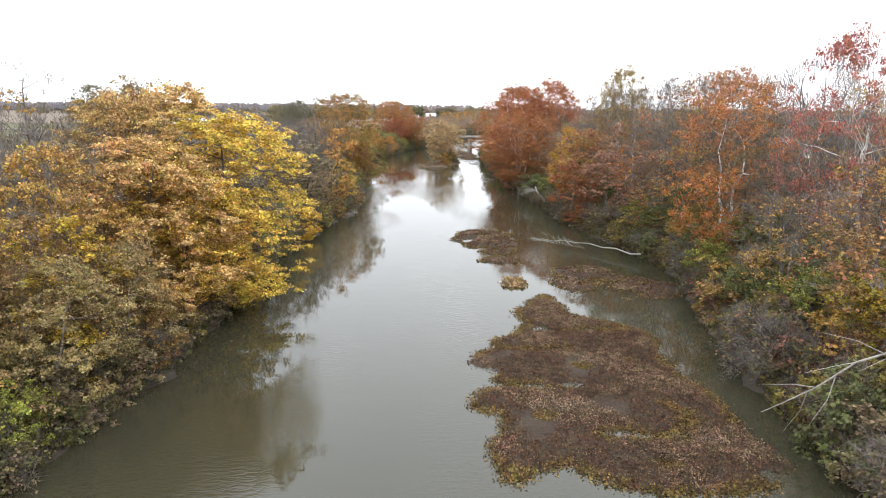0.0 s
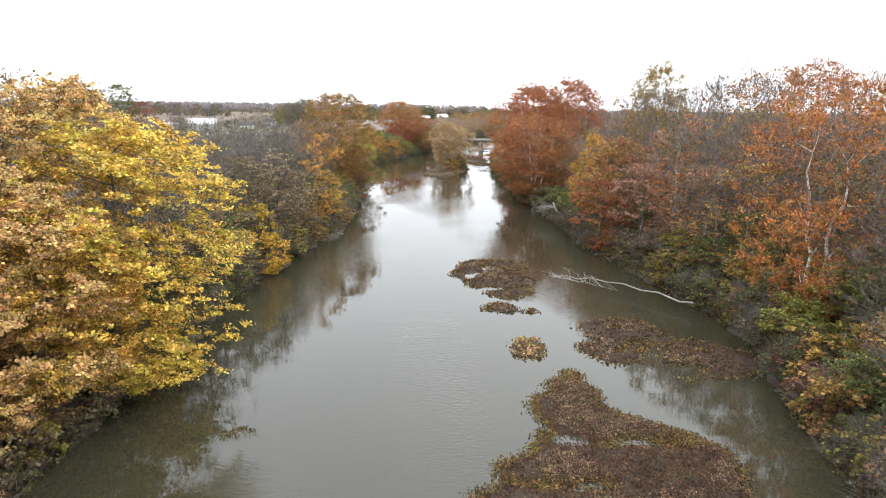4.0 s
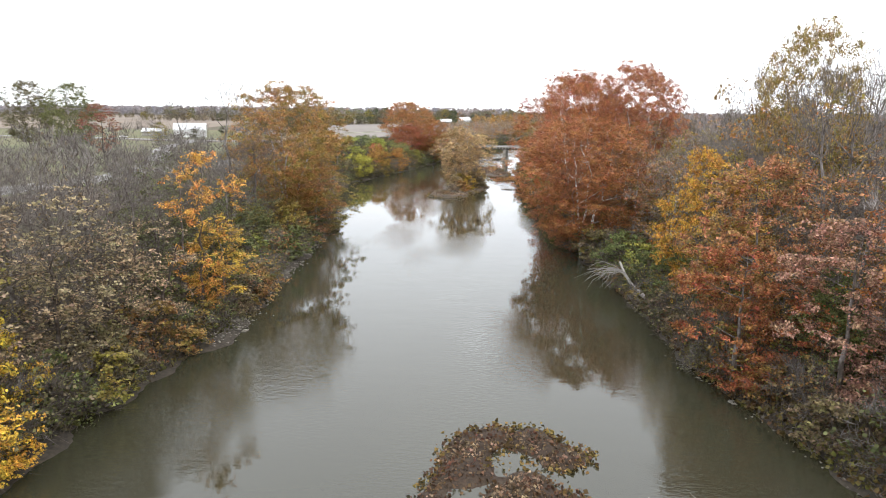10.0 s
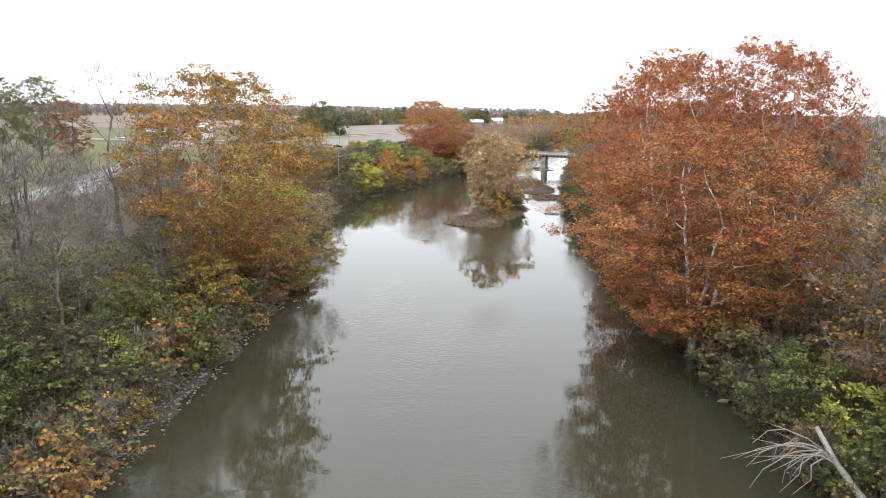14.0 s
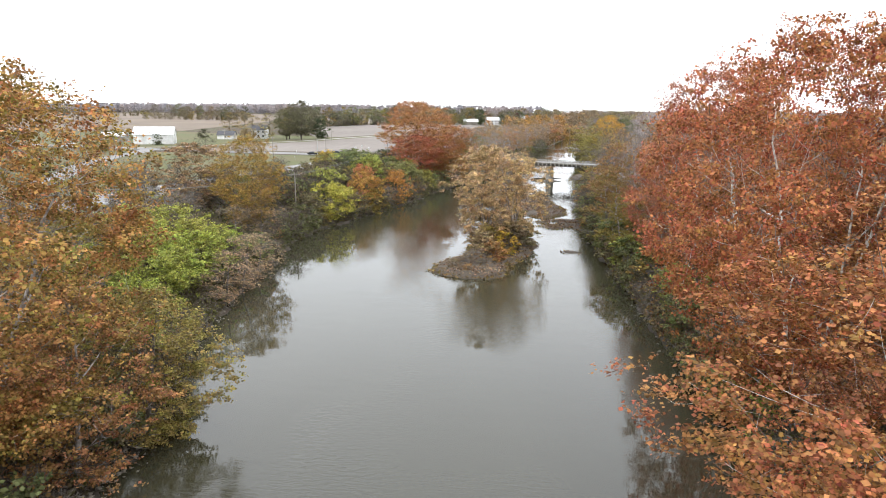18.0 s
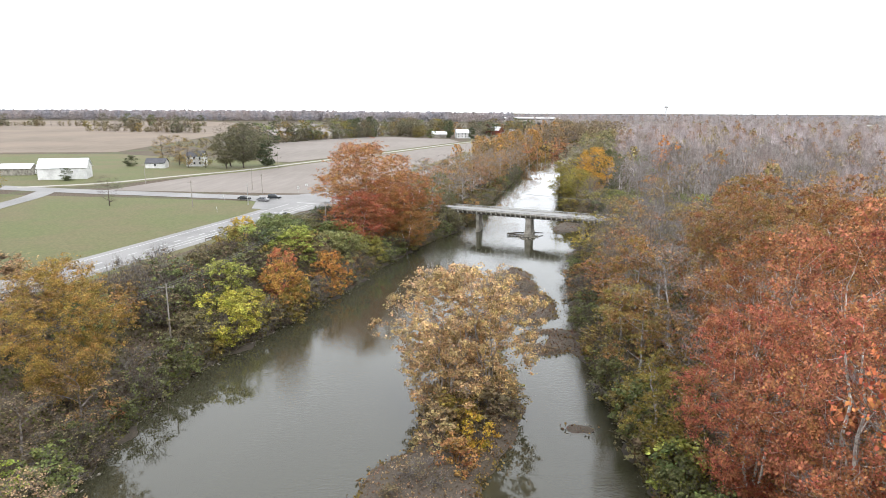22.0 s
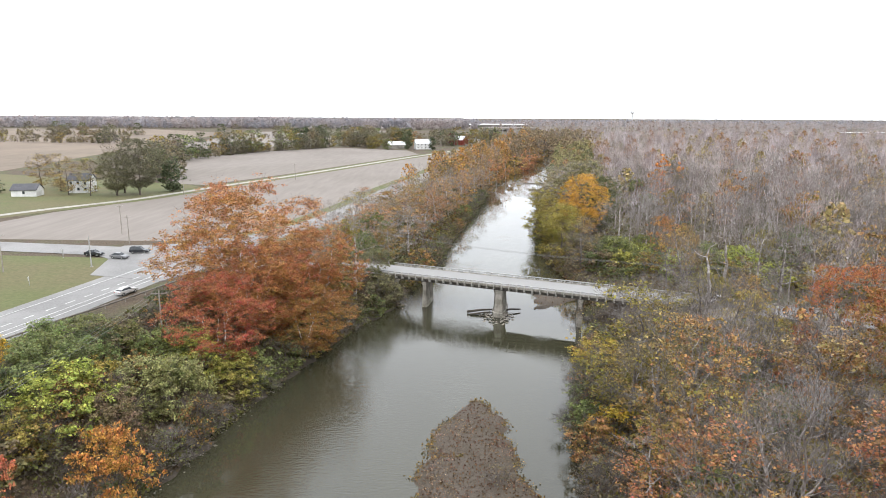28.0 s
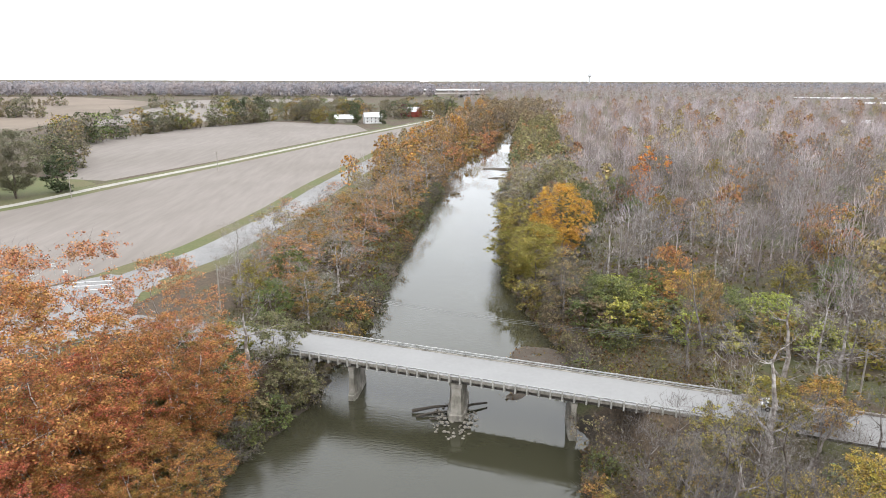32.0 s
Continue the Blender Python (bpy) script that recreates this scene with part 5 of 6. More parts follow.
def wood_stuff(name, spots, label, tint, bark, leafy=0.5, h=(12, 18), n=46, m=46, tw=0.13, ls=0.115, olive=0.25, wood=None, leafs=None):
    """A far wood as one mass of twigs and one of leaf clumps."""
    rg = np.random.default_rng(len(spots))
    tv, lv = [], []
    for x, y in spots:
        z0 = float(ground_z(x, y))
        hh = rg.uniform(*h)
        if rg.random() < leafy:
            g = rg.uniform(0, 1, m)
            e = hh * 0.3 * np.sin(np.pi * (0.12 + 0.8 * g)) * np.sqrt(rg.random(m))
            t = rg.uniform(0, math.tau, m)
            c = np.stack([x + e * np.cos(t), y + e * np.sin(t), z0 + hh * (0.12 + 0.86 * g)], 1)
            lv.append(leaf_quads(rg, c, hh * ls)[0])
            k = n // 3
        else:
            k = n
        g = rg.uniform(0, 1, k)
        e = hh * 0.24 * np.sin(np.pi * (0.1 + 0.8 * g)) * np.sqrt(rg.random(k))
        t = rg.uniform(0, math.tau, k)
        c = np.stack([x + e * np.cos(t), y + e * np.sin(t), z0 + hh * (0.2 + 0.68 * g)], 1)
        d = unit(np.stack([np.cos(t) * 0.5, np.sin(t) * 0.5, np.ones(k)], 1) + rg.normal(size=(k, 3)) * 0.25)
        sd = unit(np.cross(d, rg.normal(size=(k, 3))))
        ln = hh * rg.uniform(0.1, 0.26, (k, 1))
        tv.append(np.stack([c - sd * tw, c + sd * tw, c + d * ln], 1).reshape(-1, 3))
        tv.append(np.array([[x - 0.22, y, z0 - 0.5], [x + 0.22, y, z0 - 0.5], [x, y, z0 + hh * 0.95]]))
    v = np.concatenate(tv)
    a = tagged(new(name, mesh_np(name, v, np.arange(len(v)).reshape(-1, 3), wood or BARK)), label, "woodland", kind="stuff")
    a.color = (*bark, 1)
    if lv:
        v = np.concatenate(lv)
        b = tagged(new("leaf_clump", mesh_np(name + "_leaves", v, np.arange(len(v)).reshape(-1, 4), leafs or LEAF)), kind="stuff")
        b.parent, b.color = a, (*tint, olive)
    return a


CLEAR = [(455, 965, 60), (735, 1335, 80), (800, 1540, 110)]
far = []
while len(far) < 2900:
    yy = 200 + 1000 * rng.random() ** 0.8
    lo = right_x(min(yy, 1150)) + 22
    x = lo + (70 + 0.75 * max(0, yy - 150)) * rng.random()
    if yy < 500 and x < lo + 30 or abs(yy - deck_y(x)) < 9 and x < 150:
        continue
    if all(math.hypot(x - a, yy - b) > c for a, b, c in CLEAR):
        far.append((x, yy))
wood_stuff("grey_wood", far, "wide grey leafless wood with pale stems", BRONZE, (0.44, 0.405, 0.41), 0.0, (11, 21), 110, tw=0.055, wood=TWIGWOOD)
wood_stuff("rust_wood", [(x + 3, y + 2) for x, y in far[::15]], "scattered rust and orange trees in the leafless wood", (0.34, 0.18, 0.09), GREY, 1.0, (12, 19), 40, 230, ls=0.07)
wood_stuff("olive_wood", [(x - 3, y + 2) for x, y in far[5::23]], "scattered tan and olive trees in the leafless wood", (0.34, 0.26, 0.12), GREY, 1.0, (12, 18), 40, 210, ls=0.07)
wood_stuff("wood_understorey", [(x - 2, y - 3) for x, y in far[::2]], "brown and grey undergrowth of the leafless wood", DULL, GREY, 0.7, (3, 7), 24, 30)
# the wood beyond: twigs paled to lilac grey, haze painted into the colour
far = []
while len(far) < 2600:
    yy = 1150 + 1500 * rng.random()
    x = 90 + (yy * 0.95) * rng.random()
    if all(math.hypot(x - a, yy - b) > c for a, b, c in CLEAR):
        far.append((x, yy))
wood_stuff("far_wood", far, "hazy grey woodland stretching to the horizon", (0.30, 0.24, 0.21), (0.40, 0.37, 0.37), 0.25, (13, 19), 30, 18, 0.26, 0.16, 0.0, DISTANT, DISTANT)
# horizon and west woods: distance haze is painted into their pale bluish tints
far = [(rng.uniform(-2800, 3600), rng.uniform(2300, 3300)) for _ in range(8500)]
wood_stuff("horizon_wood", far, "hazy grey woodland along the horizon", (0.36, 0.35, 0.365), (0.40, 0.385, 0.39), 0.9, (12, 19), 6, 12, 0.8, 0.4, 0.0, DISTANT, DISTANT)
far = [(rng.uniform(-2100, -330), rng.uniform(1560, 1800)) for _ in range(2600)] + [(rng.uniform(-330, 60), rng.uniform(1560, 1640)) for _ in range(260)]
wood_stuff("west_wood", far, "tree line tinted hazy grey beyond the brown field", (0.40, 0.38, 0.395), (0.42, 0.40, 0.41), 0.9, (15, 22), 12, 26, 0.4, 0.24, 0.0, DISTANT, DISTANT)
HEDGE = [(0.2, 0.18, 0.12), DARKGREEN, DULL, (0.2, 0.18, 0.12), OLIVE, GREEN, (0.2, 0.18, 0.12)]
spots = [(-196 + 27 * t, 751 + 117 * t) for t in rng.random(26)] + [(-169 + 55 * t, 868 + 92 * t) for t in rng.random(22)] + [(-142 - 54 * t, 640 + 112 * t) for t in rng.random(16)]
spots += [(rng.uniform(-130, 60), rng.uniform(985, 1110)) for _ in range(75)] + [(rng.uniform(-300, -80), 1180 + rng.normal() * 12) for _ in range(26)] + [(-114 + 65 * t, 965 + rng.uniform(0, 14)) for t in rng.random(16)]
spots += [(-760 + 330 * t, 1180 + 60 * t + rng.normal() * 10) for t in rng.random(26)] + [(-330 - 160 * t, 1010 + 20 * t + rng.normal() * 6) for t in rng.random(14)]
for x, y in spots:
    h = rng.uniform(10, 19)
    plant("tiny", x + rng.normal() * 4, y + rng.normal() * 4, h, h * rng.uniform(0.38, 0.55), HEDGE[rng.integers(len(HEDGE))], 0.3, GREY, "brown and olive hedgerow tree between the fields", group="hedgerow trees")
lines = [(-196, 751, -169, 868), (-169, 868, -114, 960), (-142, 640, -196, 752), (-300, 1180, -80, 1180), (-760, 1180, -430, 1240), (-330, 1010, -490, 1030), (-114, 966, -49, 972)]
far = [(a + (c - a) * t + rng.normal() * 2.5, b + (d - b) * t + rng.normal() * 2.5) for a, b, c, d in lines for t in rng.random(int(math.hypot(c - a, d - b) / 2.4))]
wood_stuff("hedge_brush", far, "brown and grey brush along the field edges", (0.24, 0.19, 0.11), GREY, 0.8, (4.5, 9), 30, 60, 0.12, 0.13)
for name, n, label, tint, bark, leafy, hs in (("bronze_belt", 120, "belt of bronze riverside trees upstream", BRONZE, GREY, 0.9, (10, 16)), ("grey_belt", 230, "belt of leafless grey riverside trees upstream", DULL, PALE, 0.15, (10, 15)), ("gold_belt", 90, "golden riverside trees upstream", (0.46, 0.24, 0.07), GREY, 1.0, (10, 16)), ("olive_belt", 70, "olive riverside bushes upstream", OLIVE, GREY, 0.9, (4, 9))):
    far = []
    for _ in range(n):
        yy = rng.uniform(600, 1180)
        far.append((float(np.interp(yy, SHORE_Y, SHORE_L)) - rng.uniform(6, 33), yy))
    wood_stuff(name, far, label, tint, bark, leafy, hs, 60, 170, 0.09, 0.07)

far = []
for _ in range(330):
    yy = rng.uniform(840, 1175)
    far.append((float(np.interp(yy, SHORE_RY, SHORE_R)) + rng.uniform(-2, 30) if rng.random() < 0.6 else float(np.interp(yy, SHORE_Y, SHORE_L)) + rng.uniform(-20, 2), yy))
right = []
for _ in range(360):
    yy = rng.uniform(560, 905)
    right.append((float(np.interp(yy, SHORE_RY, SHORE_R)) + rng.uniform(3, 27), yy))
wood_stuff("willow_belt", right[:210], "grey and olive riverside willows upstream", (0.27, 0.235, 0.12), GREY, 0.75, (11, 17), 60, 170, 0.08, 0.07, 0.4, wood=TWIGWOOD)
wood_stuff("moss_belt", right[210:280], "dull green riverside trees upstream", (0.16, 0.165, 0.08), GREY, 1.0, (9, 15), 40, 190, 0.08, 0.07, 0.1)
wood_stuff("rust_belt", right[280:], "rust and orange riverside trees upstream", (0.40, 0.22, 0.10), GREY, 0.9, (9, 15), 50, 170, 0.08, 0.07, 0.1)
wood_stuff("bend_wood", far, "rust and grey trees where the river bends away", (0.27, 0.20, 0.13), GREY, 0.6, (13, 20), 50, 130, 0.1, 0.08)


def undergrowth(name, n, y0, y1, side, tint, label, size=0.5, lo=-0.7, hi=24):
    """Brush and leaf litter that hides the banks, as one mass."""
    rg = np.random.default_rng(int(y0) + side)
    yy = rg.uniform(y0, y1, n)
    d = lo + (hi - lo) * rg.random(n) ** 1.3
    sx = np.interp(yy, SHORE_Y, SHORE_L) - d if side < 0 else np.interp(yy, SHORE_RY, SHORE_R) + d
    ok = np.abs(yy - deck_y(sx)) > 6.5
    yy, sx = yy[ok], sx[ok]
    lump = np.array([noise.noise(Vector((a * 0.22, b * 0.22, 3))) for a, b in zip(sx, yy)])
    zz = ground_z(sx, yy) + rg.random(len(yy)) ** 1.5 * (1.4 + 3.2 * np.clip(lump + 0.25, 0, 1))
    c = np.stack([sx, yy, np.maximum(zz, 0.1)], 1)
    v, f = leaf_quads(rg, c, size)
    a = tagged(new(name, mesh_np(name, v, f, LEAF)), label, "undergrowth", kind="stuff")
    # tint scaled down: duller, darker leaves, with shade among the brush put in
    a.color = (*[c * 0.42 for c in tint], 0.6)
    k = len(c) // 2
    c = c[:k]
    d = unit(rg.normal(size=(k, 3)) * (0.6, 0.6, 0.3) + (0, 0, 0.8))
    s = unit(np.cross(d, rg.normal(size=(k, 3))))
    v = np.stack([c - s * 0.022, c + s * 0.022, c + d * rg.uniform(0.7, 2.2, (k, 1))], 1).reshape(-1, 3)
    b = tagged(new("brush_twig", mesh_np(name + "_twig", v, np.arange(len(v)).reshape(-1, 3), BARK)), kind="stuff")
    b.parent, b.color = a, (0.2, 0.17, 0.15, 1)


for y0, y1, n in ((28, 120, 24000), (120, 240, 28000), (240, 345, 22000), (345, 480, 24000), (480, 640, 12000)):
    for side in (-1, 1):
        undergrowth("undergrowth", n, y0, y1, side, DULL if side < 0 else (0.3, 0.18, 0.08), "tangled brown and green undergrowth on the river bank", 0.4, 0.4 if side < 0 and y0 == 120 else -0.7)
# the wood's edge right of the bridge
for _ in range(120):
    yy = rng.uniform(452, 640)
    x = right_x(yy) + rng.uniform(12, 130)
    if abs(yy - deck_y(x)) < 13:
        continue
    q = rng.random()
    if q < 0.62:
        plant("bare", x, yy, rng.uniform(12, 18), rng.uniform(4.5, 6.5), bark=PALE if rng.random() < 0.5 else GREY)
    elif q < 0.8:
        plant("brush", x, yy, rng.uniform(5, 8), 4, DULL, 0.3, GREY)
    else:
        plant("slender" if q < 0.9 else "shrub", x, yy, rng.uniform(8, 14), rng.uniform(3.5, 4.5), [RUST, BRONZE, TAN, OLIVE, GREEN][rng.integers(5)], 0.2, GREY)
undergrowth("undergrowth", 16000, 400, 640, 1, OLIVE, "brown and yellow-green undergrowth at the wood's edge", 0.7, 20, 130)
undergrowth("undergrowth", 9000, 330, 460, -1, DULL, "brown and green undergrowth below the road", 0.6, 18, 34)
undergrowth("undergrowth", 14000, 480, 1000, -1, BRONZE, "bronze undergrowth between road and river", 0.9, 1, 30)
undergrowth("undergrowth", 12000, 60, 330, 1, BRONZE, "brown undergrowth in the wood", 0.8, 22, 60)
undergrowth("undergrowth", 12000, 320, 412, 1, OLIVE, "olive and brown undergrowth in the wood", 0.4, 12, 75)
# trees down to the water above the bridge on the right
for i in range(22):
    yy = 470 + i * 8 + rng.uniform(-2, 2)
    x = right_x(yy) + rng.uniform(3, 10)
    plant(("bare", "thin", "bare", "maple", "thin")[i % 5], x, yy, rng.uniform(9, 14), rng.uniform(4.5, 6), [OLIVE, TAN, BRONZE, (0.36, 0.28, 0.08)][i % 4], 0.4, GREY)
# thicket between the highway and the left bank near the bridge
THICK = [GREEN, DARKGREEN, OLIVE, DULL, MOSS, DULL, GREEN, BRONZE]
for _ in range(62):
    yy = rng.uniform(322, 408)
    x = left_x(yy) - rng.uniform(9, 26)
    h = rng.uniform(4.5, 7.5)
    plant("shrub" if rng.random() < 0.55 else "brush", x, yy, h, h * 0.7, THICK[rng.integers(8)], 0.4, BROWN)
for _ in range(30):
    yy = rng.uniform(405, 452)
    x = left_x(yy) - rng.uniform(2, 22)
    if abs(yy - deck_y(x)) > 7:
        h = rng.uniform(4, 6.5)
        plant("shrub", x, yy, h, h * 0.7, THICK[rng.integers(8)], 0.4, BROWN)

# ---- weed beds, gravel bars and the island ----


def inside(pts, poly):
    """Which points lie in the outline."""
    c = np.zeros(len(pts), bool)
    for (x0, y0), (x1, y1) in zip(poly, poly[1:] + poly[:1]):
        t = (y0 > pts[:, 1]) != (y1 > pts[:, 1])
        c ^= t & (pts[:, 0] < (x1 - x0) * (pts[:, 1] - y0) / (y1 - y0 + 1e-9) + x0)
    return c


def bed(name, poly, material, label, category, tint, height=0.35, tufts=900, size=0.4, seed=1, gaps=0.0, cell=0.6):
    """A low mat or bar that lies in the water, ragged at its edge, with tufts on it."""
    rg = np.random.default_rng(seed)
    a = np.array(poly, float)
    lo, hi = a.min(0) - 1, a.max(0) + 1
    nx_, ny_ = int((hi[0] - lo[0]) / cell) + 2, int((hi[1] - lo[1]) / cell) + 2
    xs, ys = np.meshgrid(lo[0] + np.arange(nx_) * cell, lo[1] + np.arange(ny_) * cell)
    p = np.stack([xs, ys], -1).reshape(-1, 2)
    jag = np.array([[noise.noise(Vector((x * 0.8, y * 0.8, seed))), noise.noise(Vector((x * 0.8, y * 0.8, seed + 9)))] for x, y in p])
    q = p + jag * 1.5
    keep = inside(q, poly)
    hole = np.array([noise.noise(Vector((x * 0.3, y * 0.3, seed + 3))) for x, y in p])
    keep &= hole > -0.45 + gaps
    g = keep.reshape(ny_, nx_).astype(float)
    soft = g.copy()
    for _ in range(3):
        soft = (soft + np.roll(soft, 1, 0) + np.roll(soft, -1, 0) + np.roll(soft, 1, 1) + np.roll(soft, -1, 1)) / 5
    fine = np.array([noise.noise(Vector((x * 1.6, y * 1.6, seed + 5))) for x, y in p]).reshape(ny_, nx_)
    z = -0.25 + (height + 0.25) * soft ** 0.8 + fine * 0.16 * soft
    v = np.stack([xs + jag[:, 0].reshape(ny_, nx_) * 0.25, ys + jag[:, 1].reshape(ny_, nx_) * 0.25, z], -1).reshape(-1, 3)
    i = (np.arange(ny_ - 1)[:, None] * nx_ + np.arange(nx_ - 1)[None]).ravel()
    f = np.stack([i, i + 1, i + nx_ + 1, i + nx_], 1)
    f = f[soft.reshape(-1)[f].max(1) > 0.03]
    ob = tagged(new(name, mesh_np(name, v, f, material, True)), label, category, kind="stuff")
    sf = soft.reshape(-1)
    for lo_, hi_, share, col, k in ((0.25, 1.01, 0.48, tint, 1.0), (0.55, 1.01, 0.26, tuple(c * 0.8 + k for c, k in zip(tint, (0.19, 0.145, 0.10))), 0.8), (0.12, 0.55, 0.26, (0.22, 0.15, 0.05), 1.15)):
        patch = np.array([noise.noise(Vector((x * 0.17, y * 0.17, seed + 20 * lo_))) for x, y in p]) > (0.08 if lo_ > 0.5 else -0.35)
        cand = v[(sf > lo_) & (sf < hi_) & patch]
        n = int(tufts * share)
        if n and len(cand):
            c = cand[rg.integers(0, len(cand), n)] + rg.normal(size=(n, 3)) * (0.4, 0.4, 0.03) + (0, 0, 0.1)
            lv, lf = leaf_quads(rg, c, size * k)
            t = tagged(new("tuft", mesh_np(name + "_tuft", lv, lf, LEAF)), kind="stuff")
            t.parent, t.color = ob, (*col, 0.06)
    return ob


BIG = [(3.8, 67.7), (6, 72.9), (9.9, 75.9), (11.2, 87.3), (14.7, 92.8), (17.2, 83.7), (25.1, 77.4), (23.9, 68.3), (25.3, 61), (25.7, 53), (27.2, 47.5), (25.1, 44.7), (19.7, 43.6), (12.9, 44.4), (10.2, 48.4), (7.1, 45.5), (5.6, 45), (4.4, 49.6), (4, 59.2)]
MATW = (0.135, 0.075, 0.044)
bed("weed_bed", BIG, WEED, "large mat of dead brown water weeds in the shallows", "water weeds", MATW, 0.4, 80000, 0.165, 2, 0.24)
bed("weed_bed", [(1.7, 133.2), (4.4, 142), (8.8, 144.7), (15, 141.3), (12, 137), (14.8, 130), (12.6, 113.3), (6.9, 114.6), (9.6, 120.2), (5.9, 126.2)], WEED, "ragged patch of brown water weeds", "water weeds", MATW, 0.35, 4600, 0.3, 3, 0.36)
bed("weed_bed", [(9, 99.9), (11.1, 104), (12.7, 100.5), (11, 96.3)], WEED, "small clump of yellow-brown water weeds", "water weeds", TAN, 0.35, 420, 0.32, 4)
bed("weed_bed", [(16.9, 103.9), (19.4, 109.5), (26.4, 112), (29.7, 104), (25, 101), (21.5, 95.5), (18, 97.4)], WEED, "ragged patch of reddish brown water weeds", "water weeds", MATW, 0.25, 2600, 0.28, 5, 0.3)
bed("weed_bed", [(26.4, 98), (31, 104), (35, 103), (37, 98.5), (33, 92), (27, 92)], WEED, "patch of reddish brown weeds by the bank", "water weeds", MATW, 0.25, 2000, 0.28, 6, 0.28)
ISLE = [(-11.5, 291.6), (-10.5, 299.3), (-6.4, 303.6), (-5.4, 322), (-3, 328), (3.8, 327), (6.4, 316.4), (4.8, 307.5), (0.6, 297.3), (0, 291), (-2.5, 288.9), (-6.2, 289.3)]
bed("island_ground", ISLE, GRAVEL, "small leaf-strewn gravel island in the river", "island", (0.24, 0.155, 0.09), 0.8, 4200, 0.28, 7, -0.4)
bed("gravel_bar", [(9.3, 395), (12.2, 386.6), (12.8, 375), (15.8, 365.6), (14.6, 355.6), (9.5, 350.4), (5.8, 353.7), (3.2, 363.2), (1.5, 372.3), (4, 386.4)], GRAVEL, "leaf-covered gravel bar in the river", "gravel bar", MATW, 0.6, 7000, 0.22, 8, 0.02)
bed("gravel_bar", [(7.5, 344), (10.8, 348.3), (18.3, 348), (21, 344.6), (19, 336.8), (13, 335.4), (8, 337)], GRAVEL, "ragged dark gravel bar in the riffle", "gravel bar", MATW, 0.35, 1800, 0.28, 9, 0.34)
bed("gravel_bar", [(24, 441), (31, 447), (37, 452), (36, 460), (29, 462), (25, 452)], GRAVEL, "bare stony bar under the bridge", "gravel bar", MATW, 0.5, 600, 0.25, 10, 0.05)
for i, (x, y, r) in enumerate(((53, 663, 5), (55, 695, 6), (60, 690, 4), (14, 311, 1.6))):
    bed("stone_bar", [(x + r * 1.2 * math.cos(a), y + r * 0.6 * math.sin(a)) for a in np.linspace(0, 5.6, 9)], GRAVEL, "small dark stony riffle bar", "gravel bar", MATW, 0.3, 60, 0.3, 20 + i, 0.0)
for dx, dy, h, r, c in ((-3.4, 312, 19.5, 8.5, TAN), (1.8, 316, 19, 7.5, TAN), (-1.5, 323, 17, 7.5, TAN)):
    plant("willow", dx, dy, h, r, (0.56, 0.405, 0.19), 0.06, PALE, "tan-gold riverside tree with several stems on the island", z=0.7)
plant("shrub", 0.8, 303.5, 4.5, 2.2, YELLOW, 0.4, BROWN, "bright yellow shrub on the island", z=0.5)
plant("shrub", -1.8, 307, 5, 3, OLIVE, 0.4, BROWN, z=0.6)
plant("brush", -5, 297, 2.5, 2.5, DULL, 0.3, GREY, z=0.4)
for x, y, h, c in ((-1.5, 300, 3.2, BRONZE), (-3.6, 305, 4.2, TAN), (1.6, 309, 4.5, DULL), (-3.8, 310, 4, TAN), (3.4, 314, 4, DULL), (-4.2, 318, 4.5, TAN), (3.2, 320, 5, OLIVE), (0, 312, 5, TAN), (-8, 293.5, 1.4, DULL), (-5.5, 291.5, 1.2, BRONZE)):
    plant("shrub", x, y, h * 1.1, h * 0.85, (0.37, 0.27, 0.14) if c is TAN else c, 0.15, GREY, z=0.45)
plant("brush", 10.5, 372, 2.2, 1.8, DULL, 0.3, GREY, z=0.5)
# fallen trees
log = stick("fallen_tree", [(35.2, 114.5, 1.6), (33.9, 116.2, 1.2), (32, 119.6, 1.5), (30, 121.5, 1.25), (28.2, 124.8, 1.3), (26, 126.8, 1.0), (23.8, 128.6, 1.15), (22, 128.8, 0.85), (20.2, 130.6, 1.0), (18.2, 130.8, 0.5)], 0.15, 0.03, PALEWOOD, "pale fallen tree trunk lying in the water", "fallen tree")
rng = np.random.default_rng(8)
for i in range(26):
    t = rng.uniform(0.4, 1)
    bx, by = 33 - 14.5 * t, 117 + 13.5 * t
    dx, dy, dz = rng.normal() * 1.4 - 1.8, rng.normal() * 1.6 + 1.0, rng.uniform(0.2, 2.0)
    bend = rng.normal(size=3) * 0.35
    tip = (bx + dx, by + dy, 0.8 + dz)
    mid = (bx + dx * 0.5 + bend[0], by + dy * 0.5 + bend[1], 0.85 + dz * 0.6)
    stick("branch", [(bx, by, 0.75), mid, tip], 0.03, 0.008, PALEWOOD, "", "", log)
    stick("branch", [mid, (mid[0] + rng.normal() * 0.8 - 0.5, mid[1] + rng.normal() * 0.8, mid[2] + rng.uniform(0.1, 0.9))], 0.018, 0.006, PALEWOOD, "", "", log)
snag = stick("fallen_snag", [(27.5, 178, 2.0), (26.6, 182, 2.6), (26.2, 185, 3.4), (25.9, 187.5, 4.6)], 0.3, 0.16, PALEWOOD, "bleached uprooted trunk slumped on the bank", "fallen tree")
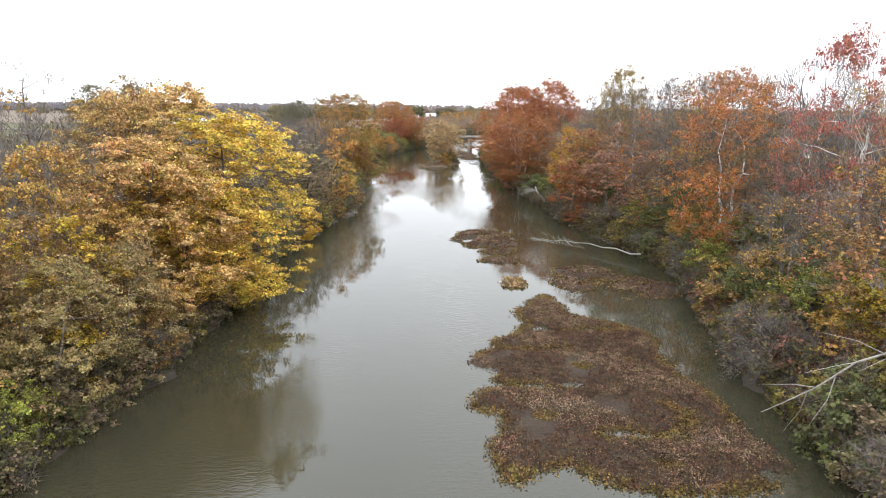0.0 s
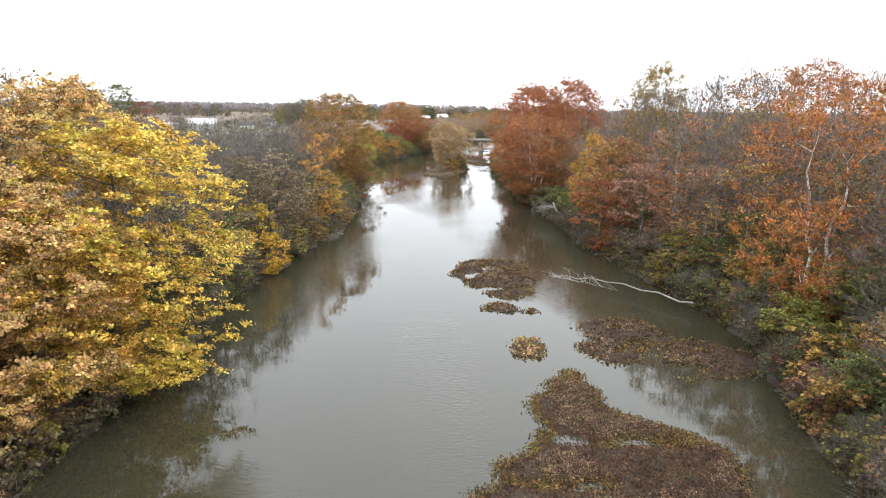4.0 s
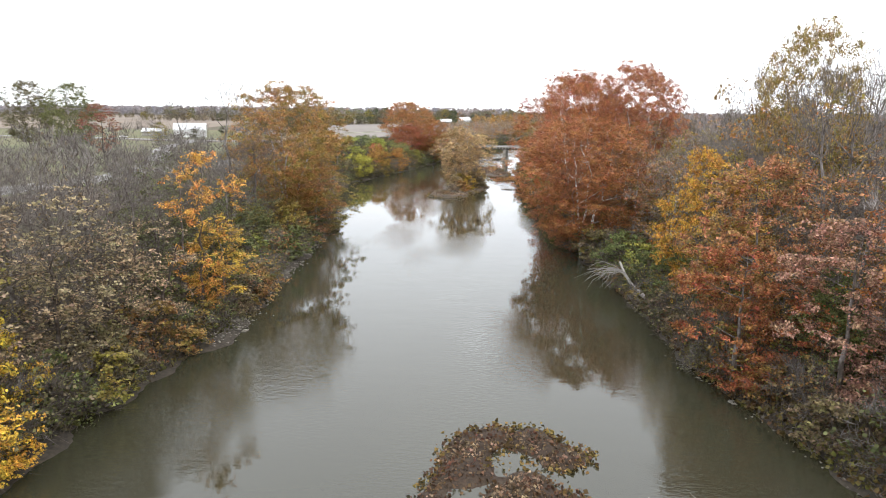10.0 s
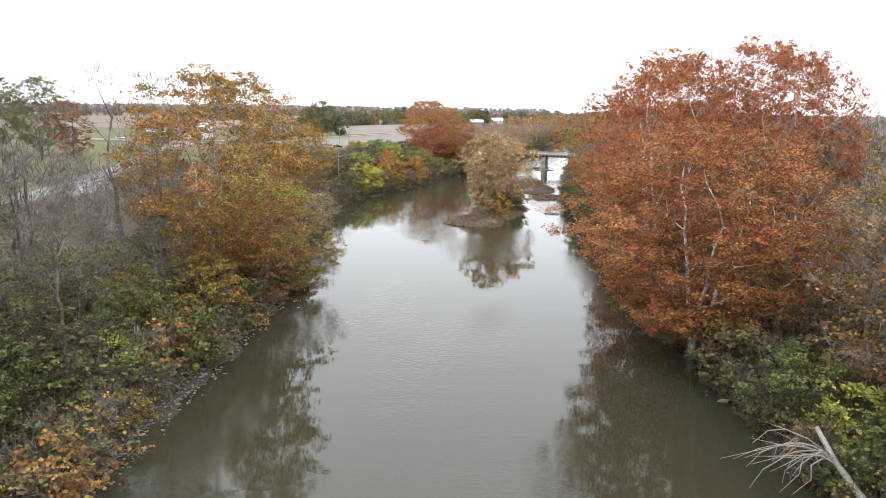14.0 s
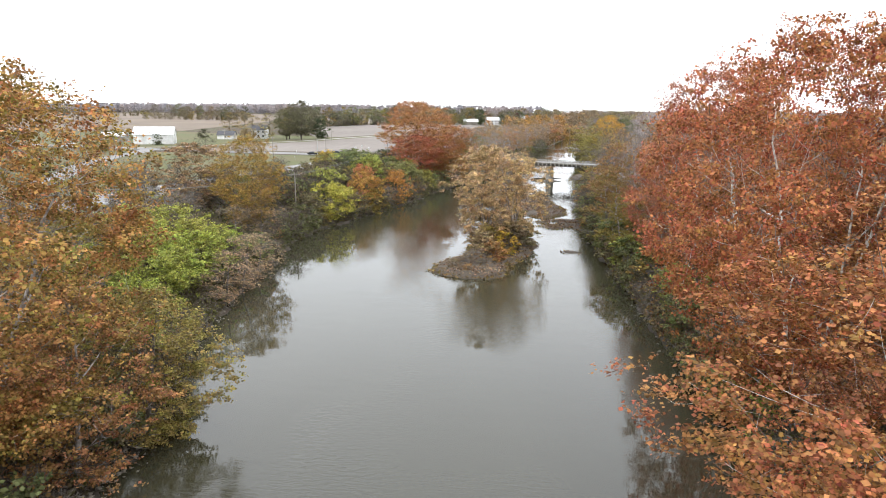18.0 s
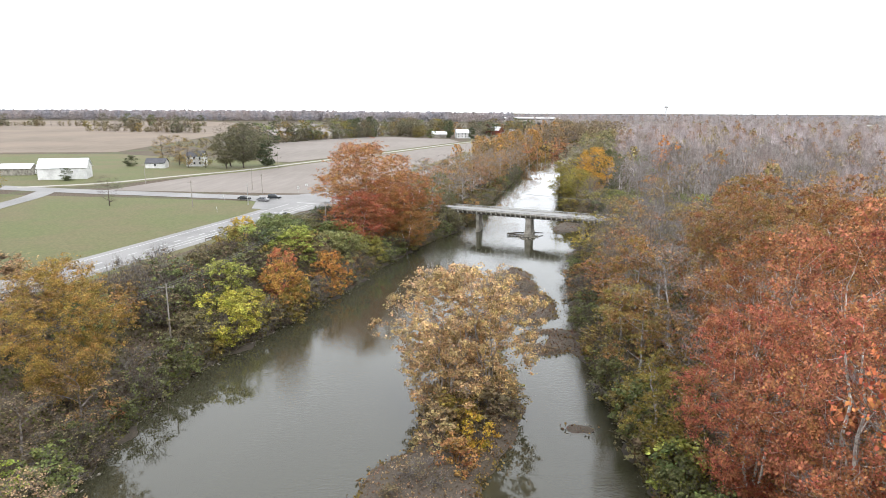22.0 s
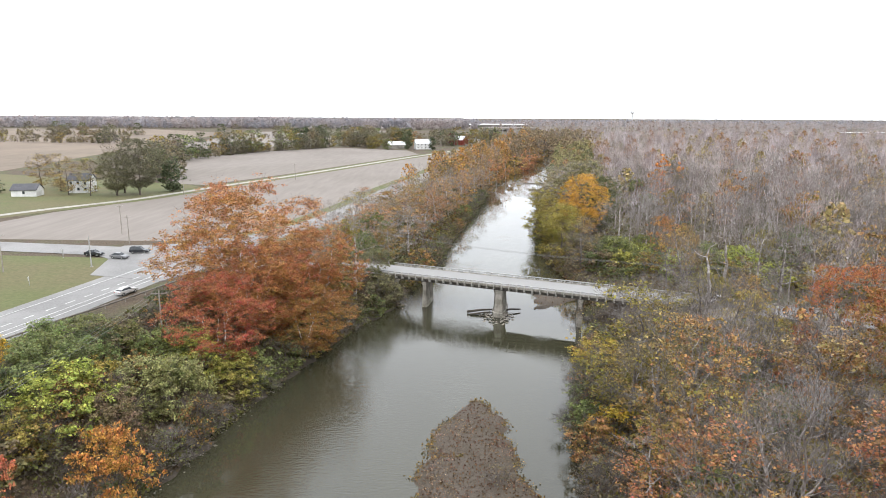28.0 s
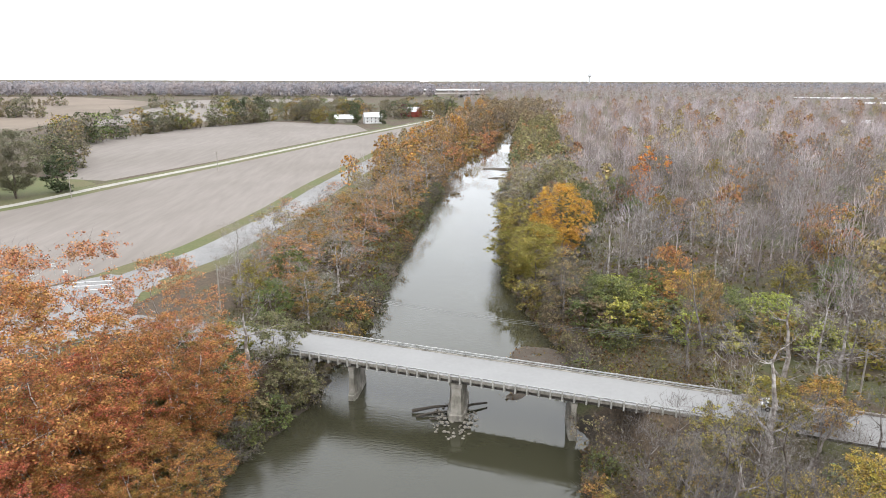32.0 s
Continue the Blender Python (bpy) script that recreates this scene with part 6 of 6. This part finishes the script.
for i in range(14):
    bx, by, bz = 26.3 - rng.uniform(0, 0.6), 184 + rng.uniform(0, 3.2), 3.6
    a = rng.uniform(2.2, 4.0)
    ln, dz = rng.uniform(3.0, 7.0), rng.uniform(-3.2, 0.4)
    pts = [(bx + math.cos(a) * ln * t + rng.normal() * 0.3 * t, by + math.sin(a) * ln * t * 0.8 + rng.normal() * 0.35 * t, bz + dz * t + 1.1 * math.sin(3 * t)) for t in (0, 0.25, 0.5, 0.75, 1.0)]
    stick("branch", pts, 0.06, 0.012, PALEWOOD, "", "", snag)
    stick("branch", [pts[2], (pts[2][0] + rng.normal() * 1.2 - 0.6, pts[2][1] + rng.normal() * 1.2, pts[2][2] + rng.uniform(-1.4, 0.6))], 0.03, 0.008, PALEWOOD, "", "", snag)
# pebbles and broken wood strewn over the mud


def shore_litter(side, n, y0, y1, label):
    """Small stones and bits of drift along the water's edge, as one mass."""
    rg = np.random.default_rng(n)
    yy = rg.uniform(y0, y1, n)
    d = rg.normal(0.9, 1.1, n)
    xx = np.interp(yy, SHORE_Y, SHORE_L) - d if side < 0 else np.interp(yy, SHORE_RY, SHORE_R) + d
    c = np.stack([xx, yy, np.maximum(ground_z(xx, yy) + 0.16, 0.03)], 1)
    axes = np.array([[1, 0, 0], [-1, 0, 0], [0, 1, 0], [0, -1, 0], [0, 0, 1], [0, 0, -1]], float)
    sz = rg.lognormal(-2.2, 0.45, (n, 1, 1)) * np.stack([rg.uniform(0.7, 1.8, n), rg.uniform(0.7, 1.3, n), rg.uniform(0.4, 0.7, n)], 1)[:, None]
    a = rg.uniform(0, math.tau, n)
    rot = np.stack([np.stack([np.cos(a), -np.sin(a), a * 0], 1), np.stack([np.sin(a), np.cos(a), a * 0], 1), np.stack([a * 0, a * 0, a * 0 + 1], 1)], 1)
    v = np.einsum("nij,nkj->nki", rot, (axes[None] + rg.normal(size=(n, 6, 3)) * 0.16) * sz) + c[:, None]
    tri = np.array([[0, 2, 4], [2, 1, 4], [1, 3, 4], [3, 0, 4], [2, 0, 5], [1, 2, 5], [3, 1, 5], [0, 3, 5]])
    f = (tri[None] + 6 * np.arange(n)[:, None, None]).reshape(-1, 3)
    tagged(new("shore_stones", mesh_np("shore_stones", v.reshape(-1, 3), f, STONE)), label, "stones", kind="stuff")


shore_litter(-1, 3200, 160, 266, "pale stones and drift strewn along the muddy bank")
shore_litter(-1, 1400, 266, 400, "small stones and drift along the muddy bank")
shore_litter(1, 1500, 120, 330, "small stones and drift along the muddy bank")
# stones along the left bank
for i in range(90):
    yy = rng.uniform(165, 262)
    x = left_x(yy) + rng.uniform(-2.6, 1.6) + (rng.uniform(0, 5) if i % 9 == 0 else 0)
    d = rng.uniform(0.14, 0.36) if i % 7 else rng.uniform(0.4, 0.7)
    ob = tagged(new("bank_stone", STONES[i % 5]), "pale grey stone at the water's edge", "stone", "bank stones")
    ob.matrix_world = Matrix.Translation((x, yy, max(0.02, float(ground_z(x, yy))) + d * 0.1)) @ Matrix.Rotation(rng.uniform(0, 6), 4, "Z") @ Matrix.Diagonal((d, d * 0.8, d * 0.7, 1))
# a bare limb that hangs over the water from the right bank
limb = stick("overhanging_tree", [(41, 43, 1.5), (39.5, 43.6, 6), (37, 44.6, 9.3), (34, 46, 10.2), (31.5, 47.2, 8.6), (29.5, 48.4, 6.0), (27.5, 49.6, 4.0), (26.4, 50.2, 3.0)], 0.15, 0.03, PALEWOOD, "pale leafless limb hanging over the water", "tree")
for a, b in (((34, 46, 10.2), (30, 44.5, 9.0)), ((31.5, 47.2, 8.6), (27, 46, 8.2)), ((30.5, 47.8, 7.2), (28.5, 47, 3.5)), ((29.5, 48.4, 6), (26, 49.8, 5.6)), ((29, 48.7, 5.4), (28.6, 50.5, 1.2)), ((33, 46.5, 9.6), (29.5, 48.8, 10.4))):
    mid = tuple((p + q) / 2 + 0.25 * (-1) ** k for k, (p, q) in enumerate(zip(a, b)))
    stick("branch", [a, mid, b], 0.045, 0.012, PALEWOOD, "", "", limb)

# ---- farm, roadside and cars ----
SILL = two_tone("painted_frame", (0.55, 0.55, 0.53), (0.66, 0.66, 0.64), 3.0, 0.8, 0.6, 0.1, 0.005)


def gable_house(name, x, y, rot, w, d, eave, ridge, roof_mat, label, category="house", wall_mat=None, windows=3, floors=1, door=True, over=0.4):
    """A gabled building, its ridge along w."""
    top = tagged(new(name), label, category)
    top.matrix_world = pose(x, y, 6.05, 0, 0, rot)
    wall_mat = wall_mat or WHITE
    bm = bmesh.new()
    vs = [bm.verts.new(v) for sx in (-w / 2, w / 2) for v in ((sx, -d / 2, -0.3), (sx, d / 2, -0.3), (sx, d / 2, eave), (sx, 0, ridge), (sx, -d / 2, eave))]
    for q in ((0, 4, 3, 2, 1), (5, 6, 7, 8, 9), (0, 5, 9, 4), (1, 2, 7, 6), (0, 1, 6, 5)):
        bm.faces.new([vs[i] for i in q])
    part("wall", bm, wall_mat, top)
    sl = math.hypot(d / 2 + over, (ridge - eave) * (1 + 2 * over / d))
    ang = math.atan2(ridge - eave, d / 2)
    for sgn in (-1, 1):
        ob = part("roof", box_bm(w + 2 * over, sl, 0.18, 0, 0, 0, 0.02), roof_mat, top)
        mx = (d / 4 + over / 2) * sgn
        ob.matrix_basis = Matrix.Translation((0, mx, (eave + ridge) / 2 - over * math.tan(ang) / 2 + 0.02)) @ Matrix.Rotation(-ang * sgn, 4, "X")
    for fl in range(floors):
        for i in range(windows):
            for sgn in (-1, 1):
                wx = w * ((i + 0.5) / windows - 0.5)
                zz = 1.0 + 2.7 * fl
                if zz + 1.3 > eave:
                    continue
                fr = part("window", box_bm(1.15, 0.1, 1.45, wx, sgn * (d / 2 + 0.02), zz, 0.01), SILL, top)
                part("pane", box_bm(0.95, 0.06, 1.25, wx, sgn * (d / 2 + 0.06), zz + 0.1), GLASS, fr)
    if door:
        part("door", box_bm(0.1, 1.0, 2.1, w / 2 + 0.03, d * 0.18, 0, 0.01), SILL, top)
        if ridge > 7:
            fr = part("window", box_bm(0.1, 0.9, 1.1, w / 2 + 0.02, 0, eave * 0.8, 0.01), SILL, top)
            part("pane", box_bm(0.06, 0.7, 0.9, w / 2 + 0.06, 0, eave * 0.8 + 0.1), GLASS, fr)
    return top


gable_house("barn", -192.5, 526, 20, 20, 12, 5.2, 9.0, ROOF_PALE, "large white wooden barn with a pale roof", "barn", windows=0)
gable_house("shed", -224, 538, 12, 14, 8, 3.2, 5.2, ROOF_PALE, "low pale farm shed with metal roof", "shed", CONCRETE, windows=0)
gable_house("white_garage", -176, 580, 8, 10, 7, 2.8, 5.0, ROOF_DARK, "small white garage with a dark roof", "garage", windows=1)
gable_house("farmhouse", -160, 594, 5, 9, 8, 5.6, 8.2, ROOF_DARK, "white two-storey farmhouse among trees", "house", floors=2)
gable_house("farmhouse", -22, 938, 15, 15, 10, 5.6, 9.0, ROOF_PALE, "white farmhouse by the lane", "house", floors=2, windows=4)
gable_house("shed", -48, 948, 10, 16, 10, 3.5, 6.5, ROOF_PALE, "grey farm shed with pale metal roof", "shed", CONCRETE, windows=0)
RED_WALL = two_tone("red_barn_boards", (0.24, 0.04, 0.03), (0.32, 0.07, 0.05), 3.0, 0.5, 0.8, 0.2, 0.02)
gable_house("red_barn", 14, 1022, -35, 16, 11, 5.5, 9.5, ROOF_PALE, "red barn with a pale roof", "barn", RED_WALL, windows=0)
gable_house("white_shed", 32, 1015, -35, 9, 8, 4.0, 6.5, ROOF_PALE, "white farm shed beside the red barn", "shed", windows=1)
gable_house("long_warehouse", 95, 1840, 0, 170, 40, 4.5, 6.5, ROOF_PALE, "long dark distant warehouse with a pale roof", "warehouse", STEEL, windows=0, door=False)
tower = tagged(new("water_tower"), "pale distant water tower on a column", "water tower")
tower.location = (735, 3000, -4)
v, f = tubes([((0, 0, -1), (0, 0, 38), 3.0, 3.0)], 10)
child("column", mesh_np("column", v, f, ROOF_PALE, True), tower)
v, f = tubes([((0, 0, 36), (0, 0, 40), 3, 9), ((0, 0, 40), (0, 0, 46), 9, 9), ((0, 0, 46), (0, 0, 50), 9, 1)], 12)
child("tank", mesh_np("tank", v, f, ROOF_PALE, True), tower)
for i, (x, y, a, b) in enumerate(((455, 965, 40, 22), (735, 1335, 55, 30), (800, 1540, 85, 30))):
    z = float(ground_z(x, y)) + 0.7
    sheet("pond", [(x + a * math.cos(t), y + b * math.sin(t)) for t in np.linspace(0, 6.0, 18)], z, WATER, "pale still pond in the distant wood", "pond", 1.5)

# roadside and farm trees
for kind, x, y, h, r, c, m in (("maple", -183, 464, 11, 6.5, OLIVE, 0.8), ("bare", -126, 447, 10, 4.5, DULL, 0), ("fullsyc", -130, 585, 24, 10.5, (0.13, 0.125, 0.075), 0.2), ("bare", -140, 592, 24, 9, DULL, 0), ("fullsyc", -138, 581, 19, 8.5, (0.15, 0.14, 0.08), 0.3), ("thin", -149, 580, 16, 6, OLIVE, 0.4), ("thin", -160, 583, 15, 6, TAN, 0.5), ("thin", -171, 596, 17, 7, TAN, 0.4),
                              ("thin", -183, 602, 16, 7, OLIVE, 0.4), ("conifer", -121, 598, 14, 6, DARKGREEN, 0), ("shrub", -194, 586, 6, 4, DARKGREEN, 0.2), ("shrub", -186, 516.5, 5.5, 3.2, DARKGREEN, 0.2), ("shrub", -201, 521, 5, 2.2, GREEN, 0.2), ("shrub", -209, 436, 9, 5, DARKGREEN, 0.1), ("fullsyc", -180, 379, 30, 13, (0.15, 0.155, 0.06), 0.3), ("fullsyc", -205, 386, 31, 13, (0.16, 0.13, 0.08), 0.3),
                              ("maple", -163, 374, 21, 9, (0.30, 0.13, 0.09), 0.3), ("conifer", -36, 930, 18, 5, DARKGREEN, 0), ("conifer", -12, 925, 12, 4, DARKGREEN, 0), ("maple", 6, 1005, 13, 6.5, (0.12, 0.02, 0.03), 0), ("thin", 22, 1005, 13, 5, RUST, 0.2), ("thin", -30, 960, 16, 6, ORANGE, 0.3), ("conifer", -140, 965, 20, 7, DARKGREEN, 0), ("conifer", -128, 970, 21, 7, DARKGREEN, 0), ("conifer", -150, 972, 18, 7, DARKGREEN, 0), ("maple", -70, 935, 13, 8, OLIVE, 0.7), ("maple", -55, 925, 10, 6, GREEN, 0.6)):
    plant(kind, x, y, h, r, c, m, BROWN, label=(TINTS.get(c, "dark") + " tree standing by the farm lane") if kind not in ("bare",) else "leafless tree standing near the road")


def utility_pole(x, y, h, rot, label="weathered wooden utility pole with crossarm", arms=1):
    z = float(ground_z(x, y))
    top = tagged(new("utility_pole"), label, "utility pole")
    top.matrix_world = pose(x, y, z, 0, 0, rot)
    v, f = tubes([((0, 0, -0.8), (0, 0, h), 0.16, 0.1)], 8)
    child("pole", mesh_np("pole", v, f, POLE, True), top)
    for k in range(arms):
        part("crossarm", box_bm(2.4, 0.1, 0.12, 0, 0.1, h - 0.7 - 0.9 * k, 0.01), POLE, top)
        for dx in (-1.1, -0.45, 0.45, 1.1):
            v, f = tubes([((dx, 0.1, h - 0.6 - 0.9 * k), (dx, 0.1, h - 0.4 - 0.9 * k), 0.05, 0.03)], 6)
            child("insulator", mesh_np("insulator", v, f, RAIL, True), top)
    return Vector((x, y, z + h - 0.45))


def wires(ends, n=3, sag=1.2, gap=0.8, r=0.018):
    for a, b in zip(ends, ends[1:]):
        d = (b - a)
        side = Vector((d.y, -d.x, 0)).normalized()
        for k in range(n):
            o = side * gap * (k - (n - 1) / 2)
            pts = [a + d * (i / 10) + o - Vector((0, 0, sag * 4 * (i / 10) * (1 - i / 10))) for i in range(11)]
            v = np.array([p + c * r for p in pts for c in (side, Vector((0, 0, 1)), -side, Vector((0, 0, -1)))])
            f = [(4 * i + j, 4 * i + (j + 1) % 4, 4 * i + 4 + (j + 1) % 4, 4 * i + 4 + j) for i in range(10) for j in range(4)]
            f = np.array(f)
            tagged(new("power_line", mesh_np("power_line", v, f, WIRE)), "thin sagging overhead power line", "cable", "power lines")


line = [utility_pole(-70, 215, 11, 10), utility_pole(-60, 270, 11, 10), utility_pole(-48, 329, 10.5, 12), utility_pole(-40, 400, 10.5, 14)]
wires(line)
cross_line = [utility_pole(-26.5, 465, 10, -70), utility_pole(73, 431, 9, -70), utility_pole(128, 411, 9, -70)]
wires(cross_line, 3, 2.6, 0.7)
for x, y, h in ((-97, 447, 9), (-93, 494, 9), (-77.5, 650, 9), (-110.5, 584, 9), (-144, 506, 9), (-84.3, 480.6, 8)):
    utility_pole(x, y, h, 60)
mast = tagged(new("signal_mast"), "grey steel signal mast beside the crossing", "pole")
mast.location = (-80, 453, 6)
v, f = tubes([((0, 0, -0.5), (0, 0, 7.5), 0.16, 0.1)], 10)
child("mast", mesh_np("mast", v, f, RAIL, True), mast)
part("base_plate", box_bm(0.6, 0.6, 0.1, 0, 0, 0.0, 0.02), CONCRETE, mast)


def road_sign(x, y, rot, wide, tall, h):
    s = tagged(new("road_sign"), "small white road sign on a steel post", "road sign")
    s.matrix_world = pose(x, y, 6.1, 0, 0, rot)
    part("post", box_bm(0.08, 0.08, h, 0, 0, -0.2), RAIL, s)
    part("sign_panel", box_bm(wide, 0.04, tall, 0, -0.07, h - tall - 0.2, 0.01), WHITE, s)
    part("line", box_bm(wide * 0.7, 0.01, tall * 0.14, 0, -0.1, h - tall * 0.55 - 0.2), STEEL, s)
    part("line", box_bm(wide * 0.5, 0.01, tall * 0.14, 0, -0.1, h - tall * 0.85 - 0.2), STEEL, s)


for x, y, rot, a, b, h in ((-72, 487, 10, 0.8, 1.0, 2.6), (-66, 489, 10, 1.0, 0.7, 2.2), (-70, 492, 15, 0.8, 0.9, 3.0), (-62, 492, 20, 0.7, 0.7, 1.4), (-92, 462, -80, 0.7, 0.9, 2.4), (-84, 436, -70, 0.8, 0.8, 2.0)):
    road_sign(x, y, rot, a, b, h)



def pipe(pts, r, sides=6):
    """One unbroken pipe through the points."""
    q = [Vector(p) for p in pts]
    v, f = [], []
    for i, p in enumerate(q):
        d = (q[min(i + 1, len(q) - 1)] - q[max(i - 1, 0)]).normalized()
        u = d.cross(Vector((0, 0, 1))).normalized()
        w = u.cross(d)
        v += [p + u * (r * math.cos(math.tau * k / sides)) + w * (r * math.sin(math.tau * k / sides)) for k in range(sides)]
        if i:
            f += [((i - 1) * sides + k, (i - 1) * sides + (k + 1) % sides, i * sides + (k + 1) % sides, i * sides + k) for k in range(sides)]
    return np.array(v), np.array(f)


# guard rail on the river side of the highway
guard = tagged(new("guard_rail"), "dark weathered guard rail along the highway edge", "guard rail")
GR = [Vector(p) for p in ((-69, 392), (-63.5, 410), (-59.6, 420), (-55, 434), (-51.5, 444), (-46, 452), (-38, 454.5))]
fine = smooth_line(GR, 6)
for i, p in enumerate(fine[::2]):
    part("post", box_bm(0.18, 0.18, 0.85, p.x, p.y, 6.0), POLE, guard)
v, f = pipe([(a.x, a.y, 6.68) for a in fine], 0.17)
child("beam", mesh_np("beam", v, f, STEEL, True), guard)

TYRE = two_tone("tyre_rubber", (0.02, 0.02, 0.02), (0.035, 0.035, 0.035), 8.0, 1.0, 0.9, 0.1, 0.005)


def car(x, y, z, rot, paint, label, tall=1.45, long=4.6, boxy=False):
    top = tagged(new("car"), label, "car")
    top.matrix_world = pose(x, y, z, 0, 0, rot)

    def hull(profile, wide, inset):
        bm = bmesh.new()
        n = len(profile)
        rows = []
        for s, k in ((-1, 1.0), (1, 1.0)):
            rows.append([bm.verts.new((px_, s * (wide / 2 - inset * max(0, pz_ - 0.85) * 1.0), pz_)) for px_, pz_ in profile])
        bm.faces.new(rows[0])
        bm.faces.new(rows[1][::-1])
        for i in range(n):
            bm.faces.new((rows[0][i], rows[1][i], rows[1][(i + 1) % n], rows[0][(i + 1) % n]))
        bmesh.ops.recalc_face_normals(bm, faces=bm.faces)
        bmesh.ops.bevel(bm, geom=list(bm.edges), offset=0.05, segments=2, affect="EDGES")
        return bm

    hl = long / 2
    low = [(-hl, 0.35), (hl, 0.35), (hl, 0.7), (hl - 0.25, 0.85), (hl * 0.42, 0.98), (-hl * 0.8, 1.0), (-hl, 0.85)]
    rear = -hl * 0.93 if boxy else -hl * 0.72
    cab = [(-hl * (0.95 if boxy else 0.85), 0.96), (hl * 0.46, 0.96), (hl * 0.12, tall - 0.03), (rear * 0.55, tall), (rear, tall - (0.1 if boxy else 0.35))]
    part("body", hull(low, 1.8, 0.05), paint, top)
    part("cabin_glass", hull(cab, 1.68, 0.3), GLASS, top)
    rf = [(rear * 0.97, tall - (0.08 if boxy else 0.3)), (hl * 0.12, tall - 0.05), (hl * 0.1, tall + 0.03), (rear * 0.55, tall + 0.05)]
    part("roof_panel", hull(rf, 1.55, 0.25), paint, top)
    for sx in (-hl * 0.62, hl * 0.62):
        for sy in (-0.82, 0.82):
            w = new("wheel")
            w.parent = top
            w.location = (sx, sy, 0.33)
            v, f = tubes([((0, -0.1, 0), (0, 0.1, 0), 0.33, 0.33), ((0, -0.1, 0), (0, -0.1001, 0), 0.33, 0.18), ((0, 0.1, 0), (0, 0.1001, 0), 0.33, 0.18)], 14)
            child("tyre", mesh_np("tyre", v, f, TYRE), w)
            v, f = tubes([((0, -0.09, 0), (0, 0.09, 0), 0.19, 0.19), ((0, -0.09, 0), (0, -0.092, 0), 0.19, 0.02), ((0, 0.09, 0), (0, 0.092, 0), 0.19, 0.02)], 10)
            child("rim", mesh_np("rim", v, f, RAIL), w)
    LAMP = RAIL
    for sy in (-0.62, 0.62):
        part("headlight", box_bm(0.08, 0.35, 0.14, hl - 0.02, sy, 0.66, 0.02), LAMP, top)
        part("tail_light", box_bm(0.08, 0.3, 0.16, -hl + 0.02, sy, 0.72, 0.02), ROOF_RED, top)


PAINT_BLACK = two_tone("black_car_paint", (0.02, 0.022, 0.026), (0.03, 0.032, 0.036), 1.0, 0.3, 0.25, 0.0, 0.0)
PAINT_GREY = two_tone("grey_car_paint", (0.16, 0.16, 0.17), (0.2, 0.2, 0.21), 1.0, 0.3, 0.3, 0.0, 0.0)
PAINT_SILVER = two_tone("silver_car_paint", (0.42, 0.41, 0.40), (0.5, 0.49, 0.48), 1.0, 0.3, 0.3, 0.0, 0.0)
PAINT_WHITE = two_tone("white_car_paint", (0.74, 0.74, 0.74), (0.8, 0.8, 0.8), 1.0, 0.3, 0.3, 0.0, 0.0)
car(-85.5, 464.5, 6.15, -8, PAINT_BLACK, "dark car waiting at the crossing")
car(-77.5, 461.5, 6.15, -15, PAINT_GREY, "grey car turning at the crossing")
car(-75.5, 468.0, 6.15, 4, PAINT_BLACK, "black sport utility car at the crossing", 1.75, 4.8, True)
car(-60.5, 430, 6.12, 68, PAINT_SILVER, "silver sedan driving on the highway")
car(57, deck_y(57) + 1.4, 6.83, -22, PAINT_WHITE, "white car at the end of the bridge", 1.45, 4.7)
car(-228, 506, 6.1, 10, PAINT_WHITE, "white car parked by the farm")

# beam rail beyond the bridge
guard2 = tagged(new("guard_rail"), "rusty beam guard rail beside the road past the bridge", "guard rail")
fine = [Vector((x, deck_y(x) + 4.4)) for x in range(54, 120, 3)]
for p in fine:
    part("post", box_bm(0.16, 0.16, 0.8, p.x, p.y, float(ground_z(p.x, p.y)) - 0.1), POLE, guard2)
v, f = pipe([(a.x, a.y, float(ground_z(a.x, a.y)) + 0.62) for a in fine], 0.16)
child("beam", mesh_np("beam", v, f, POLE, True), guard2)
